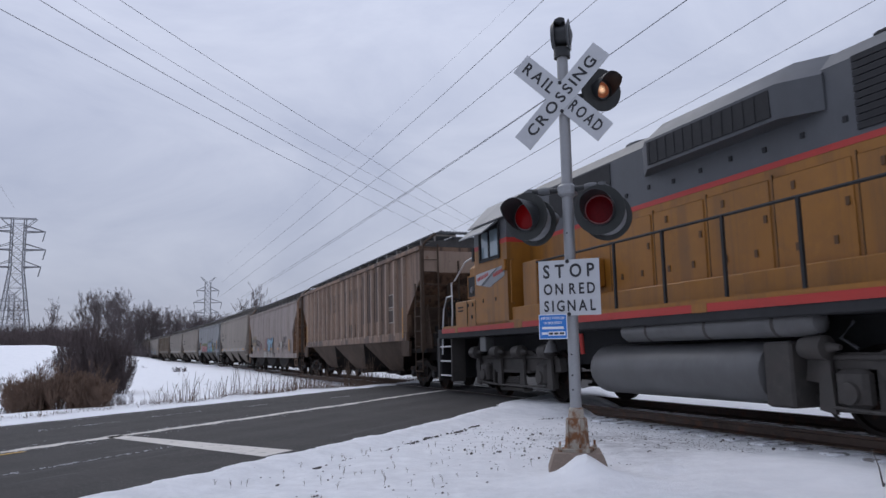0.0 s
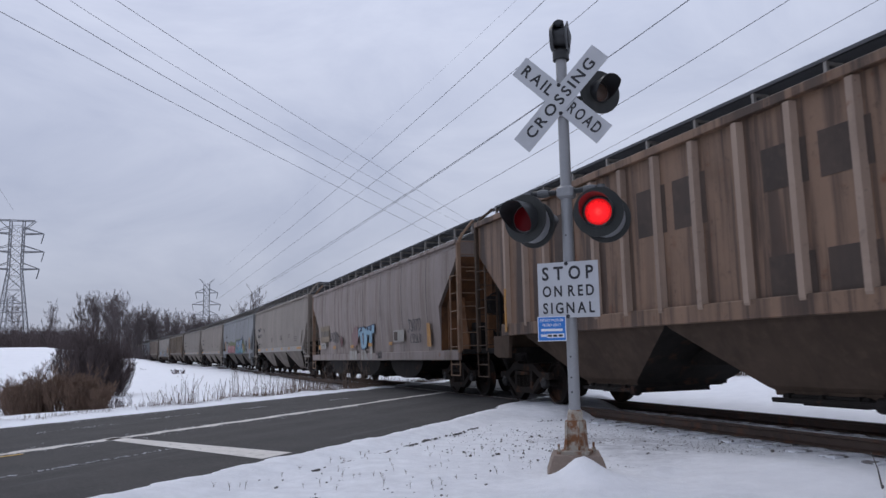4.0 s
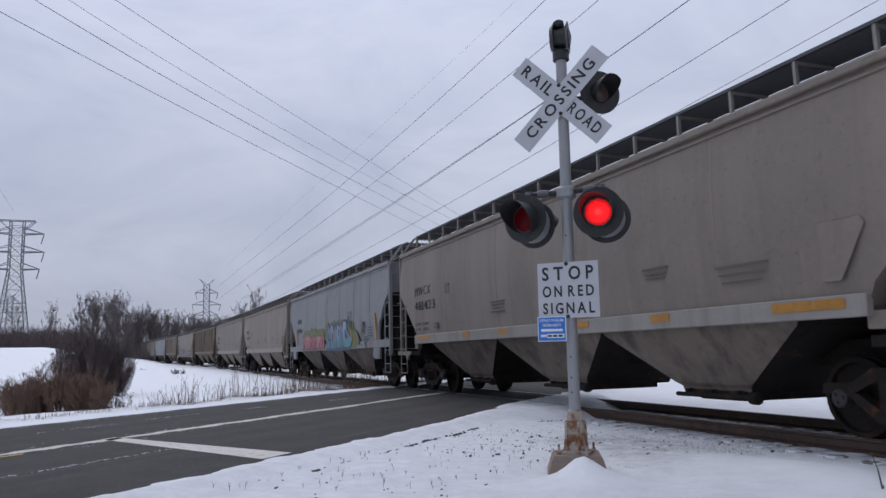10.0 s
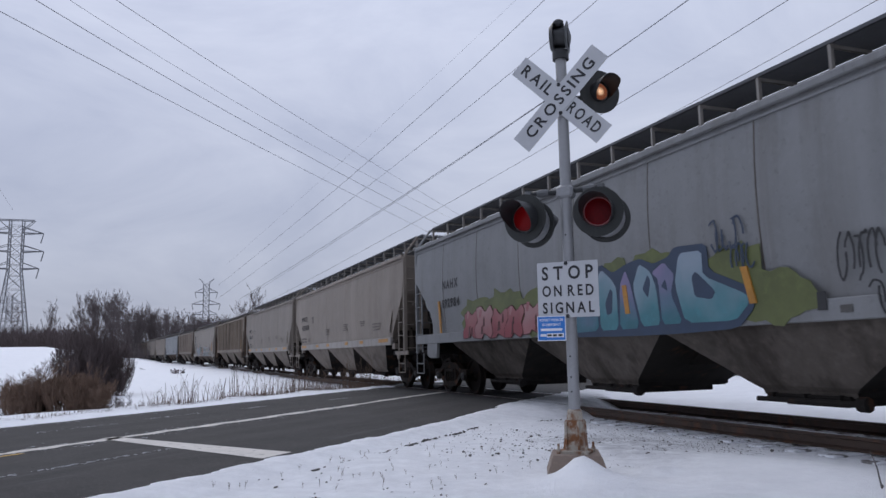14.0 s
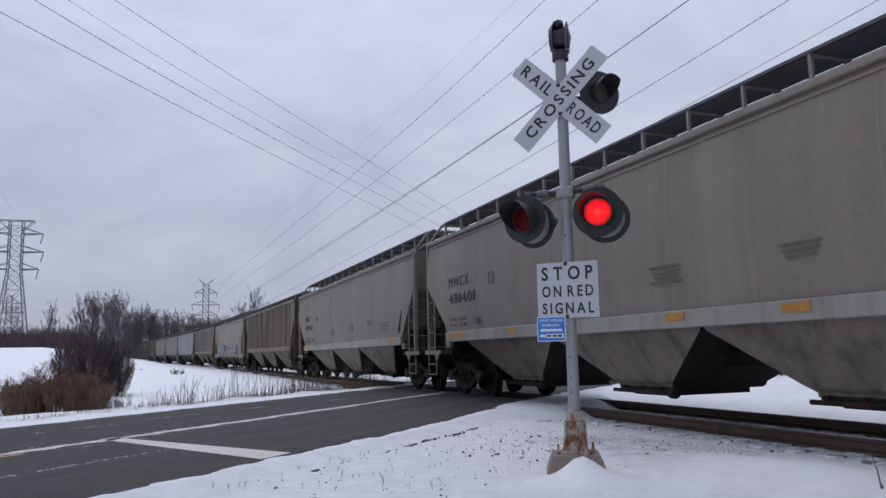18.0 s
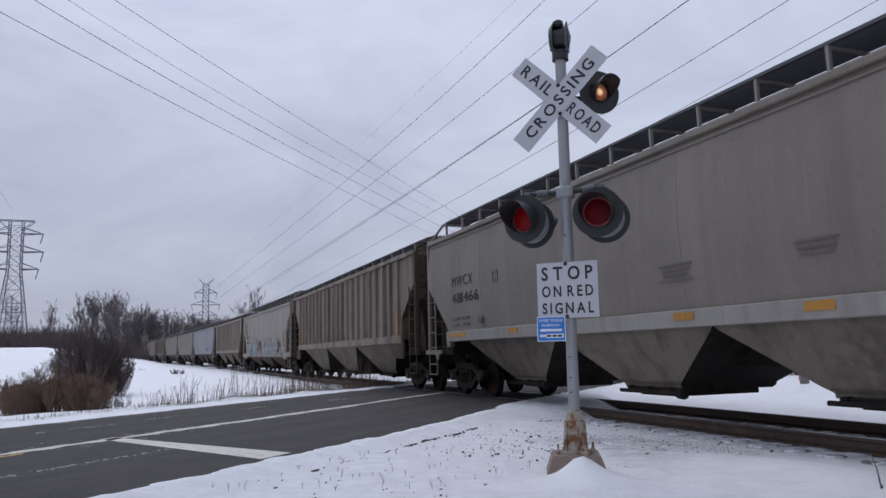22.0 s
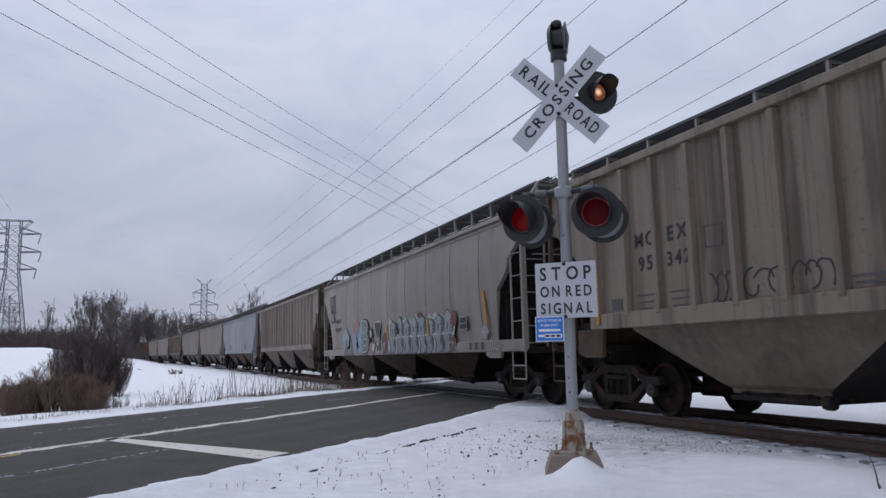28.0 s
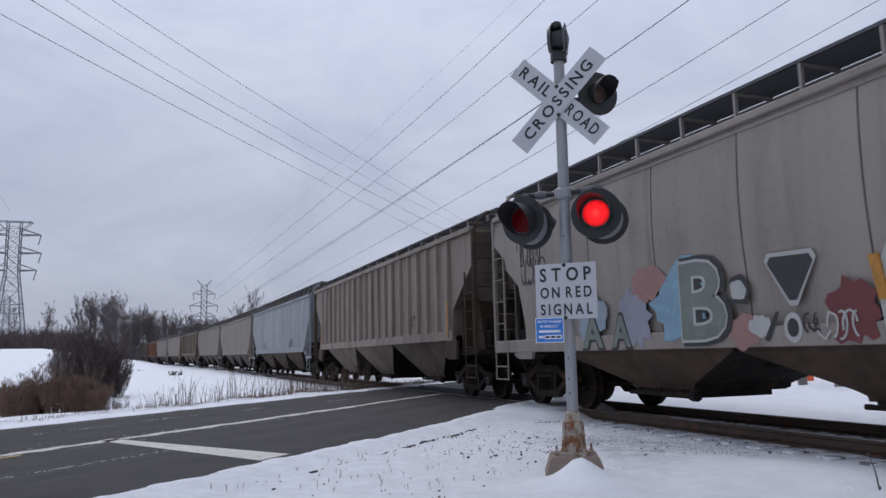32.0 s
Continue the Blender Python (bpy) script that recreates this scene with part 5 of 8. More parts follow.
    for x, w in ((1.34, 0.16), (4.62, 0.36), (10.10, 0.30), (14.2, 0.30)):
        P("stripe_patch", bx(x, x + w, -1.517, -1.505, 1.485, 1.605), L_YEL, "yellow patch on the red stripe")
    for k in range(14):
        P("hood_bolt", bx(7.3 + 0.62 * k, 7.36 + 0.62 * k, -0.968, -0.95, 3.52 + 0.02 * (k % 3), 3.59 + 0.02 * (k % 3)), L_BLACK)
    for a, w in ((7.5, 0.5), (9.9, 0.55), (13.3, 0.6), (15.2, 0.6)):
        P("roof_fan", Geo().turned([(4.50, w), (4.66, w), (4.68, w - 0.06), (4.63, w - 0.1), (4.63, 0.05)], 20, "z", (a - o, 0, 0)), L_GREY, "", True)
    P("exhaust_stack", bx(12.25, 12.6, -0.35, 0.35, 4.5, 4.74, 0.03), L_BLACK)
    # handrails
    g = Geo().tube([(5.6 - o, -1.46, 2.72), (length - 1.7 - o, -1.46, 2.72)], 0.022, 6)
    P("handrail", g, L_BLACK)
    st = Geo().box(-0.022, 0.022, -0.02, 0.02, 0, 1.08).mesh("stanchion", L_BLACK)
    for k in range(12):
        P("stanchion", st, None).matrix_basis = pose(5.75 + 1.25 * k - o, -1.47, 1.64)
    for s in (-1, 1):
        P("step_handrail", Geo().tube([(0.92 - o, s * 1.42, 0.92), (0.90 - o, s * 1.42, 1.6), (0.96 - o, s * 1.42, 2.0), (0.93 - o, s * 1.42, 2.74), (1.02 - o, s * 1.36, 2.80), (1.38 - o, s * 1.22, 3.22), (2.30 - o, s * 1.20, 3.34), (2.60 - o, s * 1.20, 3.36)], 0.022, 6), L_WHITE, "white step handrail")
        P("step_handrail", Geo().tube([(0.20 - o, s * 1.42, 0.96), (0.24 - o, s * 1.42, 1.55), (0.34 - o, s * 1.42, 2.1), (0.56 - o, s * 1.42, 2.40), (0.92 - o, s * 1.42, 2.42)], 0.022, 6), L_WHITE, "white step handrail")
    for s in (-1, 1):
        g = Geo()
        for k, z in enumerate((0.42, 0.78, 1.14)):
            g.box(0.10 - o, 0.86 - o, s * 1.42, s * 1.12, z, z + 0.03)
        g.box(0.0 - o, 0.08 - o, s * 1.46, s * 1.10, 0.30, 1.40).box(0.90 - o, 0.96 - o, s * 1.46, s * 1.10, 0.30, 1.40)
        P("step_well", g, L_TRUCK)
        for z in (0.42, 0.78, 1.14):
            P("step_edge", bx(0.10, 0.88, s * 1.445, s * 1.42, z, z + 0.04), L_WHITE, "white step edge")
    P("pilot", bx(-0.15, 0.12, -1.45, 1.45, 0.35, 1.4, 0.03), L_BLACK)
    P("coupler", shared("coupler", g_coupler, P_UNDER), None).matrix_basis = pose(-o - 0.15, 0, 0, 0, 0, 180)
    # below the frame
    arc = [(-1.02 - 0.42 * math.cos(a), 0.70 - 0.40 * math.sin(a)) for a in (math.pi / 2 - math.pi * k / 10 for k in range(11))]
    prof = arc + [(-y, z) for y, z in reversed(arc)]
    P("fuel_tank", Geo().loft([[(x - o, y * w, 0.70 + (z - 0.70) * w) for y, z in prof] for x, w in ((7.12, 0.80), (7.20, 0.94), (7.36, 1.0), (10.95, 1.0), (11.1, 0.97), (11.16, 0.85))]), L_TANK, "grey steel fuel tank", True)
    P("tank_end", bx(11.16, 11.6, -1.36, 1.36, 0.30, 1.08, 0.03), L_TRUCK, "brown grimy tank end")
    for s in (-1, 1):
        P("air_reservoir", Geo().turned([(8.2 - o, 0.04), (8.24 - o, 0.13), (8.32 - o, 0.165), (11.9 - o, 0.165), (12.0 - o, 0.13), (12.05 - o, 0.04)], 18, "x", (0, s * 1.28, 1.29)), L_TANK, "", True)
        for x in (8.9, 10.2, 11.4):
            P("reservoir_strap", Geo().turned([(x - o, 0.168), (x + 0.05 - o, 0.168)], 18, "x", (0, s * 1.28, 1.29)), L_TRUCK)
    P("fuel_filler", Geo().tube([(7.05 - o, -1.40, 0.95), (7.05 - o, -1.42, 1.30)], 0.04, 8), L_RED, "red fuel filler pipe")
    P("bell", Geo().turned([(0.98, 0.15), (1.02, 0.13), (1.16, 0.08), (1.22, 0.03), (1.22, 0.01)], 14, "z", (5.75 - o, -1.30, 0)), L_TANK, "grey locomotive bell", True)
    P("control_box", bx(2.62, 2.95, -1.42, -1.2, 1.02, 1.36, 0.02), L_TANK)
    P("underframe", bx(1.5, length - 1.5, -0.7, 0.7, 0.75, 1.36), L_BLACK)
    for c in (3.80, 13.65):
        tr = empty("truck")
        tr.parent = loco
        tr.matrix_basis = pose(c - o, 0, 0)
        for s in (-1, 1):
            g = Geo().prism([(-2.05, 0.62), (-2.0, 0.86), (-1.72, 0.94), (-1.05, 0.94), (-0.85, 1.02), (0.85, 1.02), (1.05, 0.94), (1.72, 0.94), (2.0, 0.86), (2.05, 0.62), (1.72, 0.58), (1.68, 0.76), (1.08, 0.76), (1.00, 0.62), (0.62, 0.56), (-0.62, 0.56), (-1.00, 0.62), (-1.08, 0.76), (-1.68, 0.76), (-1.72, 0.58)], s * 1.02, s * 1.16)
            P("side_frame", g, L_TRUCK, "", True, tr)
            P("frame_lip", Geo().box(-1.95, 1.95, s * 1.16, s * 1.20, 0.86, 0.92, 0.01).box(-0.85, 0.85, s * 1.16, s * 1.20, 0.56, 0.62, 0.01), L_TRUCK, "", False, tr)
            for ax in (-1.37, 1.37):
                P("journal_box", Geo().box(ax - 0.21, ax + 0.21, s * 1.08, s * 1.26, 0.34, 0.76, 0.05).turned([(s * 1.25, 0.02), (s * 1.25, 0.13), (s * 1.30, 0.12), (s * 1.31, 0.02)], 14, "y", (ax, 0, 0.50)), L_TRUCK, "", True, tr)
                P("pedestal_strap", Geo().box(ax - 0.34, ax + 0.34, s * 1.04, s * 1.14, 0.28, 0.33, 0.01), L_TRUCK, "", False, tr)
                for dx in (-0.30, 0.30):
                    P("pedestal", Geo().box(ax + dx - 0.05, ax + dx + 0.05, s * 1.03, s * 1.15, 0.30, 0.80, 0.015), L_TRUCK, "", False, tr)
            for ax in (-1.72, -0.55, 0.55, 1.72):
                P("brake_cylinder", Geo().turned([(ax - 0.22, 0.03), (ax - 0.21, 0.12), (ax - 0.12, 0.14), (ax + 0.12, 0.14), (ax + 0.14, 0.06), (ax + 0.30, 0.03)], 12, "x", (0, s * 1.28, 1.0)), L_TRUCK, "", True, tr)
                P("brake_hanger", Geo().prism([(ax - 0.08, 0.30), (ax + 0.14, 0.26), (ax + 0.10, 0.90), (ax - 0.04, 0.92)], s * 1.20, s * 1.25), L_TRUCK, "", False, tr)
            for k in range(5):
                P("leaf_spring", Geo().box(-0.46 + 0.05 * k, 0.46 - 0.05 * k, s * 1.03, s * 1.17, 0.26 + 0.045 * k, 0.295 + 0.045 * k, 0.006), L_TRUCK, "", False, tr)
            for dx in (-0.50, 0.50):
                P("swing_hanger", Geo().box(dx - 0.035, dx + 0.035, s * 1.17, s * 1.22, 0.22, 0.84, 0.01), L_TRUCK, "", False, tr)
            P("spring_plank", Geo().box(-0.58, 0.58, s * 1.0, s * 1.22, 0.18, 0.25, 0.015), L_TRUCK, "", False, tr)
            P("brake_rod", Geo().tube([(-1.6, s * 1.26, 0.34), (-0.6, s * 1.28, 0.30), (0.6, s * 1.28, 0.30), (1.6, s * 1.26, 0.34)], 0.022, 6), L_TRUCK, "", False, tr)
            P("sand_pipe", Geo().tube([(-1.95, s * 1.1, 1.25), (-2.12, s * 1.1, 0.6), (-1.95, s * 0.8, 0.15)], 0.022, 6), L_TRUCK, "", False, tr)
            P("air_hose", Geo().tube([(-1.2, s * 1.30, 1.28), (-1.35, s * 1.34, 1.1), (-1.15, s * 1.33, 0.98)], 0.02, 6), L_BLACK, "", False, tr)
        for ax in (-1.37, 1.37):
            w = cp("wheelset", "wheelset|0.508", lambda: g_wheelset(0.508), P_WHEEL, loco, pose(c + ax - o, 0, 0.508), "", True)
            WHEELS.append((w, c + ax - o, 0.508))
    return loco


# ======== the train, front to back ========
# where the couplers meet, s at 16 s
COUPLINGS = [-62.85, -44.2, -25.73, -7.65, 10.65, 28.75, 47.1, 66.8, 86.0, 104.7, 123.6, 142.2]
while len(COUPLINGS) < 22:
    COUPLINGS.append(COUPLINGS[-1] + 18.4)
# what is painted on a car was laid out about these middles and lengths
LAYOUT = [(-53.95, 18.7), (-34.965, 18.7), (-16.5, 18.8), (1.5, 17.9), (19.95, 18.3), (38.2, 18.2), (56.95, 19.7), (76.4, 19.2)]
LOCO_LEN = 20.6
TRAIN = []          # (thing, its middle as s at 16 s, distance between its trucks)
TRAIN.append((locomotive(LOCO_LEN), COUPLINGS[0] - 0.45 - LOCO_LEN / 2, 9.85))

G_PINK = material("graffiti_pink", (0.42, 0.11, 0.13), 0.6, vary=0.2, grain=5)
G_TEAL = material("graffiti_teal", (0.10, 0.27, 0.34), 0.6, vary=0.25, grain=5)
G_SKY = material("graffiti_sky_blue", (0.20, 0.34, 0.43), 0.6, vary=0.2, grain=5)
G_OLIVE = material("graffiti_olive", (0.118, 0.135, 0.045), 0.6, vary=0.25, grain=5)
G_NAVY = material("graffiti_navy", (0.03, 0.05, 0.09), 0.6, vary=0.2, grain=5)
G_GREEN = material("graffiti_green", (0.050, 0.085, 0.072), 0.6, vary=0.25, grain=5)
G_SILVER = material("graffiti_silver", (0.42, 0.45, 0.45), 0.5, vary=0.15, grain=5)
G_ICE = material("graffiti_ice_blue", (0.24, 0.29, 0.34), 0.5, vary=0.15, grain=5)
G_WHITE = material("graffiti_white", (0.42, 0.42, 0.40), 0.6, vary=0.12, grain=5)
G_BLACK = material("graffiti_black", (0.03, 0.03, 0.032), 0.6, vary=0.2)
G_SALMON = material("graffiti_salmon", (0.30, 0.165, 0.145), 0.6, vary=0.2, grain=5)
G_MAROON = material("graffiti_maroon", (0.09, 0.02, 0.02), 0.6, vary=0.2)
P_YELLOW = material("faded_yellow_panel", (0.36, 0.25, 0.10), 0.6, vary=0.25, grain=4, streak=((0.30, 0.26, 0.2), 0.7))
P_OCHRE = material("faded_ochre_mark", (0.20, 0.150, 0.095), 0.7, vary=0.3, grain=5)
P_CREAM = material("cream_panel", (0.34, 0.315, 0.275), 0.6, vary=0.25, grain=5, spots=(((0.15, 0.12, 0.10), 5, 0.55, 0.7, 0.6),))


G_LAVENDER = material("graffiti_lavender", (0.25, 0.25, 0.30), 0.6, vary=0.2, grain=5)
G_ROSEDARK = material("graffiti_dark_rose", (0.15, 0.035, 0.035), 0.6, vary=0.3, grain=5)
G_LICHEN = material("graffiti_grey_green", (0.17, 0.20, 0.17), 0.6, vary=0.25, grain=5)


def blob(x, z, rx, rz, seed, y):
    """A ragged sprayed cloud on the camera's side."""
    r = random.Random(seed)
    n = 26
    k = [1 + 0.16 * math.sin(3 * a + r.uniform(0, 6)) + 0.10 * r.uniform(-1, 1) for a in (2 * math.pi * i / n for i in range(n))]
    return Geo().prism([(x + rx * k[i] * math.cos(2 * math.pi * i / n), z + rz * k[i] * math.sin(2 * math.pi * i / n)) for i in range(n)], -y - 0.005, -y)


def panel(car, x0, x1, z0, z1, mat, name="panel", y=1.572, label=""):
    return part(name, Geo().box(x0, x1, -y - 0.006, -y, z0, z1), mat, car, label)


def put(car, i):
    TRAIN.append((car, (COUPLINGS[i] + COUPLINGS[i + 1]) / 2, SPAN[i] - 3.68))
    BARE[car.name] = {ob.name for ob in car.children}
    return car


SPAN = [b - a for a, b in zip(COUPLINGS, COUPLINGS[1:])]
LEN = [n for _, n in LAYOUT] + SPAN[8:]
BARE = {}           # names of a car's parts before it was painted


# 1: rust-stained ribbed car
PLX = 5.10
n = LEN[0]
c = put(ribbed_hopper("rust-streaked beige ribbed covered hopper with dark repaint patches", SPAN[0], P_BROWN, ribs=18, hop=P_HOPBROWN, rib_mat=P_RIB,
                      patches=((2.44, 3.12, 2.06, 3.72), (3.28, 3.96, 2.06, 3.72), (4.13, 4.81, 2.06, 3.72), (-0.09, 0.58, 2.88, 3.40), (0.75, 1.42, 2.88, 3.40), (1.60, 2.27, 2.88, 3.40),
                               (-0.09, 0.58, 1.56, 2.10), (0.75, 1.42, 1.56, 2.10), (-1.78, -1.10, 2.70, 3.40), (-2.63, -1.95, 2.70, 3.40), (-5.2, -4.5, 2.2, 3.5))), 0)
for z in (1.95, 2.42):
    panel(c, PLX, PLX + 0.50, z, z + 0.42, P_CREAM, "stencil_plate", 1.503, "stencil plate with a white border")
    panel(c, PLX + 0.03, PLX + 0.47, z + 0.03, z + 0.39, P_DARKPATCH, "plate_face", 1.508)
# 2: chalky car with rusty ends
n = LEN[1]
c = put(smooth_hopper("chalky pinkish-grey covered hopper with rusty ends and sprayed tags", SPAN[1], P_PINK, low=1.0, full_sill=True, eave=3.74, roof=4.02, board=4.28, end_mat=P_RUSTEND, refl=False, cut=CUT_RUST, pots=True, hop=P_UNDER,
                      ladder_mat=material("rusty_ladder_paint", (0.27, 0.17, 0.11), 0.75, vary=0.3, grain=6, spots=((RUST, 3, 0.5, 0.7, 0.7),))), 1)
scrawl(c, 5.45, 1.85, 1.05, 0.34, G_BLACK, 5, 1.590, 7)
scrawl(c, 5.6, 1.48, 0.8, 0.26, G_BLACK, 6, 1.590, 6)
panel(c, 3.55, 4.55, 1.42, 1.76, P_CREAM, "stencil_plate", 1.580)
panel(c, 3.62, 3.95, 1.46, 1.72, P_DARKPATCH, "plate_face", 1.588)
panel(c, 3.05, 3.38, 1.34, 1.44, P_REFLECT, "amber_strip", 1.574)
sprayed_form(c, ((6.55, 1.25), (6.85, 1.22), (6.75, 1.84), (6.50, 1.86)), P_REFLECT, 1.590, 0.006, "yellow_panel", "faded yellow panel", 0)
for grow, mat, y in ((0.035, G_NAVY, 1.586), (0.0, G_SKY, 1.592)):
    sprayed_form(c, ((-0.50 - grow, 1.98 + grow), (0.20, 2.0 + grow), (0.48 + grow, 1.88), (0.62 + grow, 1.62), (0.52 + grow, 1.34), (0.30, 1.28 - grow), (-0.10 - grow, 1.28 - grow), (-0.24 - grow, 1.60), (-0.34, 1.78), (-0.54 - grow, 1.66)), mat, y, 0.004, "graffiti_letter", "pale blue sprayed letter", 1)
    sprayed_form(c, ((0.50 - grow, 1.96 + grow), (0.95, 2.0 + grow), (1.46 + grow, 2.04 + grow), (1.48 + grow, 1.78 - grow), (1.20 + grow, 1.76), (1.20 + grow, 1.44 - grow), (0.90 - grow, 1.44 - grow), (0.90 - grow, 1.74), (0.70, 1.70), (0.52 - grow, 1.80)), mat, y, 0.004, "graffiti_letter", "pale blue sprayed letter", 1)
sprayed_form(c, ((-0.02, 1.80), (0.18, 1.82), (0.24, 1.58), (0.18, 1.40), (0.06, 1.46), (0.02, 1.66)), G_NAVY, 1.592, 0.007, "graffiti_slit", "")
sprayed_form(c, ((0.04, 1.74), (0.14, 1.74), (0.16, 1.56), (0.08, 1.54)), P_PINK, 1.592, 0.009, "graffiti_slit", "")
for x, z, rx, rz in ((-0.12, 1.93, 0.11, 0.06), (0.72, 1.93, 0.10, 0.06), (1.06, 1.94, 0.15, 0.09), (-0.30, 1.88, 0.06, 0.05)):
    part("paint_chip", blob(x, z, rx, rz, int(100 + 50 * x), 1.5965), G_NAVY, c, "dark chipped paint")
part("sprayed_patch", blob(-1.0, 1.70, 0.45, 0.36, 33, 1.582), material("faded_rose_haze", (0.20, 0.12, 0.115), 0.7, vary=0.3, grain=5), c, "faded rose sprayed cloud")
part("diamond_mark", Geo().prism([(-3.28, 1.56), (-3.08, 1.80), (-2.88, 1.58), (-3.06, 1.36)], -1.590, -1.574), G_MAROON, c, "dark diamond mark")
scrawl(c, -4.55, 1.80, 0.9, 0.36, G_BLACK, 9, 1.590, 8)
scrawl(c, -3.85, 1.78, 0.7, 0.46, G_BLACK, 10, 1.590, 6)
for poly in (((-1.86, 1.22), (-1.42, 1.22), (-1.40, 0.90), (-1.84, 0.90)), ((-1.36, 1.22), (-1.20, 1.22), (-1.18, 0.90), (-1.34, 0.90)), ((-1.12, 1.22), (-0.81, 1.22), (-0.79, 0.90), (-1.10, 0.90)), ((-0.24, 1.21), (-0.02, 1.21), (0.0, 0.90), (-0.22, 0.90)),
             ((0.06, 1.21), (0.36, 1.21), (0.64, 0.90), (0.20, 0.90)), ((0.92, 1.32), (1.20, 1.34), (1.18, 0.90), (0.94, 0.90))):
    sprayed_form(c, poly, P_CREAM, 1.5765, 0.006, "stencil_plate", "worn white paint block", 0)
for x0, x1, z0, z1 in ((0.78, 1.24, 1.34, 1.45), (-1.62, -1.20, 1.33, 1.43), (-4.42, -3.97, 1.33, 1.45), (-7.15, -6.80, 1.33, 1.52)):
    panel(c, x0, x1, z0, z1, P_REFLECT, "amber_strip", 1.597)
panel(c, -6.76, -5.80, 1.36, 1.58, P_CREAM, "stencil_plate", 1.583)
for k in range(2):
    panel(c, -6.6, -6.0, 1.42 + 0.07 * k, 1.45 + 0.07 * k, P_FAINT, "data_line", 1.590)
panel(c, -6.88, -5.2, 1.62, 2.28, P_OCHRE, "faded_mark", 1.578, "faded ochre paint block")
for k in range(6):
    panel(c, -6.70 + 0.25 * k, -6.58 + 0.25 * k, 1.86, 2.08, P_FAINT, "faded_figure", 1.585)
for x in (1.85, 2.1):
    scrawl(c, x, 1.05, 0.3, 0.2, G_BLACK, int(30 + 10 * x), 1.582, 3)


def grey_car(i, number, mat=P_GREY):
    n = LEN[i]
    car = put(smooth_hopper("smooth grey covered hopper with amber reflectors along the sill", SPAN[i], mat, sill_mat=P_SILL, hop=P_HOPGREY, seams=4, seam_mat=mat), i)
    x = -n / 2 + 4.05
    for text, size, z, dx, width, name in (("MWCX", 0.35, 2.74, -0.86, 1.26, "reporting_mark"), (number, 0.35, 2.34, -0.72, 1.60, "reporting_mark"),
                                           ("LD LMT  225300", 0.11, 1.85, -0.95, 1.05, "weight_stencil"), ("LT WT    60700", 0.11, 1.71, -0.95, 1.05, "weight_stencil")):
        lettering(name, text, size, P_STENCIL, car, pose(x + dx, -1.590, z), width, "", 0.002, 0.0, 0.14)
    part("repair_plate", Geo().prism([(x + 12.2, 1.72), (x + 12.45, 1.72), (x + 12.78, 2.28), (x + 12.74, 2.36), (x + 12.2, 2.36)], -1.589, -1.58), mat, car, "welded repair plate")
    for x0, x1, z0, z1 in ((0.88, 1.14, 2.53, 2.542), (0.88, 1.14, 2.778, 2.79), (0.88, 0.892, 2.542, 2.778), (1.128, 1.14, 2.542, 2.778)):
        panel(car, x + x0, x + x1, z0, z1, P_FAINT, "box_mark", 1.587)
    lettering("plate_mark", "PLATE", 0.06, P_FAINT, car, pose(x + 1.01, -1.589, 2.72), 0.17, "", 0.001, 0.0, 0.1)
    lettering("plate_mark", "C", 0.13, P_FAINT, car, pose(x + 1.01, -1.589, 2.61), None, "", 0.001, 0.0, 0.1)
    bars(car, x + 11.0, 2.05, 0.9, 3, P_WORN, 0.1)
    bars(car, x + 3.9, 2.12, 0.7, 4, P_WORN)
    bars(car, x + 6.9, 2.20, 0.7, 4, P_WORN)
    bars(car, x + 9.3, 2.2, 0.6, 3, P_WORN)
    panel(car, x + 0.04, x + 0.26, 1.70, 1.85, P_FAINT, "data_plate", 1.589)
    panel(car, x + 0.065, x + 0.235, 1.722, 1.828, P_HOPGREY, "data_face", 1.591)
    bars(car, x + 2.6, 1.42, 0.9, 2, None, 0.05, 1.56)
    bars(car, x + 8.0, 1.42, 1.1, 2, None, 0.05, 1.56)
    return car


grey_car(2, "481423")
# 4: pale car with graffiti
c = put(smooth_hopper("pale grey covered hopper with pink and blue graffiti lettering", SPAN[3], P_WHITE, low=1.42, end_mat=P_UNDER, refl=False, full_sill=True, cut=CUT_ROUND), 3)
stencil(c, (("NAHX", 0.30, 2.72), ("692984", 0.30, 2.26)), -5.9, y=1.586)
G_REDROW = sprayed("graffiti_red_row", (0.26, 0.050, 0.062), (0.36, 0.17, 0.17), 1.3, 2.3)
G_ROSE = sprayed("graffiti_rose_row", (0.30, 0.09, 0.10), (0.40, 0.26, 0.25), 1.3, 2.2)
G_BLUEROW = sprayed("graffiti_blue_row", (0.040, 0.150, 0.185), (0.20, 0.17, 0.29), 1.45, 2.25)
G_BLUEROW_B = sprayed("graffiti_pale_blue_row", (0.060, 0.20, 0.235), (0.24, 0.30, 0.36), 1.5, 2.3)
for x, z, rx, rz, seed in ((-4.2, 1.85, 0.9, 0.42, 13), (-2.9, 1.95, 1.0, 0.40, 14), (-1.5, 1.80, 1.0, 0.42, 15), (0.2, 2.00, 0.75, 0.42, 16), (1.2, 2.12, 0.7, 0.30, 18), (2.3, 2.12, 0.8, 0.34, 19), (3.75, 1.90, 0.55, 0.45, 20), (4.45, 1.62, 0.55, 0.30, 17)):
    part("sprayed_patch", blob(x, z, rx, rz, seed, 1.574 + 0.0004 * seed), G_OLIVE, c, "olive sprayed cloud")
graffiti(c, -5.0, -0.5, 1.30, 2.08, 6, [G_REDROW, G_ROSE, G_REDROW], G_MAROON, 21, 1.590, None, 0.028)
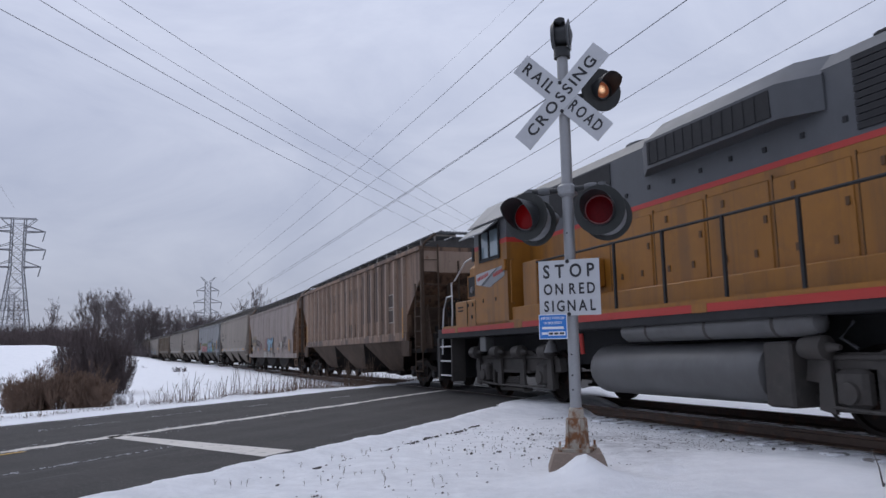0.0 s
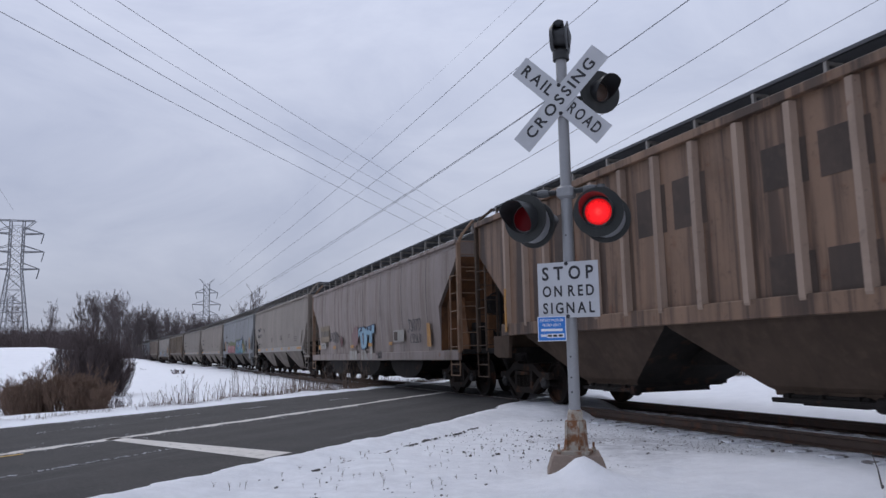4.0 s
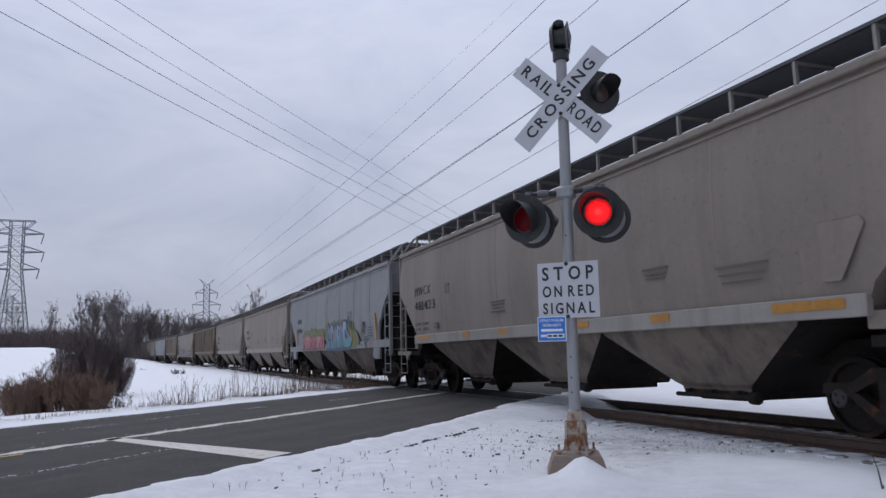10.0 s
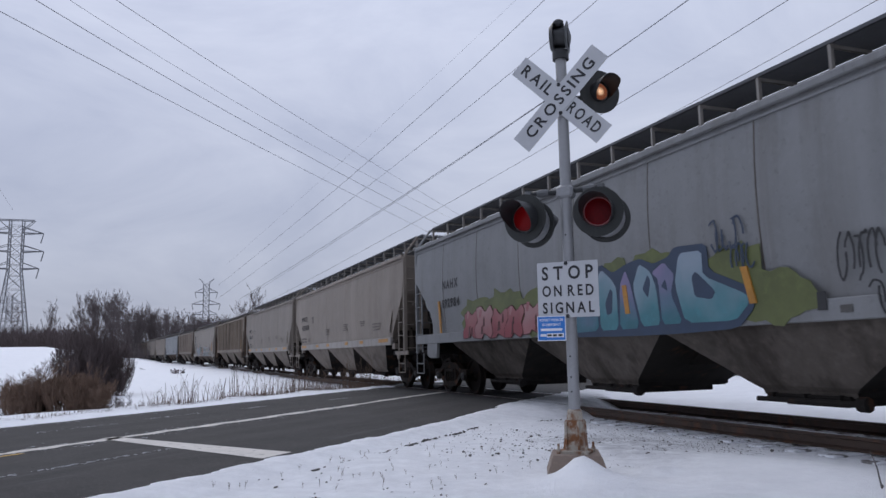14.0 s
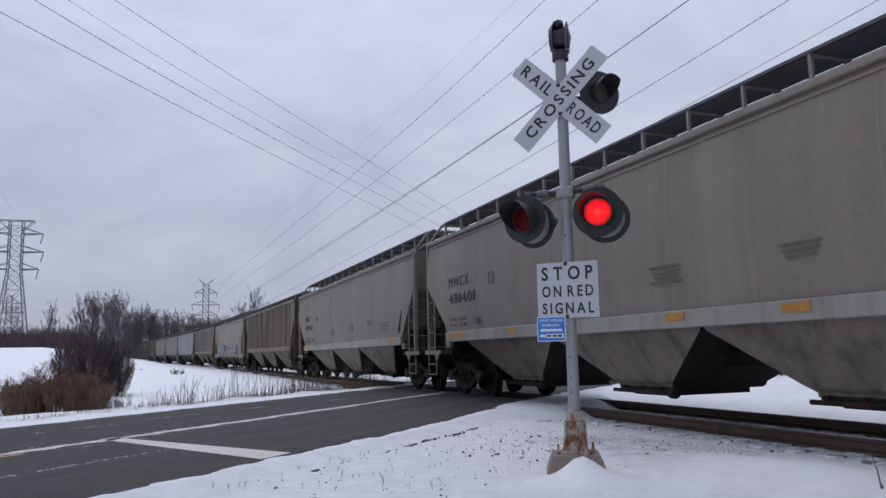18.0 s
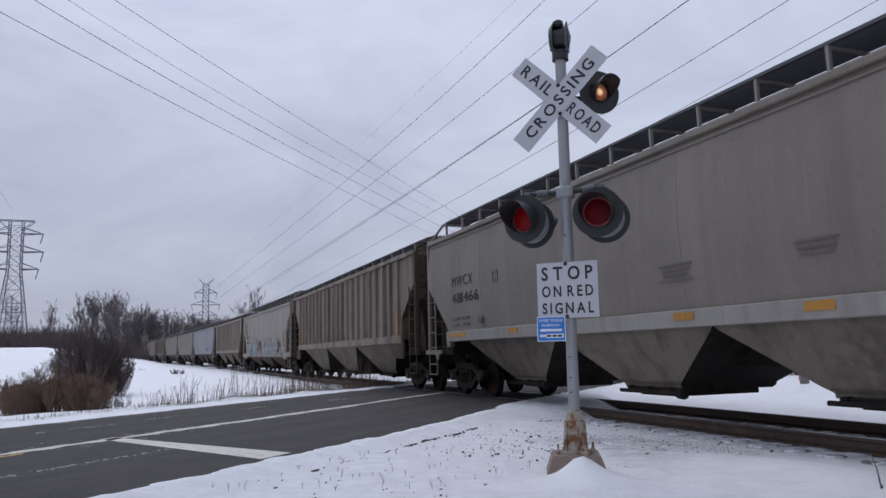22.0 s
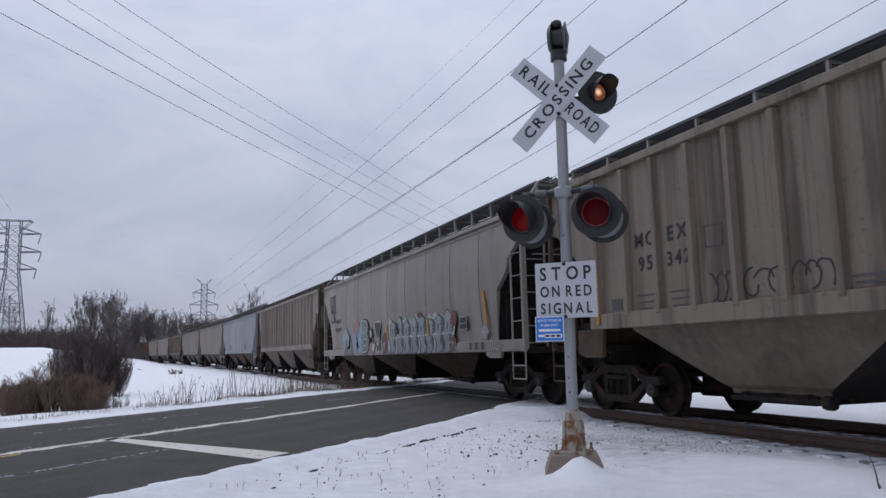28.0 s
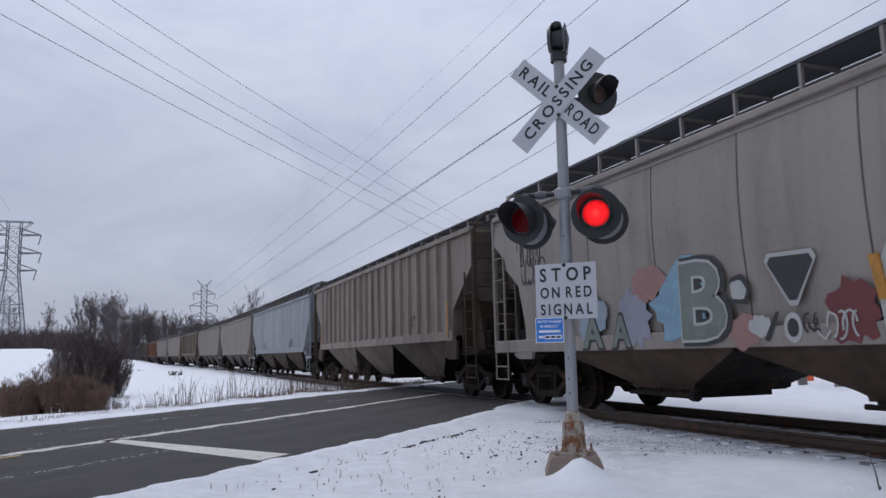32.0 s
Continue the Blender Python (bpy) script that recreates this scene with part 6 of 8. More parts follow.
sprayed_form(c, ((-0.16, 1.27), (0.05, 1.85), (0.30, 2.42), (0.56, 2.20), (0.82, 2.42), (1.15, 2.24), (1.54, 2.34), (1.88, 2.38), (2.2, 2.26), (2.54, 2.32), (2.68, 2.44), (3.34, 2.40), (3.36, 2.04), (4.12, 1.74), (4.10, 1.50), (3.82, 1.27), (2.65, 1.24), (1.44, 1.24)), G_NAVY, 1.590, 0.006, "graffiti_outline", "navy sprayed outline", 1)
for k, poly in enumerate((((-0.06, 1.34), (0.12, 1.84), (0.32, 2.32), (0.56, 2.10), (0.66, 1.90), (0.70, 1.35)), ((0.76, 1.35), (0.74, 1.92), (0.64, 2.10), (0.84, 2.33), (1.12, 2.14), (1.24, 2.0), (1.26, 1.35)),
                          ((1.30, 1.35), (1.34, 2.02), (1.50, 2.25), (1.62, 2.02), (1.80, 1.35)), ((1.86, 1.37), (1.68, 1.98), (1.86, 2.30), (2.12, 2.16), (2.24, 1.92), (2.30, 1.38)),
                          ((2.34, 1.38), (2.30, 2.02), (2.16, 2.14), (2.44, 2.26), (2.66, 2.06), (2.56, 1.8), (2.78, 1.38)),
                          ((2.84, 1.38), (2.66, 1.92), (2.78, 2.34), (3.24, 2.32), (3.24, 1.98), (4.00, 1.68), (4.02, 1.56), (3.78, 1.37)))):
    sprayed_form(c, poly, (G_BLUEROW, G_BLUEROW_B)[k % 2], 1.590, 0.009)
for poly in (((0.22, 1.66), (0.30, 1.98), (0.38, 1.98), (0.36, 1.76), (0.56, 1.74), (0.56, 1.64)), ((0.92, 1.78), (1.08, 2.0), (1.14, 1.94), (1.10, 1.62), (0.96, 1.58)), ((1.92, 1.92), (2.06, 2.12), (2.12, 2.02), (2.04, 1.78)),
             ((3.02, 1.98), (3.10, 2.06), (3.46, 1.76), (3.38, 1.66), (3.06, 1.72)), ((2.36, 1.92), (2.46, 2.02), (2.50, 1.84))):
    sprayed_form(c, poly, G_NAVY, 1.590, 0.012, "graffiti_slit", "", 1)
scrawl(c, 3.72, 2.46, 0.55, 0.42, G_NAVY, 41, 1.606, 5)
scrawl(c, 3.98, 2.14, 0.35, 0.34, G_NAVY, 42, 1.606, 4)
scrawl(c, 5.62, 1.95, 0.55, 0.50, G_BLACK, 43, 1.592, 6)
scrawl(c, 5.92, 1.52, 0.45, 0.40, G_BLACK, 44, 1.592, 4)
panel(c, 5.02, 5.14, 1.42, 1.62, G_BLACK, "dark_mark", 1.586)
bars(c, 6.45, 1.98, 0.6, 4, None, 0.09, 1.586)
for x0, x1, z0, z1 in ((1.52, 1.46, 1.58, 2.02), (4.10, 3.98, 1.56, 2.02), (7.22, 7.02, 1.58, 2.42), (-6.55, -6.68, 1.55, 2.35)):
    part("amber_strip", Geo().prism([(x0 - 0.055, z0), (x0 + 0.055, z0), (x1 + 0.055, z1), (x1 - 0.055, z1)], -1.608, -1.584), P_REFLECT, c, "amber strip")
panel(c, 6.45, 6.62, 1.36, 1.47, G_PINK, "red_tag", 1.579)
panel(c, 5.3, 5.45, 1.38, 1.46, P_FAINT, "data_plate", 1.579)
grey_car(4, "481401")
grey_car(5, "481466", P_GREY_B)
# 7: dusty ribbed car
c = put(ribbed_hopper("dusty tan ribbed covered hopper with faded stencils and tags", SPAN[6], P_TAN, ribs=21), 6)
stencil(c, (("MC", 0.30, 2.66), ("95", 0.30, 2.30)), -6.50, y=1.503)
stencil(c, (("EX", 0.30, 2.66), ("342", 0.28, 2.30)), -5.74, y=1.503)
for x in (-6.52, -5.76):
    bars(c, x, 1.84, 0.42, 3, None, 0.10, 1.502)
panel(c, -7.42, -7.14, 1.66, 1.84, P_FAINT, "data_plate", 1.503)
for x0, x1, z0, z1 in ((-5.20, -4.86, 2.36, 2.38), (-5.20, -4.86, 2.64, 2.66), (-5.20, -5.18, 2.38, 2.64), (-4.88, -4.86, 2.38, 2.64)):
    panel(c, x0, x1, z0, z1, P_FAINT, "box_mark", 1.503)
for x, w, seed in ((-4.95, 0.55, 51), (-4.22, 0.60, 52), (-3.50, 0.50, 53), (-1.90, 0.50, 54), (0.40, 0.55, 55), (1.15, 0.5, 56), (4.25, 0.55, 57)):
    scrawl(c, x, 1.82, w, 0.36, G_BLACK, seed, 1.503, 3)
bars(c, -2.72, 1.76, 0.56, 3, None, 0.07, 1.502)
panel(c, 5.86, 6.34, 1.72, 2.02, P_DARKPATCH, "data_plate", 1.503)
panel(c, 6.9, 7.2, 1.18, 1.28, P_FAINT, "data_plate", 1.45)
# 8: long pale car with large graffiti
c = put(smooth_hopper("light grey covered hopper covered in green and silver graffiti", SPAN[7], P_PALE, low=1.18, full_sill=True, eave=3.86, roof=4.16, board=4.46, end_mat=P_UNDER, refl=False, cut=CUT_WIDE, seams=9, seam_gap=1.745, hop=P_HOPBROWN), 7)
stencil(c, (("MCEX", 0.22, 2.36), ("350825", 0.22, 2.04)), -6.35, y=1.586)
scrawl(c, -7.35, 3.05, 0.9, 0.75, G_BLACK, 61, 1.590, 7)
scrawl(c, -7.2, 2.60, 0.9, 0.5, G_BLACK, 62, 1.590, 6)
for x, z, rx, rz, seed, mat in ((-5.25, 1.62, 0.42, 0.42, 71, G_ICE), (-4.05, 1.55, 0.42, 0.45, 7, G_LAVENDER), (-3.70, 2.02, 0.36, 0.26, 8, G_SALMON), (-2.95, 1.72, 0.62, 0.56, 72, G_SKY), (-1.80, 1.26, 0.30, 0.20, 73, G_SALMON), (-1.55, 1.30, 0.16, 0.14, 74, G_WHITE), (-0.25, 1.42, 0.30, 0.36, 10, G_ROSEDARK)):
    part("sprayed_patch", blob(x, z, rx, rz, seed, 1.576 + 0.0001 * (seed % 9)), mat, c, "sprayed colour cloud")
for x, ch, mat, wd in ((-5.20, "A", G_LICHEN, 0.62), (-4.40, "A", G_LICHEN, 0.50)):
    lettering("graffiti_letter", ch, 0.70, G_BLACK, c, pose(x, -1.584, 1.32), wd + 0.06, "dark sprayed letter", 0.002, 0.07)
    lettering("graffiti_letter", ch, 0.66, mat, c, pose(x, -1.589, 1.32), wd, "grey-green sprayed letter", 0.002, 0.03)
for grow, mat, y in ((0.10, G_BLACK, 1.588), (0.045, G_WHITE, 1.592), (0.0, G_LICHEN, 1.596)):
    lettering("graffiti_letter", "B", 1.42, mat, c, pose(-2.52 + 0.06 * (grow == 0.1), -y, 1.63), 0.86 + grow, "grey-green sprayed letter", 0.002, 0.02 + grow * 0.6)
for k, (mat, w) in enumerate(((G_WHITE, 0.05), (G_BLACK, 0.0))):
    sprayed_form(c, ((-1.42 - w, 2.10 + w), (-0.66 + w, 2.07 + w), (-1.02, 1.50 - 1.6 * w)), mat, 1.584, 0.004 + 0.004 * k, "sprayed_triangle", "black sprayed triangle, outlined white", 1)
for k, (mat, r_) in enumerate(((G_WHITE, 1.0), (G_BLACK, 0.62))):
    part("sprayed_ring", Geo().prism([(-1.06 + 0.13 * r_ * math.cos(a), 1.27 + 0.17 * r_ * math.sin(a)) for a in (2 * math.pi * i / 16 for i in range(16))], -1.584 - 0.005 * k, -1.578), mat, c, "white sprayed ring")
for poly, mat in ((((-2.02, 1.92), (-1.80, 1.96), (-1.66, 1.78), (-1.72, 1.58), (-1.96, 1.60)), G_BLACK), (((-2.0, 1.86), (-1.82, 1.89), (-1.72, 1.76), (-1.78, 1.64), (-1.98, 1.66)), G_WHITE), (((-1.50, 1.14), (-1.30, 1.46), (-1.24, 1.46), (-1.42, 1.12)), G_BLACK)):
    sprayed_form(c, poly, mat, 1.582, 0.004 + 0.003 * (mat is G_WHITE), "sprayed_stroke", "")
scrawl(c, -0.42, 1.28, 0.55, 0.30, G_WHITE, 83, 1.588, 5)
scrawl(c, -0.78, 1.32, 0.22, 0.2, G_BLACK, 86, 1.588, 3)
# two rows of pale letters with green shades and a white edge, over the side and over the sill
G_WAVE = sprayed("graffiti_silver_wave", (0.22, 0.235, 0.24), (0.27, 0.265, 0.29), 1.1, 2.0)
G_WAVE_B = sprayed("graffiti_lavender_wave", (0.25, 0.25, 0.28), (0.30, 0.31, 0.30), 1.1, 2.0)
crest = [(0.18 + 5.35 * k / 30, 2.02 + 0.10 * math.sin(2.3 * k) + 0.06 * math.sin(0.9 * k + 1)) for k in range(31)]
sprayed_form(c, [(0.1, 1.08), (0.02, 1.75)] + crest + [(5.62, 1.85), (5.45, 1.55), (5.5, 1.10)], G_WHITE, 1.578, 0.004, "graffiti_halo", "white sprayed background", 2)
rg = random.Random(88)
for k in range(8):
    x, top = 0.30 + 0.64 * k, 1.92 + 0.06 * math.sin(2.1 * k)
    lean = rg.uniform(0.02, 0.14)
    for poly, mat, d in ((((x - 0.02, 1.56), (x + 0.02, top + 0.02), (x + 0.30, top + 0.08 + lean), (x + 0.56, top + 0.06), (x + 0.68, 1.85), (x + 0.60, 1.56)), G_GREEN, 0.007),
                         (((x + 0.02, 1.565), (x + 0.10, 1.80), (x + 0.02, top - 0.02), (x + 0.30, top + 0.05 + lean), (x + 0.52, top), (x + 0.44, 1.80), (x + 0.50, 1.565)), (G_WAVE, G_WAVE_B)[k % 2], 0.010),
                         (((x + 0.20, 1.66), (x + 0.26, 1.82), (x + 0.32, 1.80), (x + 0.28, 1.64)), G_GREEN, 0.012)):
        sprayed_form(c, poly, mat, 1.580, d)
    for i in range(3):
        part("graffiti_tick", Geo().prism([(x + 0.49 + 0.01 * i, 1.62 + 0.09 * i), (x + 0.57 + 0.01 * i, 1.65 + 0.09 * i), (x + 0.57 + 0.01 * i, 1.665 + 0.09 * i), (x + 0.49 + 0.01 * i, 1.635 + 0.09 * i)], -1.5935, -1.580), G_WHITE, c)
    x += rg.uniform(-0.12, 0.06)
    for poly, mat, d in ((((x + 0.02, 1.08), (x + 0.12, 1.30), (x - 0.02, 1.52), (x + 0.60, 1.54), (x + 0.70, 1.24), (x + 0.52, 1.08)), G_GREEN, 0.007),
                         (((x + 0.12, 1.09), (x + 0.22, 1.28), (x + 0.04, 1.52), (x + 0.50, 1.53), (x + 0.42, 1.36), (x + 0.60, 1.22), (x + 0.46, 1.09)), (G_WAVE_B, G_WAVE)[k % 2], 0.010)):
        sprayed_form(c, poly, mat, 1.580, d)
sprayed_form(c, ((2.80, 2.10), (2.98, 2.20), (3.18, 2.12), (2.98, 2.00)), G_ROSEDARK, 1.596, 0.004, "diamond_mark", "dark red sprayed lozenge", 1)
scrawl(c, 1.06, 1.80, 0.42, 0.32, G_BLACK, 87, 1.600, 4)
for x, z, seed in ((5.45, 1.86, 91), (5.38, 1.28, 92)):
    part("sprayed_patch", blob(x, z, 0.20, 0.18, seed, 1.586), G_ROSEDARK, c, "dark red sprayed cloud")
scrawl(c, 5.35, 1.22, 0.4, 0.24, G_WHITE, 84, 1.596, 4)
for x0, x1, z0, z1 in ((0.12, 0.04, 1.50, 1.96), (3.72, 3.66, 1.52, 1.98), (7.38, 7.20, 1.62, 2.40)):
    part("amber_strip", Geo().prism([(x0 - 0.055, z0), (x0 + 0.055, z0), (x1 + 0.055, z1), (x1 - 0.055, z1)], -1.612, -1.584), P_REFLECT, c, "amber strip")
part("diamond_placard", Geo().prism([(7.02, 1.49), (7.23, 1.66), (7.44, 1.49), (7.23, 1.32)], -1.586, -1.580), G_WHITE, c, "white diamond placard with a dark cross")
part("placard_face", Geo().prism([(7.07, 1.49), (7.23, 1.62), (7.39, 1.49), (7.23, 1.36)], -1.589, -1.580), P_PALE, c)
for x0, x1, z0, z1 in ((7.20, 7.26, 1.38, 1.60), (7.10, 7.36, 1.47, 1.51)):
    panel(c, x0, x1, z0, z1, G_WHITE, "placard_cross", 1.588)
scrawl(c, 7.72, 1.22, 0.42, 0.22, G_WHITE, 89, 1.584, 4)
panel(c, 5.82, 6.26, 1.58, 1.90, P_CREAM, "data_plate", 1.588, "black data plate with a white border")
for x0, x1, z0, z1 in ((5.85, 6.03, 1.75, 1.87), (6.05, 6.23, 1.75, 1.87), (5.85, 6.03, 1.61, 1.73), (6.05, 6.23, 1.61, 1.73)):
    panel(c, x0, x1, z0, z1, G_BLACK, "plate_face", 1.594)
for x0, x1 in ((6.35, 6.50), (6.66, 6.82), (7.0, 7.14)):
    panel(c, x0, x1, 1.12, 1.28, P_FAINT, "data_plate", 1.578)
# the rest of the train
n = LEN[8]
c = put(ribbed_hopper("chalky grey-brown ribbed covered hopper with pale ribs", SPAN[8], P_CHALK), 8)
scrawl(c, 4.5, 2.0, 0.8, 0.3, G_BLACK, 91, 1.503, 4)
n = LEN[9]
c = put(smooth_hopper("pale bluish-white covered hopper, nearly clean", SPAN[9], P_BLUISH, hop=P_HOPBROWN, refl=False), 9)
scrawl(c, -3.5, 1.8, 0.7, 0.4, G_BLACK, 95, 1.582, 4)
scrawl(c, 4.5, 1.8, 0.9, 0.4, G_BLACK, 96, 1.582, 4)
REST = [("smooth grey covered hopper with amber reflectors along the sill", P_GREY, 0), ("smooth grey covered hopper with amber reflectors along the sill", P_GREY_B, 0),
        ("dusty tan ribbed covered hopper", P_TAN, 1), ("smooth grey covered hopper with amber reflectors along the sill", P_GREY, 0),
        ("smooth grey covered hopper with amber reflectors along the sill", P_GREY_B, 0), ("faded orange-brown ribbed covered hopper", P_ORANGE, 1),
        ("dusty tan ribbed covered hopper", P_TAN, 1), ("pale bluish-white covered hopper, nearly clean", P_BLUISH, 0),
        ("smooth grey covered hopper with amber reflectors along the sill", P_GREY, 0), ("smooth grey covered hopper with amber reflectors along the sill", P_GREY_B, 0),
        ("dusty tan ribbed covered hopper", P_TAN, 1)]
for k, (label, mat, kind) in enumerate(REST):
    i = 10 + k
    if i >= len(LEN):
        break
    n = LEN[i]
    put(ribbed_hopper(label, SPAN[i], mat) if kind else smooth_hopper(label, SPAN[i], mat, refl=False), i)

# the paint moves to where each car's own middle lies
for (car, mid, _), (laid, _) in zip(TRAIN[1:], LAYOUT):
    for ob in car.children:
        if ob.name not in BARE[car.name]:
            ob.matrix_basis = Matrix.Translation((mid - laid, 0, 0)) @ ob.matrix_basis


# ======== the crossing signal ========
MAST = (1.250, 7.42)
FLIPS = []          # (reflector, its rest pose, lit first?)


def disc(r, y, n=28):
    return [(r * math.sin(2 * math.pi * k / n), y, r * math.cos(2 * math.pi * k / n)) for k in range(n)]


def g_hood(r, depth, drop):
    """A lamp hood: a tube cut back below, so that it shades the lens from above."""
    n = 30
    rings = []
    for rr, cut in ((r, 1), (r - 0.006, 1)):
        front, back = [], []
        for k in range(n):
            a = 2 * math.pi * k / n
            up = (math.cos(a) + 1) / 2
            d = depth * (drop + (1 - drop) * min(1, up * 1.35))
            front.append((rr * math.sin(a), -d, rr * math.cos(a)))
            back.append((rr * math.sin(a), 0.0, rr * math.cos(a)))
        rings += [back, front] if rr == r else [front, back]
    return Geo().loft(rings, False, True)


def lamp(parent, m, on_mat, off_mat, plate, lens, hood, lit=None, name="flasher_lamp"):
    """A flasher lamp that faces -y: background disc, housing, hood, and a lens that turns between its lit and its dull face."""
    base = part(name, Geo().turned([(0.0, lens + 0.012), (0.0, plate), (0.018, plate), (0.024, plate - 0.01), (0.024, lens + 0.02), (0.004, lens + 0.02)], 36, "y", (0, 0, 0), False), M_PLATE, parent, "faded black background disc", True)
    base.matrix_basis = m
    part("housing", Geo().turned([(0.025, plate - 0.05), (0.09, plate - 0.06), (0.20, lens + 0.03), (0.27, lens * 0.8), (0.30, 0.05), (0.292, 0.049), (0.262, lens * 0.76), (0.195, lens + 0.02), (0.03, lens + 0.022)], 32, "y"), M_SHELL, base, "pale grey lamp housing", True)
    part("hood", g_hood(lens + 0.03, hood, 0.06), M_BLACK, base, "black hood", True)
    eye = part("lens", Geo().turned([(-0.012, 0.01), (-0.010, lens * 0.6), (-0.002, lens), (0.002, lens), (0.010, lens * 0.6), (0.012, 0.01)], 32, "y"), off_mat, base, "", True)
    eye.data.materials.append(on_mat)
    for p in eye.data.polygons:
        if p.normal.y < -0.2:
            p.material_index = 1
    eye.matrix_basis = pose(0, 0.004, 0, 0, 0, 180)
    if lit is not None:
        FLIPS.append((eye, lit, 0.004))
    return base


def crossing_signal():
    sig = empty("crossing_signal", pose(MAST[0], MAST[1], -0.15, 0, 0.2, -25.4))
    tagged(sig, "railroad crossing signal mast with crossbuck, red flashers and bell", "crossing signal")
    foot = part("foundation", Geo().loft([[(x * w, y * w, z) for x, y in ((-1, -1), (1, -1), (1, 1), (-1, 1))] for z, w in ((-0.35, 0.29), (0.02, 0.285), (0.17, 0.235), (0.20, 0.22))]), M_CONCRETE, sig, "stained concrete foundation")
    foot.matrix_basis = pose(0, 0, 0, 0, 0, 18)
    g = Geo().loft([[(x * w, y * w, z) for x, y in ((-1, -0.7), (-0.7, -1), (0.7, -1), (1, -0.7), (1, 0.7), (0.7, 1), (-0.7, 1), (-1, 0.7))] for z, w in ((0.20, 0.15), (0.225, 0.15), (0.235, 0.105), (0.34, 0.095), (0.49, 0.09), (0.51, 0.082))])
    base = part("base_casting", g, M_RUSTBASE, sig, "rusty flaking cast base", True)
    part("base_collar", Geo().turned([(0.50, 0.085), (0.50, 0.078), (0.60, 0.070), (0.61, 0.058)], 18, "z"), M_RUSTBASE, base, "", True)
    for k in range(4):
        a = math.radians(45 + 90 * k)
        part("anchor_bolt", Geo().turned([(0.19, 0.022), (0.24, 0.022), (0.24, 0.012), (0.29, 0.012), (0.29, 0.002)], 8, "z", (0.19 * math.cos(a), 0.19 * math.sin(a), 0)), M_RUSTBASE, base)
    for x in (-0.06, 0.06):
        part("base_rib", Geo().box(x - 0.008, x + 0.008, -0.125, -0.10, 0.24, 0.50), M_RUSTBASE, base)
    mast = part("mast", Geo().tube([(0, 0, 0.50), (0, 0, 4.22)], 0.056, 20), M_GALV, sig, "grey galvanised tubular mast", True)
    for z in (2.32, 2.05, 0.92, 0.78, 1.12):
        part("mast_hole", Geo().turned([(-0.0575, 0.009), (-0.056, 0.009)], 10, "y", (-0.006, 0, z)), M_INK, mast)
    # bell
    part("bell_collar", Geo().turned([(4.16, 0.075), (4.16, 0.085), (4.25, 0.085), (4.27, 0.06), (4.27, 0.01)], 16, "z"), M_BLACK, sig, "", True)
    bell = part("bell", Geo().turned([(-0.10, 0.02), (-0.095, 0.12), (-0.055, 0.165), (-0.05, 0.10), (0.05, 0.11), (0.10, 0.10), (0.12, 0.02)], 24, "x"), M_BLACK, sig, "black electric bell", True)
    bell.matrix_basis = pose(-0.005, 0, 4.40, 0, 0, 10)
    part("gong", Geo().turned([(0.055, 0.02), (0.06, 0.11), (0.085, 0.165), (0.092, 0.165), (0.078, 0.11), (0.072, 0.02)], 24, "x"), M_LAMPGREY, bell, "grey bell gong", True)
    part("bell_rim", Geo().box(-0.05, 0.05, -0.10, 0.10, 0.10, 0.175, 0.02), M_BLACK, bell)
    # crossbuck
    cz = 3.72
    for deg, words, y in ((-45, (("RAIL", -0.335), ("ROAD", 0.335)), -0.072), (45, (("CROSSING", 0.0),), -0.080)):
        m = pose(0, y, cz) @ pose(0, 0, 0, 0, -deg, 0)
        blade = part("crossbuck_blade", Geo().box(-0.61, 0.61, -0.002, 0.002, -0.1145, 0.1145), M_SIGN, sig, "white crossbuck blade with black letters")
        blade.matrix_basis = m
        for w, x in words:
            lettering("letter", w, 0.165, M_INK, blade, pose(x, -0.0035, 0), 0.98 if len(w) > 5 else 0.41, "", 0.001)
    for x, z in ((-0.01, cz + 0.15), (0.0, cz - 0.15)):
        part("bolt", Geo().turned([(-0.105, 0.004), (-0.10, 0.016), (-0.085, 0.02), (-0.083, 0.02)], 10, "y", (x, 0, z)), M_INK, sig)
        part("mounting_bracket", Geo().box(x - 0.03, x + 0.03, -0.07, 0.06, z - 0.04, z + 0.04, 0.008), M_GALV, sig)
    # flasher arm
    cz = 2.76
    part("arm_clamp", Geo().box(-0.085, 0.085, -0.085, 0.085, cz - 0.065, cz + 0.065, 0.025), M_GALV, sig, "", True)
    for s in (-1, 1):
        arm = part("flasher_arm", Geo().tube([(s * 0.07, 0, cz + 0.01), (s * 0.36, 0, cz + 0.02), (s * 0.41, 0, cz - 0.01), (s * 0.43, 0, cz - 0.09)], 0.028, 10), M_BLACK, sig, "", True)
        part("arm_elbow", Geo().turned([(s * 0.18, 0.036), (s * 0.25, 0.045), (s * 0.30, 0.036)], 10, "x", (0, 0, cz + 0.015)), M_LAMPGREY, arm, "", True)
    LZ_ = 2.508
    for x, yaw, first in ((0.355, 4, True), (-0.395, -14, False)):
        m = pose(x, -0.16, LZ_) @ pose(0, 0, 0, 0, 0, yaw)
        lamp(sig, m, M_RED_ON if first else M_RED_OBLIQUE, M_RED_OFF, 0.245, 0.130, 0.25, first)
        m2 = pose(x, 0.17, LZ_ - 0.02) @ pose(0, 0, 0, 0, 0, 180 + yaw)
        lamp(sig, m2, M_RED_ON, M_RED_OFF, 0.245, 0.130, 0.25)
        part("lamp_neck", Geo().tube([(x, 0, LZ_ + 0.30), (x, 0, LZ_ + 0.14)], 0.04, 10), M_LAMPGREY, sig, "", True)
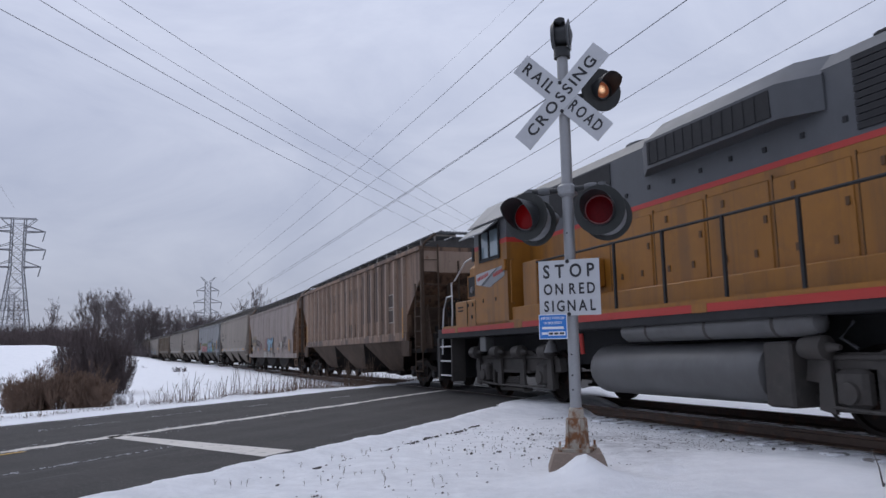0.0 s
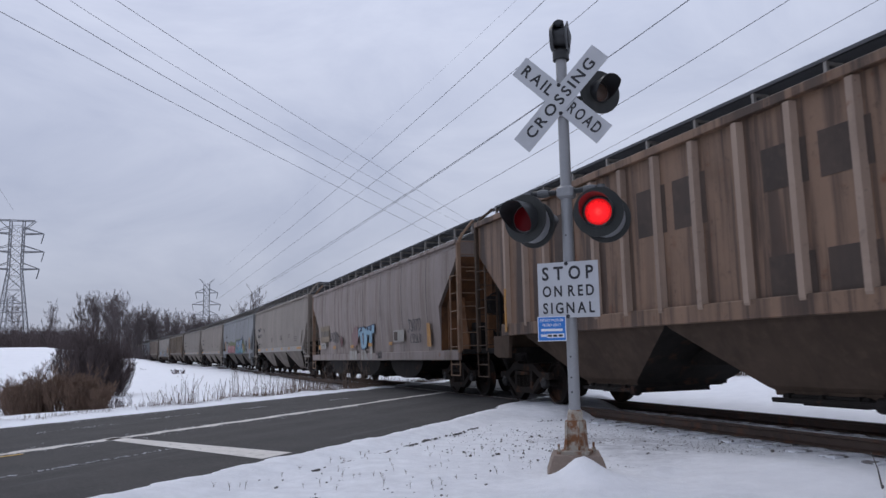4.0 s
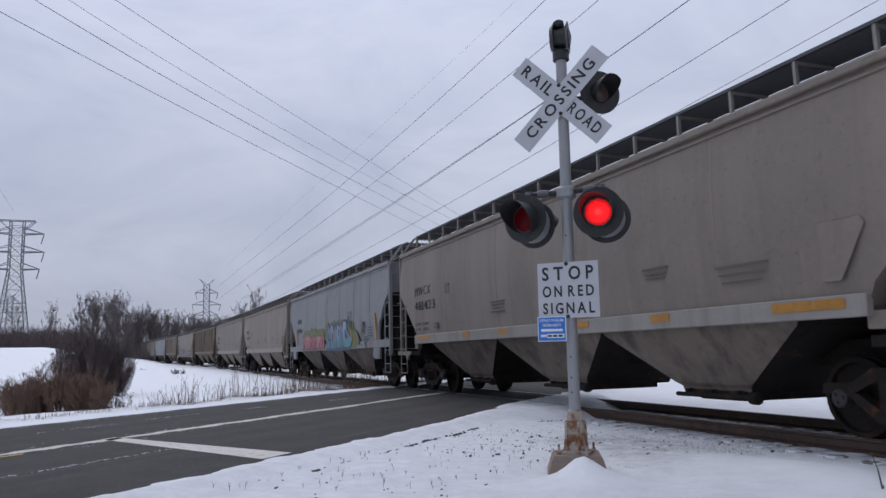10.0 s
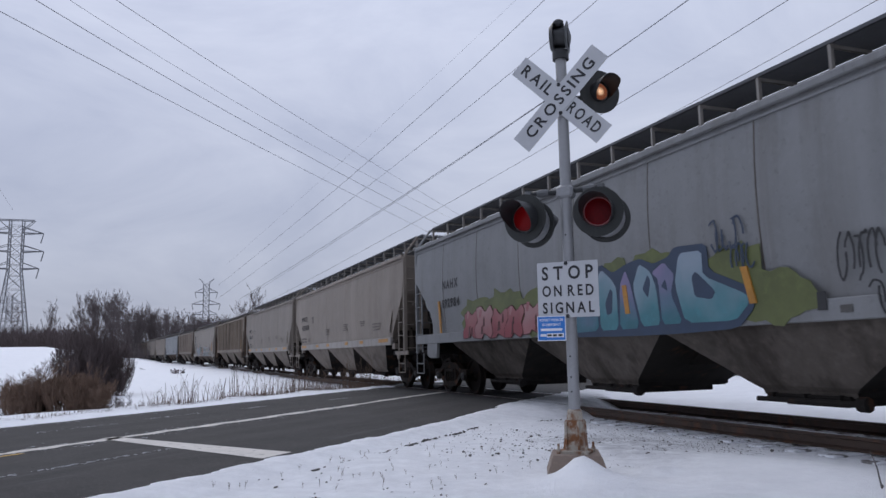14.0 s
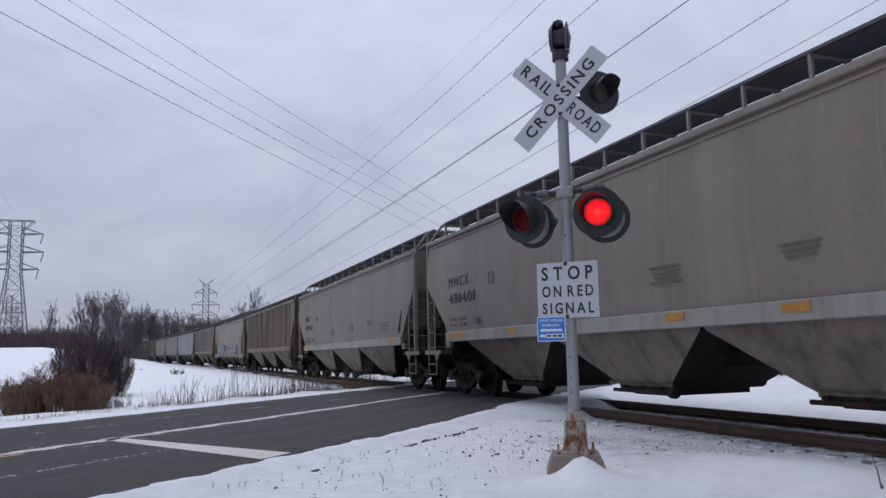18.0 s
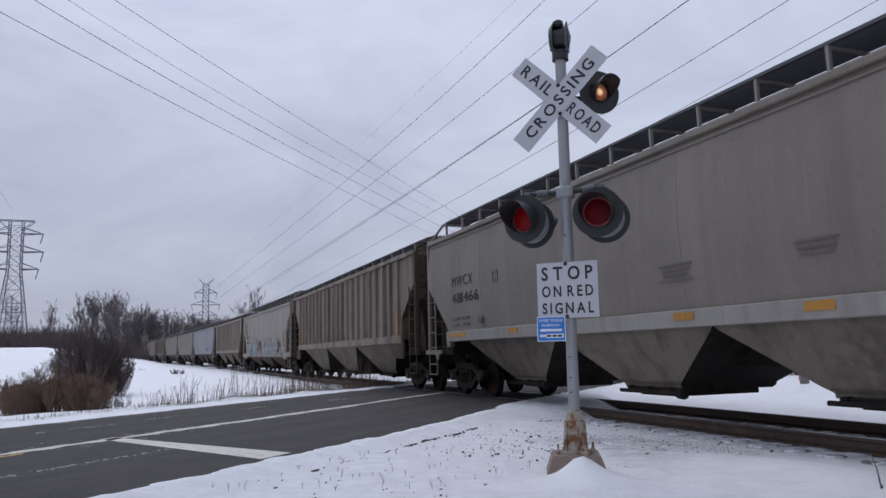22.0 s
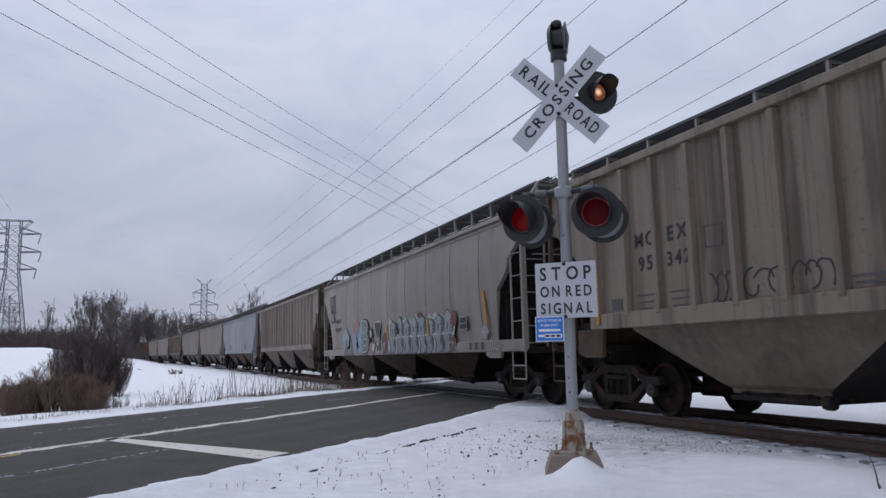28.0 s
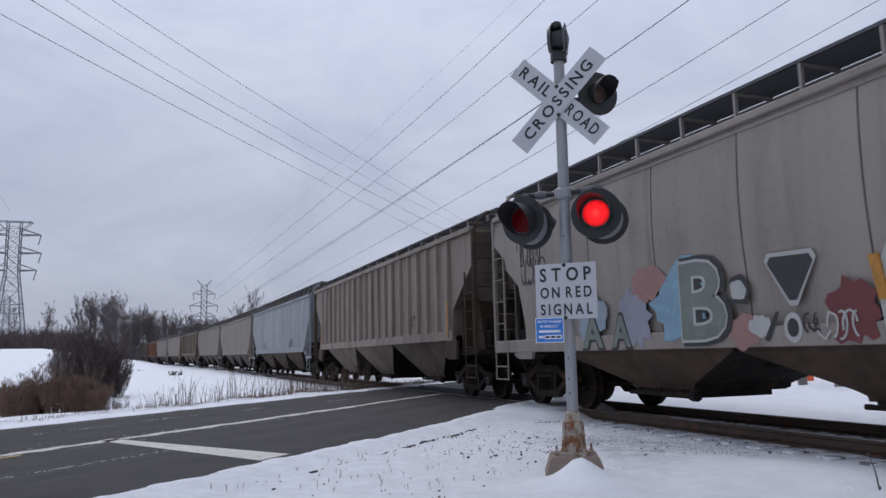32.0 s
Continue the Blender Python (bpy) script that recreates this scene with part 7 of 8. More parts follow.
    # upper lamp behind the crossbuck, turned to the other approach
    m = pose(0.37, 0.10, 3.79) @ pose(0, 0, 0, 0, 0, 44)
    lamp(sig, m, M_AMBER_ON, M_BULB_OFF, 0.225, 0.085, 0.24, False, "side_lamp")
    part("side_lamp_arm", Geo().tube([(0.03, 0.02, 3.74), (0.24, 0.06, 3.74)], 0.026, 8), M_BLACK, sig, "", True)
    # signs
    stop = part("stop_sign", Geo().box(-0.308, 0.308, -0.002, 0.002, -0.275, 0.275), M_SIGN, sig, "white sign with black letters")
    stop.matrix_basis = pose(0.0, -0.075, 1.775)
    for w, z, sz, wd in (("STOP", 0.158, 0.185, 0.52), ("ON RED", -0.018, 0.15, 0.52), ("SIGNAL", -0.185, 0.15, 0.52)):
        lettering("letter", w, sz, M_INK, stop, pose(0.0, -0.0035, z), wd, "", 0.001, 0.022, 0.34 if w == "STOP" else 0.26)
    for z in (0.258, -0.262):
        part("bolt", Geo().turned([(-0.02, 0.004), (-0.015, 0.016), (-0.004, 0.02), (-0.002, 0.02)], 10, "y", (-0.01, 0, z)), M_INK, stop)
    blue = part("emergency_sign", Geo().box(-0.145, 0.145, -0.002, 0.002, -0.122, 0.122), M_WHITE, sig, "blue emergency notice with white border")
    blue.matrix_basis = pose(-0.175, -0.085, 1.395)
    part("sign_face", Geo().box(-0.137, 0.137, -0.0045, -0.002, -0.114, 0.114), M_BLUE, blue)
    for w, z in (("REPORT PROBLEM", 0.082), ("OR EMERGENCY", 0.036)):
        lettering("letter", w, 0.036, M_WHITE, blue, pose(0, -0.006, z), 0.235 if len(w) > 12 else 0.19, "", 0.001)
    for x0, x1, z in ((-0.11, 0.11, -0.012), (-0.115, -0.055, -0.066)):
        part("text_bar", Geo().box(x0, x1, -0.006, -0.004, z - 0.012, z + 0.012), M_WHITE, blue)
    part("number_strip", Geo().box(-0.05, 0.125, -0.006, -0.004, -0.088, -0.048), M_WHITE, blue)
    for k in range(3):
        part("text_bar", Geo().box(-0.043 + 0.055 * k, 0.0 + 0.055 * k, -0.0075, -0.006, -0.078, -0.058), M_INK, blue)
    return sig


crossing_signal()


# ======== plants ========
def twig_tree(seed, height, trunk_r, spread, levels, twig_r, kids=(4, 6), up=0.75, low=0.12, at=(0, 0), lean=None, more=9):
    """Trunk and bare ascending branches as two bodies of tapering sticks."""
    r = random.Random(seed)
    trunk, crown = Geo(), Geo()

    def grow(p, d, length, rad, level):
        pts, q = [p], p.copy()
        dd = d.copy()
        n = 4 if level < 2 else 2
        for _ in range(n):
            dd = (dd + Vector((r.uniform(-1, 1), r.uniform(-1, 1), r.uniform(-0.2, 1.0))) * 0.12).normalized()
            q = q + dd * (length / n)
            pts.append(q.copy())
        tip = max(twig_r * 0.4, rad * 0.28)
        radii = [rad + (tip - rad) * i / n for i in range(n + 1)]
        (trunk if level == 0 else crown).tube(pts, radii, 6 if level == 0 else (4 if level == 1 else 3), False)
        if level >= levels:
            return
        for k in range(r.randint(*kids) + (more if level == 0 else 0)):
            u = r.uniform(low if level == 0 else 0.15, 1.0)
            i = min(n - 1, int(u * n))
            b = pts[i].lerp(pts[i + 1], u * n - i)
            a = r.uniform(0, 6.283)
            side = Vector((math.cos(a), math.sin(a), 0.0))
            nd = (dd * up + side * spread * r.uniform(0.6, 1.3) + Vector((0, 0, 0.30))).normalized()
            grow(b, nd, length * r.uniform(0.36, 0.60) * (1.15 - 0.5 * u), max(twig_r, radii[i] * 0.45), level + 1)
    grow(Vector((*at, -0.2)), Vector((*(lean or (r.uniform(-0.06, 0.06), 0)), 1)).normalized(), height * 0.82, trunk_r, 0)
    return trunk, crown


def make_tree(seed, label, **k):
    t, c = twig_tree(seed, **k)
    tree = empty("bare_tree")
    tagged(tree, label, "tree", "bare trees of the wood")
    part("trunk", t, M_BARK, tree, "", True)
    part("crown", c, M_TWIG, tree, "bare twigs")
    return tree


def ground_at(x, y):
    """Height of the ground away from the road, as the sheet has it."""
    far, q = math.hypot(x, y), -x / max(y, 1.0)
    return -0.15 + 2.2 * step(far, 38, 85) * step(q, 0.43, 0.49)


KINDS = [make_tree(100 + i, "leafless grey-brown tree at the edge of the wood", height=h, trunk_r=0.14, spread=sp, levels=4, twig_r=0.016) for i, (h, sp) in enumerate(((16.0, 0.42), (17.0, 0.5), (15.0, 0.38), (16.5, 0.46), (14.0, 0.55)))]
spots = []
rt = random.Random(7)


def skyline(az):
    """How tall the wood stands, by direction: highest at its near corner, falling away along the track."""
    return 0.62 + 0.42 * step(az, -0.475, -0.455) - 0.17 * step(az, -0.415, -0.385) - 0.20 * step(az, -0.38, -0.31)


for k in range(48):
    az, d = rt.uniform(-0.405, -0.262), rt.uniform(175, 235)
    spots.append((d * math.tan(az), d, d / 190 * rt.uniform(0.60, 0.76) * (1.0 - 0.12 * step(az, -0.36, -0.30))))
for k in range(88):
    az, d = -0.462 + 0.205 * rt.random() ** 0.75, rt.uniform(150, 225)
    spots.append((d * math.tan(az), d, d / 190 * skyline(az) * rt.uniform(0.80, 1.04)))
for az, sc in ((-0.515, 0.78), (-0.488, 0.86), (-0.482, 0.62), (-0.262, 0.98), (-0.248, 1.06), (-0.236, 1.02), (-0.226, 0.90)):
    spots.append((190 * math.tan(az), 190, sc))
for k in range(26):
    d = rt.uniform(120, 170)
    spots.append((d * math.tan(rt.uniform(-0.60, -0.46)), d, rt.uniform(0.2, 0.32)))
first = list(KINDS)
for k, (x, y, sc) in enumerate(spots):
    src = KINDS[k % 5]
    m = pose(x, y, ground_at(x, y) - 0.2, 0, 0, rt.uniform(0, 360))
    if first and src in first:
        first.remove(src)
        ob = src
        ob.matrix_basis = m
    else:
        ob = copy_thing(src, m)
    ob.scale = (sc, sc, sc)

# hazy line of undergrowth along the foot of the wood
def thicket(name, label, area, n, h, r, mat, seed, category="bushes"):
    """Many upright forked sticks over an area given by a function of a random source."""
    q = random.Random(seed)
    g = Geo()
    for _ in range(n):
        x, y, z, hh = area(q)
        hh *= h * q.uniform(0.55, 1.1)
        dx, dy = q.uniform(-0.35, 0.35) * hh, q.uniform(-0.35, 0.35) * hh
        mid = Vector((x + dx * 0.4, y + dy * 0.4, z + hh * 0.55))
        g.tube([(x, y, z - 0.05), mid, (x + dx, y + dy, z + hh)], [r, r * 0.8, r * 0.35], 3, False)
        for _ in range(3):
            e = mid + Vector((q.uniform(-0.35, 0.35) * hh, q.uniform(-0.35, 0.35) * hh, q.uniform(0.15, 0.5) * hh))
            g.tube([mid.lerp(Vector((x, y, z)), q.uniform(0, 0.5)), e], [r * 0.7, r * 0.3], 3, False)
    ob = new(name, g.mesh(name, mat))
    return tagged(ob, label, category, kind="stuff")


def wood_edge(q):
    az, d = q.uniform(-0.62, -0.16), q.uniform(150, 215)
    x = d * math.tan(az)
    return x, d, ground_at(x, d) - 0.3, 1.0


def rise_edge(q):
    az, d = q.uniform(-0.64, -0.445), q.uniform(88, 120)
    x = d * math.tan(az)
    return x, d, ground_at(x, d) - 0.2, 1.0


thicket("hedge_brush", "brown leafless brush along the top of the snowy rise", rise_edge, 2600, 3.1, 0.03, M_THICKET, 4)
thicket("undergrowth", "dense brown leafless undergrowth along the edge of the wood", wood_edge, 4200, 4.2, 0.05, M_TWIG, 3)


def bush(seed, label, stems, radius, height, mat, twig_r, kids, spread=0.5):
    """A leafless shrub of many forking stems that lean outwards from a shared root."""
    q = random.Random(seed)
    stem_g, twig_g = Geo(), Geo()
    for k in range(stems):
        a, t = q.uniform(0, 6.283), q.random() ** 0.5
        t1, c1 = twig_tree(seed * 50 + k, height * q.uniform(0.7, 1.08) * (1 - 0.3 * t * t), twig_r * 2.4, spread, 3, twig_r, kids, 0.6, 0.08,
                           (math.cos(a) * radius * 0.6 * t, math.sin(a) * radius * 0.6 * t), (math.cos(a) * t * 0.45, math.sin(a) * t * 0.45), 6)
        stem_g.add(t1.v, t1.f)
        twig_g.add(c1.v, c1.f)
    ob = empty("shrub")
    tagged(ob, label, "shrub", "roadside shrubs")
    part("stem_fan", stem_g, mat, ob)
    part("twig_mass", twig_g, mat, ob)
    return ob


def plant(src, places):
    """The shrub at its first place and copies of it at the others: (x, y, z, size, turn)."""
    for k, (x, y, z, size, turn) in enumerate(places):
        m = pose(x, y, z, 0, 0, turn)
        ob = copy_thing(src, m) if k else src
        ob.matrix_basis = m
        ob.scale = (size, size, size)


plant(bush(1, "dense leafless brown shrub beside the snowy road", 30, 0.75, 1.42, M_SHRUB, 0.0045, (4, 5), 0.55),
      ((-9.5, 18.2, -0.25, 1.0, 0), (-8.8, 18.5, -0.25, 0.95, 80), (-10.2, 18.5, -0.25, 0.86, 160), (-10.0, 17.9, -0.25, 0.8, 250), (-8.5, 18.1, -0.25, 0.72, 300), (-9.6, 18.9, -0.25, 1.02, 200)))
plant(bush(2, "pale grey-brown leafless shrub beside the snowy road", 9, 0.5, 1.0, M_TWIG, 0.004, (3, 4)),
      ((-8.45, 18.4, -0.25, 0.78, 0), (-8.05, 18.9, -0.25, 0.62, 120), (-11.1, 18.5, -0.3, 1.15, 40), (-11.6, 19.2, -0.3, 1.25, 150)))
plant(bush(3, "tall dark leafless thicket shrub at the edge of the field", 20, 0.48, 3.05, M_THICKET, 0.0062, (4, 5), 0.42),
      ((-13.3, 28.0, -0.4, 0.98, 0), (-12.95, 27.7, -0.4, 0.88, 70), (-13.9, 28.6, -0.4, 0.82, 140), (-12.75, 28.6, -0.4, 0.84, 200), (-13.2, 28.8, -0.4, 1.0, 260), (-12.5, 28.3, -0.4, 0.72, 310), (-13.6, 28.4, -0.4, 0.94, 20), (-12.0, 28.0, -0.4, 0.45, 90)))
plant(bush(4, "thin bare sapling clump standing in the snow", 4, 0.5, 2.6, M_THICKET, 0.007, (2, 3), 0.5), ((-14.5, 28.3, -0.4, 0.8, 0), (-15.2, 29.4, -0.4, 0.72, 90), (-14.9, 27.6, -0.4, 0.6, 200)))
plant(bush(5, "small round leafless bush in the snow", 9, 0.35, 1.0, M_THICKET, 0.012, (2, 4), 0.7), ((-18.0, 51.0, -0.4, 0.95, 0), (-23.5, 58.5, -0.4, 0.85, 90)))


def stalks(name, label, clumps, mat, seed, category):
    """Clumps of dry stalks: (x, y, z, how many, spread, height, thickness) each, nearly upright, some bent over."""
    q = random.Random(seed)
    g = Geo()
    for x, y, z, n, spread, h, r in clumps:
        for _ in range(n):
            a, b = q.gauss(0, spread), q.gauss(0, spread)
            hh = h * q.uniform(0.35, 1.1)
            dx, dy = q.gauss(0, 0.09) * hh, q.gauss(0, 0.09) * hh
            top = Vector((x + a + dx * 2, y + b + dy * 2, z + hh))
            g.tube([(x + a, y + b, z - 0.05), (x + a + dx * 0.7, y + b + dy * 0.7, z + hh * 0.55), top], [r, r * 0.8, r * 0.5], 3, False)
            if q.random() < 0.3:
                g.tube([top, top + Vector((q.uniform(-0.25, 0.25) * hh, q.uniform(-0.1, 0.1) * hh, -q.uniform(0.05, 0.3) * hh))], [r * 0.7, r * 0.4], 3, False)
    return tagged(new(name, g.mesh(name, mat)), label, category, kind="stuff")


qw = random.Random(31)
tall, tufts, rim = [], [], []
for k in range(34):
    a, b = qw.uniform(14.0, 22.8), -0.95 - abs(qw.gauss(0, 0.55))
    p = on_road(a, ROAD_FAR + b)
    tall.append((p.x, p.y, -0.22, qw.randint(7, 17), qw.uniform(0.1, 0.24), qw.uniform(0.55, 1.0) * (1.15 if 21 < a < 22.4 else 0.9), 0.0068))
for k in range(110):
    p = on_road(qw.uniform(12.5, 25.5), ROAD_FAR - qw.uniform(0.7, 2.4))
    tufts.append((p.x, p.y, -0.2, qw.randint(3, 9), 0.12, qw.uniform(0.15, 0.5), 0.005))
for k in range(760):
    p = on_road(qw.uniform(3.0, 31.0), ROAD_FAR - 0.6 - abs(qw.gauss(0, 0.35)))
    rim.append((p.x, p.y, -0.13, qw.randint(3, 8), 0.09, qw.uniform(0.06, 0.18), 0.005))
stalks("dead_weeds", "tall dry weed stalks standing in the roadside snow", tall, M_GRASS, 5, "weeds")
stalks("weed_tufts", "short dry weeds in the roadside snow", tufts, M_GRASS, 6, "weeds")
stalks("grass_rim", "dry grass tufts poking through the ploughed roadside snow", rim, M_GRASS, 7, "grass")


def near_tufts(q):
    a, b = q.uniform(4.8, 8.5), q.uniform(-5.0, -2.6)
    p = on_road(a, b)
    return p.x, p.y, -0.14, 1.0


thicket("snow_stubble", "sparse dry grass blades poking through the snow", near_tufts, 70, 0.075, 0.002, M_GRASS, 8, "grass")


def brush_bank(q):
    u = q.random()
    x = 5.0 + 18 * u
    return x, 24.5 - 0.42 * (x - 8) + q.uniform(-0.4, 3.0), 0.0, 1.0


thicket("brush", "matted brown brush on the bank beyond the track", brush_bank, 1500, 1.35, 0.016, M_GRASS, 9, "brush")
reed = part("dead_stem", Geo().tube([(3.42, 6.06, -0.2), (3.60, 6.45, 0.0), (3.72, 6.75, 0.10)], [0.008, 0.006, 0.003], 6).turned([(-0.012, 0.006), (0.0, 0.011), (0.012, 0.006)], 6, "z", (3.50, 6.22, -0.10)), M_BARK)
tagged(reed, "dry dead weed stem leaning out of the snow", "weed stem")

# loose stones, clods and salt
def scatter(name, label, spots, mat, seed, flat=0.7, category="stones"):
    """Small uneven lumps lying on a surface: (x, y, z, size, stretch along the road)."""
    q = random.Random(seed)
    g = Geo()
    for x, y, z, r, long in spots:
        turn = radians(25.4) if long > 1 else q.uniform(0, 6.28)
        ca, sa = math.sin(turn), math.cos(turn)
        rings = []
        for w, zz in ((1.0, -0.5), (1.1, flat * 0.7), (0.5, flat * 1.2)):
            ring = []
            for a in (0, 1.05, 2.1, 3.14, 4.2, 5.2):
                u, v = r * w * math.cos(a) * q.uniform(0.7, 1.3) * long, r * w * math.sin(a) * q.uniform(0.7, 1.3)
                ring.append((x + u * ca - v * sa, y + u * sa + v * ca, z + r * zz))
            rings.append(ring)
        g.loft(rings, True, True)
    return tagged(new(name, g.mesh(name, mat)), label, category, kind="stuff")


rs = random.Random(12)
stones = []
for k in range(3200):
    x, y = rs.gauss(2.45, 0.95), rs.gauss(8.9, 1.4)
    x -= 0.35 * (y - 9.2)
    lat, s_, rz_ = track_near(x, y)
    if lat < 0.95 or x * RN.x + y * RN.y < ROAD_NEAR + 0.5 or math.hypot(x - MAST[0], y - MAST[1]) < 0.4 or y < 7.3 or ((x - 4.1) / 1.6) ** 2 + ((y - 7.1) / 1.45) ** 2 < 1:
        continue
    stones.append((x, y, -0.135 if lat > 2.3 else -0.15, rs.uniform(0.002, 0.0055) * (3.2 if rs.random() < 0.025 else 1), rs.choice((1, 1, 1.001))))
scatter("stones", "dark loose stones scattered on trodden snow", stones, M_STONE, 13)
# a line of scraped soil along the plough's mark, and crumbs over the near snow
clods = []
MARK = ((6.5, -4.58), (7.0, -4.58), (7.9, -4.55), (9.2, -4.64), (9.9, -4.55), (11.0, -4.63), (11.7, -4.15), (12.4, -3.70))
for (a0, b0), (a1, b1) in zip(MARK, MARK[1:]):
    n = int(40 * (a1 - a0))
    for k in range(n):
        u = rs.random()
        if rs.random() < 0.45 + 0.4 * math.sin(9 * (a0 + u * (a1 - a0))):
            p = on_road(a0 + u * (a1 - a0), b0 + u * (b1 - b0) + rs.gauss(0, 0.018))
            clods.append((p.x, p.y, -0.135, rs.uniform(0.006, 0.014), rs.uniform(1.5, 4.0)))
for k in range(150):
    p = on_road(rs.uniform(5.0, 12.5), rs.uniform(-5.1, -2.6))
    clods.append((p.x, p.y, -0.132, rs.uniform(0.004, 0.009), rs.uniform(1.0, 3.0)))
for k in range(26):
    p = on_road(rs.gauss(8.5, 0.5), rs.gauss(-3.25, 0.3))
    clods.append((p.x, p.y, -0.13, rs.uniform(0.006, 0.014), rs.uniform(1.0, 2.0)))
scatter("soil_crumbs", "dark soil crumbs and scrapes on the snow", clods, M_STONE, 14, 0.9, "soil")
salt = []
for a0, a1, b, wob, n in ((3.0, 7.2, -7.26, 0.03, 190), (8.0, 9.6, -10.95, 0.05, 45), (10.4, 11.7, -11.05, 0.05, 40), (12.9, 13.6, -10.9, 0.05, 40), (15.6, 16.4, -10.55, 0.06, 60), (3.0, 14.0, -8.95, 0.16, 700), (0.0, 24.0, -12.25, 0.12, 900)):
    for k in range(n):
        p = on_road(rs.uniform(a0, a1), b + rs.gauss(0, wob))
        salt.append((p.x, p.y, road_height(p.x, p.y) + 0.001, rs.uniform(0.004, 0.012), rs.uniform(1.0, 3.0)))
scatter("salt_crumbs", "white road salt and snow crumbs on asphalt", salt, M_SALT, 15, 0.25, "road salt")


# ======== things beyond the track ========
def marker():
    ob = empty("orange_marker", pose(9.75, 20.4, 0.02))
    tagged(ob, "faded orange plastic marker barrel in the snow", "marker")
    part("barrel", Geo().turned([(0.0, 0.02), (0.0, 0.25), (0.04, 0.25), (0.06, 0.215), (0.55, 0.185), (0.60, 0.17), (0.60, 0.02)], 20, "z"), M_ORANGE, ob, "", True)
    part("handle", Geo().tube([(-0.08, 0, 0.58), (-0.08, 0, 0.66), (0.08, 0, 0.66), (0.08, 0, 0.58)], 0.015, 6), M_ORANGE, ob)


marker()


def service_post(x, y, w, h, box):
    ob = empty("service_post", pose(x, y, -0.15))
    tagged(ob, "weathered grey post with metal conduit and meter box" if box else "weathered grey timber post in the snow", "post")
    part("post", Geo().box(-w, w, -w, w, 0, h, 0.02), M_POST, ob)
    if box:
        part("conduit", Geo().tube([(-w - 0.08, -0.05, 0), (-w - 0.10, -0.05, h * 0.6)], 0.035, 8), M_GALV, ob, "grey conduit", True)
        part("meter_box", Geo().box(-w - 0.17, -w - 0.01, -0.14, 0.05, h * 0.42, h * 0.62, 0.01), M_GALV, ob, "grey meter box")


service_post(9.55, 18.1, 0.13, 1.9, True)
service_post(9.1, 19.2, 0.09, 1.8, False)


# ======== power line ========
def pylon(name, m, h, arms, w0, w1, label, crown=True):
    """A lattice tower: four tapering legs, bracing, cross arms and insulator strings."""
    ob = empty(name, m)
    tagged(ob, label, "pylon", "transmission towers")
    waist = h * 0.62

    def half(z):
        return w0 + (w1 - w0) * min(1, z / waist)
    for sx in (-1, 1):
        for sy in (-1, 1):
            part("leg", Geo().tube([(sx * half(z), sy * half(z), z) for z in (-1.5, waist, h)], 0.12, 4), M_PYLON, ob)
    zs = [0.0]
    while zs[-1] < h - 1.5:
        zs.append(zs[-1] + max(2.0, half(zs[-1]) * 1.7))
    for a, b in zip(zs, zs[1:]):
        b = min(b, h)
        for s in (-1, 1):
            for p, q in ((-1, 1), (1, -1)):
                part("brace", Geo().tube([(p * half(a), s * half(a), a), (q * half(b), s * half(b), b)], 0.055, 3), M_PYLON, ob)
                part("brace", Geo().tube([(s * half(a), p * half(a), a), (s * half(b), q * half(b), b)], 0.055, 3), M_PYLON, ob)
            part("brace", Geo().tube([(-half(b), s * half(b), b), (half(b), s * half(b), b)], 0.055, 3), M_PYLON, ob)
    for z, L in arms:
        for s in (-1, 1):
            for yy in (-half(z), half(z)):
                part("cross_arm", Geo().tube([(s * half(z), yy, z), (s * L, 0, z + 0.15)], 0.12, 4), M_PYLON, ob)
                part("arm_stay", Geo().tube([(s * half(z), yy, z + 1.5), (s * L, 0, z + 0.15)], 0.08, 4), M_PYLON, ob)
        for s in (-1, 1):
            part("insulator", Geo().tube([(s * L, 0, z + 0.1), (s * (L - 0.5), 0, z - 2.1)], 0.12, 6), M_PYLON, ob)
    g = Geo()
    if not crown:
        for yy in (-0.8, 0.8):
            g.tube([(-3.6, yy, h), (3.6, yy, h)], 0.10, 4)
            for s in (-1, 1):
                g.tube([(s * 3.6, yy, h), (s * half(h), yy, h - 2.2)], 0.08, 4)
        part("top_beam", g, M_PYLON, ob)
        return ob
    for s in (-1, 1):
        g.tube([(s * half(h), 0, h), (s * (half(h) + 1.6), 0, h + 1.9)], 0.09, 4)
        g.tube([(s * half(h) * 0.2, 0, h), (s * (half(h) + 1.6), 0, h + 1.9)], 0.07, 4)
    part("earth_wire_horns", g, M_PYLON, ob)
    return ob


def ray_at(px, py, dist):
    """A point at a distance along the line of sight given as offsets from the picture's middle."""
    roll, tilt = radians(-1.177), radians(7.72)
    u, w = px * math.cos(roll) + py * math.sin(roll), -px * math.sin(roll) + py * math.cos(roll)
    d = Vector((u / FOCAL, math.cos(tilt) + w / FOCAL * math.sin(tilt), math.sin(tilt) - w / FOCAL * math.cos(tilt)))
    return Vector(EYE) + d * (dist / d.y)


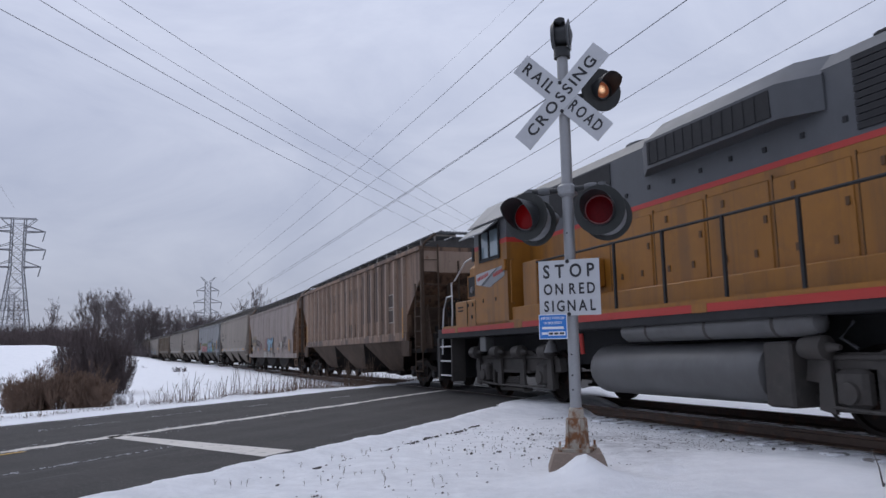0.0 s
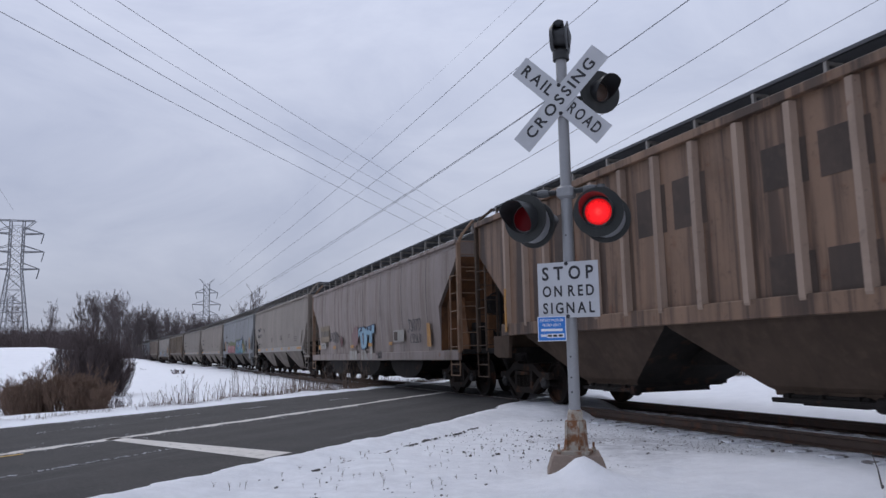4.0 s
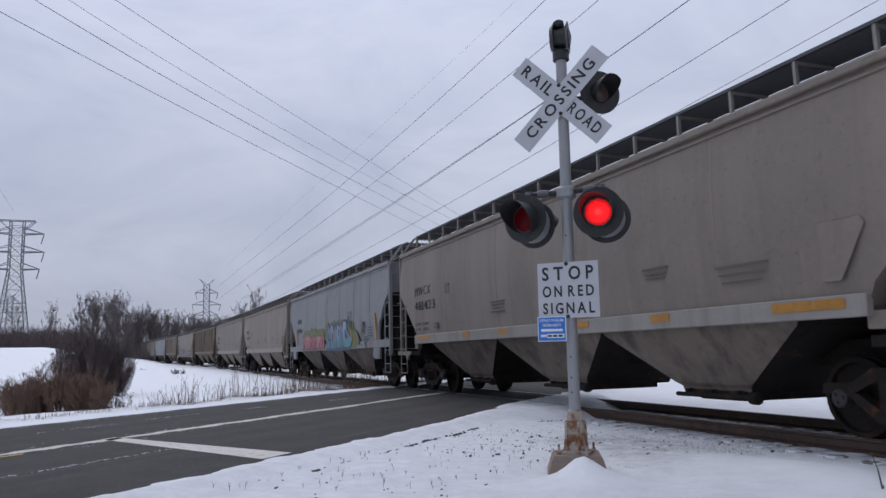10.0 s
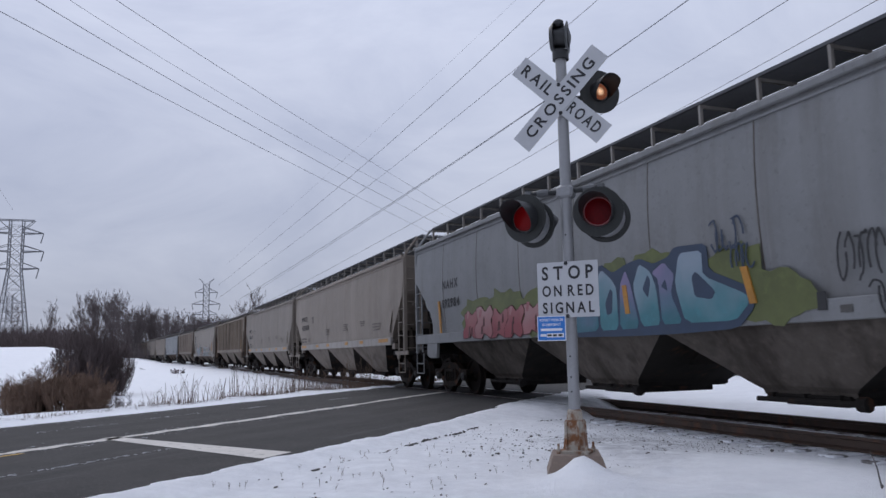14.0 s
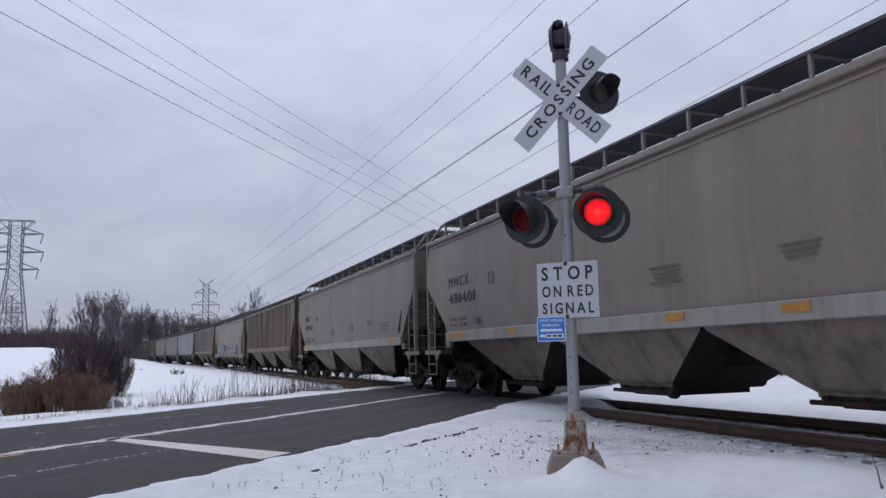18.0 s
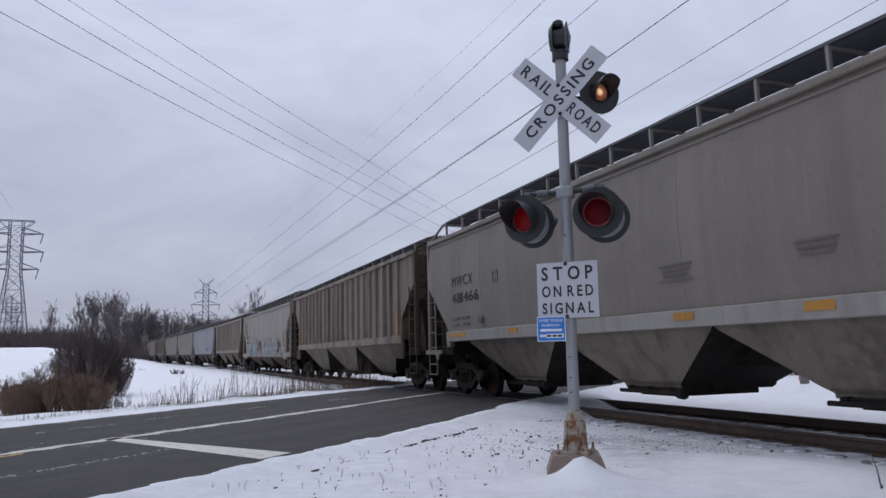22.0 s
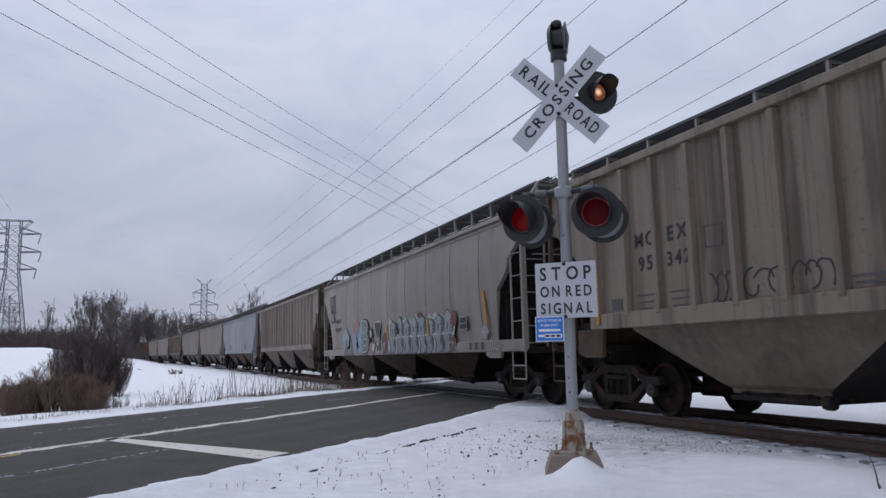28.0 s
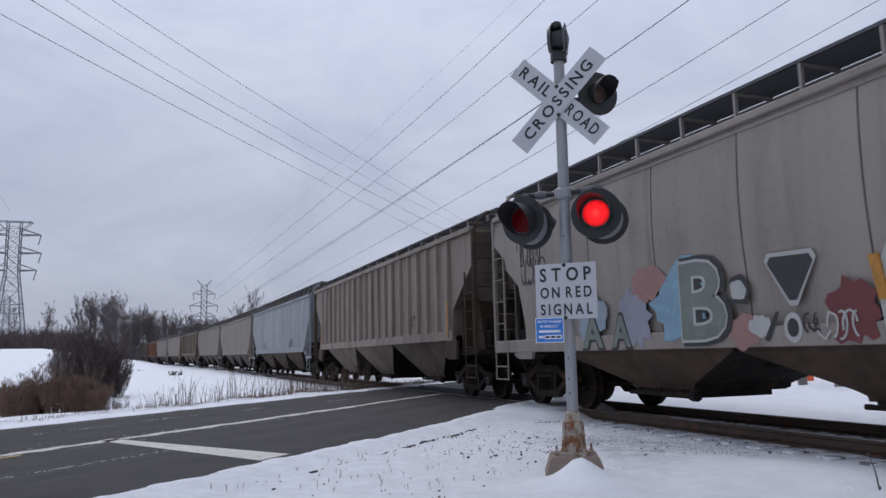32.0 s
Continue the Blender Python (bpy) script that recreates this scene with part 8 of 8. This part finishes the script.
TOWER = "grey steel lattice transmission tower against the overcast sky"
b1 = ray_at(19 - 784, 612 - 441, 165)
pylon("transmission_tower", pose(b1.x, b1.y, ground_at(b1.x, b1.y), 0, 0, 20), 29.8, ((26.8, 5.4), (22.7, 5.6), (18.8, 4.8)), 3.4, 1.3, TOWER, False)
b3 = ray_at(14 - 784, 600 - 441, 330)
pylon("transmission_tower", pose(b3.x, b3.y, 1.5, 0, 0, 20), 27.0, ((24.0, 6.5), (20.0, 7.0), (16.0, 6.0)), 3.0, 1.1, TOWER)
b2 = ray_at(364 - 784, 600 - 441, 270)
pylon("transmission_tower", pose(b2.x, b2.y, -0.2, 0, 0, 20), 26.8, ((23.6, 3.9), (19.3, 4.9), (15.6, 3.9)), 2.2, 1.0, TOWER)


def wire(start, middle, end, near, far, r):
    """A conductor that hangs through three sight lines, its distance growing from near to far."""
    pts = []
    for i in range(29):
        u = i / 28
        l0, l1, l2 = (1 - u) * (1 - 2 * u), 4 * u * (1 - u), u * (2 * u - 1)
        px, py = (l0 * a + l1 * b + l2 * c for a, b, c in zip(start, middle, end))
        pts.append(ray_at(px - 784, py - 441, 1 / ((1 - u) / near + u / far)))
    ob = new("power_line", Geo().tube(pts, r, 5).mesh("power_line", M_WIRE, True))
    return tagged(ob, "dark overhead power line conductor", "power line", "overhead conductors")


# conductors from the far tower over the crossing, and those of the line that crosses it
wire((985, -20), (702, 243), (388, 505), 70, 262, 0.032)
wire((1082, -20), (760, 246), (388, 528), 70, 262, 0.032)
wire((1247, -20), (842, 262), (425, 530), 58, 262, 0.041)
wire((1249, -22), (842, 264), (435, 528), 58, 262, 0.032)
wire((1428, -20), (920, 288), (430, 558), 58, 262, 0.032)
wire((1590, -20), (1165, 215), (720, 452), 58, 220, 0.032)
wire((935, -20), (700, 200), (400, 470), 110, 262, 0.014)
wire((-40, -1), (372, 216), (790, 427), 55, 190, 0.032)
wire((30, -20), (432, 215), (860, 440), 55, 190, 0.032)
wire((92, -20), (468, 210), (880, 428), 60, 190, 0.022)
wire((175, -20), (522, 204), (900, 432), 55, 190, 0.025)
wire((-40, 262), (-8, 322), (24, 372), 100, 163, 0.024)


# ======== movement ========
FLASH_ON = [0.25 + 1.5737 * k for k in range(-1, 21)]


def motions():
    # the train
    times = [2.0 * k for k in range(17)]
    for thing, mid, trucks in TRAIN:
        rows = []
        for t in times:
            s = mid - gone(t)
            a, b = line(s - trucks / 2), line(s + trucks / 2)
            x = (a - b).normalized()
            y = Vector((0, 0, 1)).cross(x).normalized()
            z = x.cross(y)
            m = Matrix((x, y, z)).transposed().to_4x4()
            m.translation = (a + b) / 2
            rows.append((t, m))
        walk(thing, rows)
    # its wheels
    ticks = [4.0 * k / FPS for k in range(241)]
    for w, x, r in WHEELS:
        walk(w, [(t, pose(x, 0, r, 0, math.degrees((gone(t) - gone(0.0)) / r), 0)) for t in ticks])
    # the flasher reflectors turn between their bright and dull faces
    for ob, lit, depth in FLIPS:
        rows, side = [(0.0, 180 if lit else 0)], 180 if lit else 0
        events = []
        for on in FLASH_ON:
            events += [(on, True), (on + 0.80, False)]
        for t, is_on in events:
            if t < 0.1 or t > 31.95:
                continue
            for k in range(4):
                rows.append((t - 0.05 + k / 30, side + 60 * k))
            side += 180
        rows.append((32.0, side))
        walk(ob, [(t, pose(0, depth, 0, 0, 0, a)) for t, a in rows])


motions()
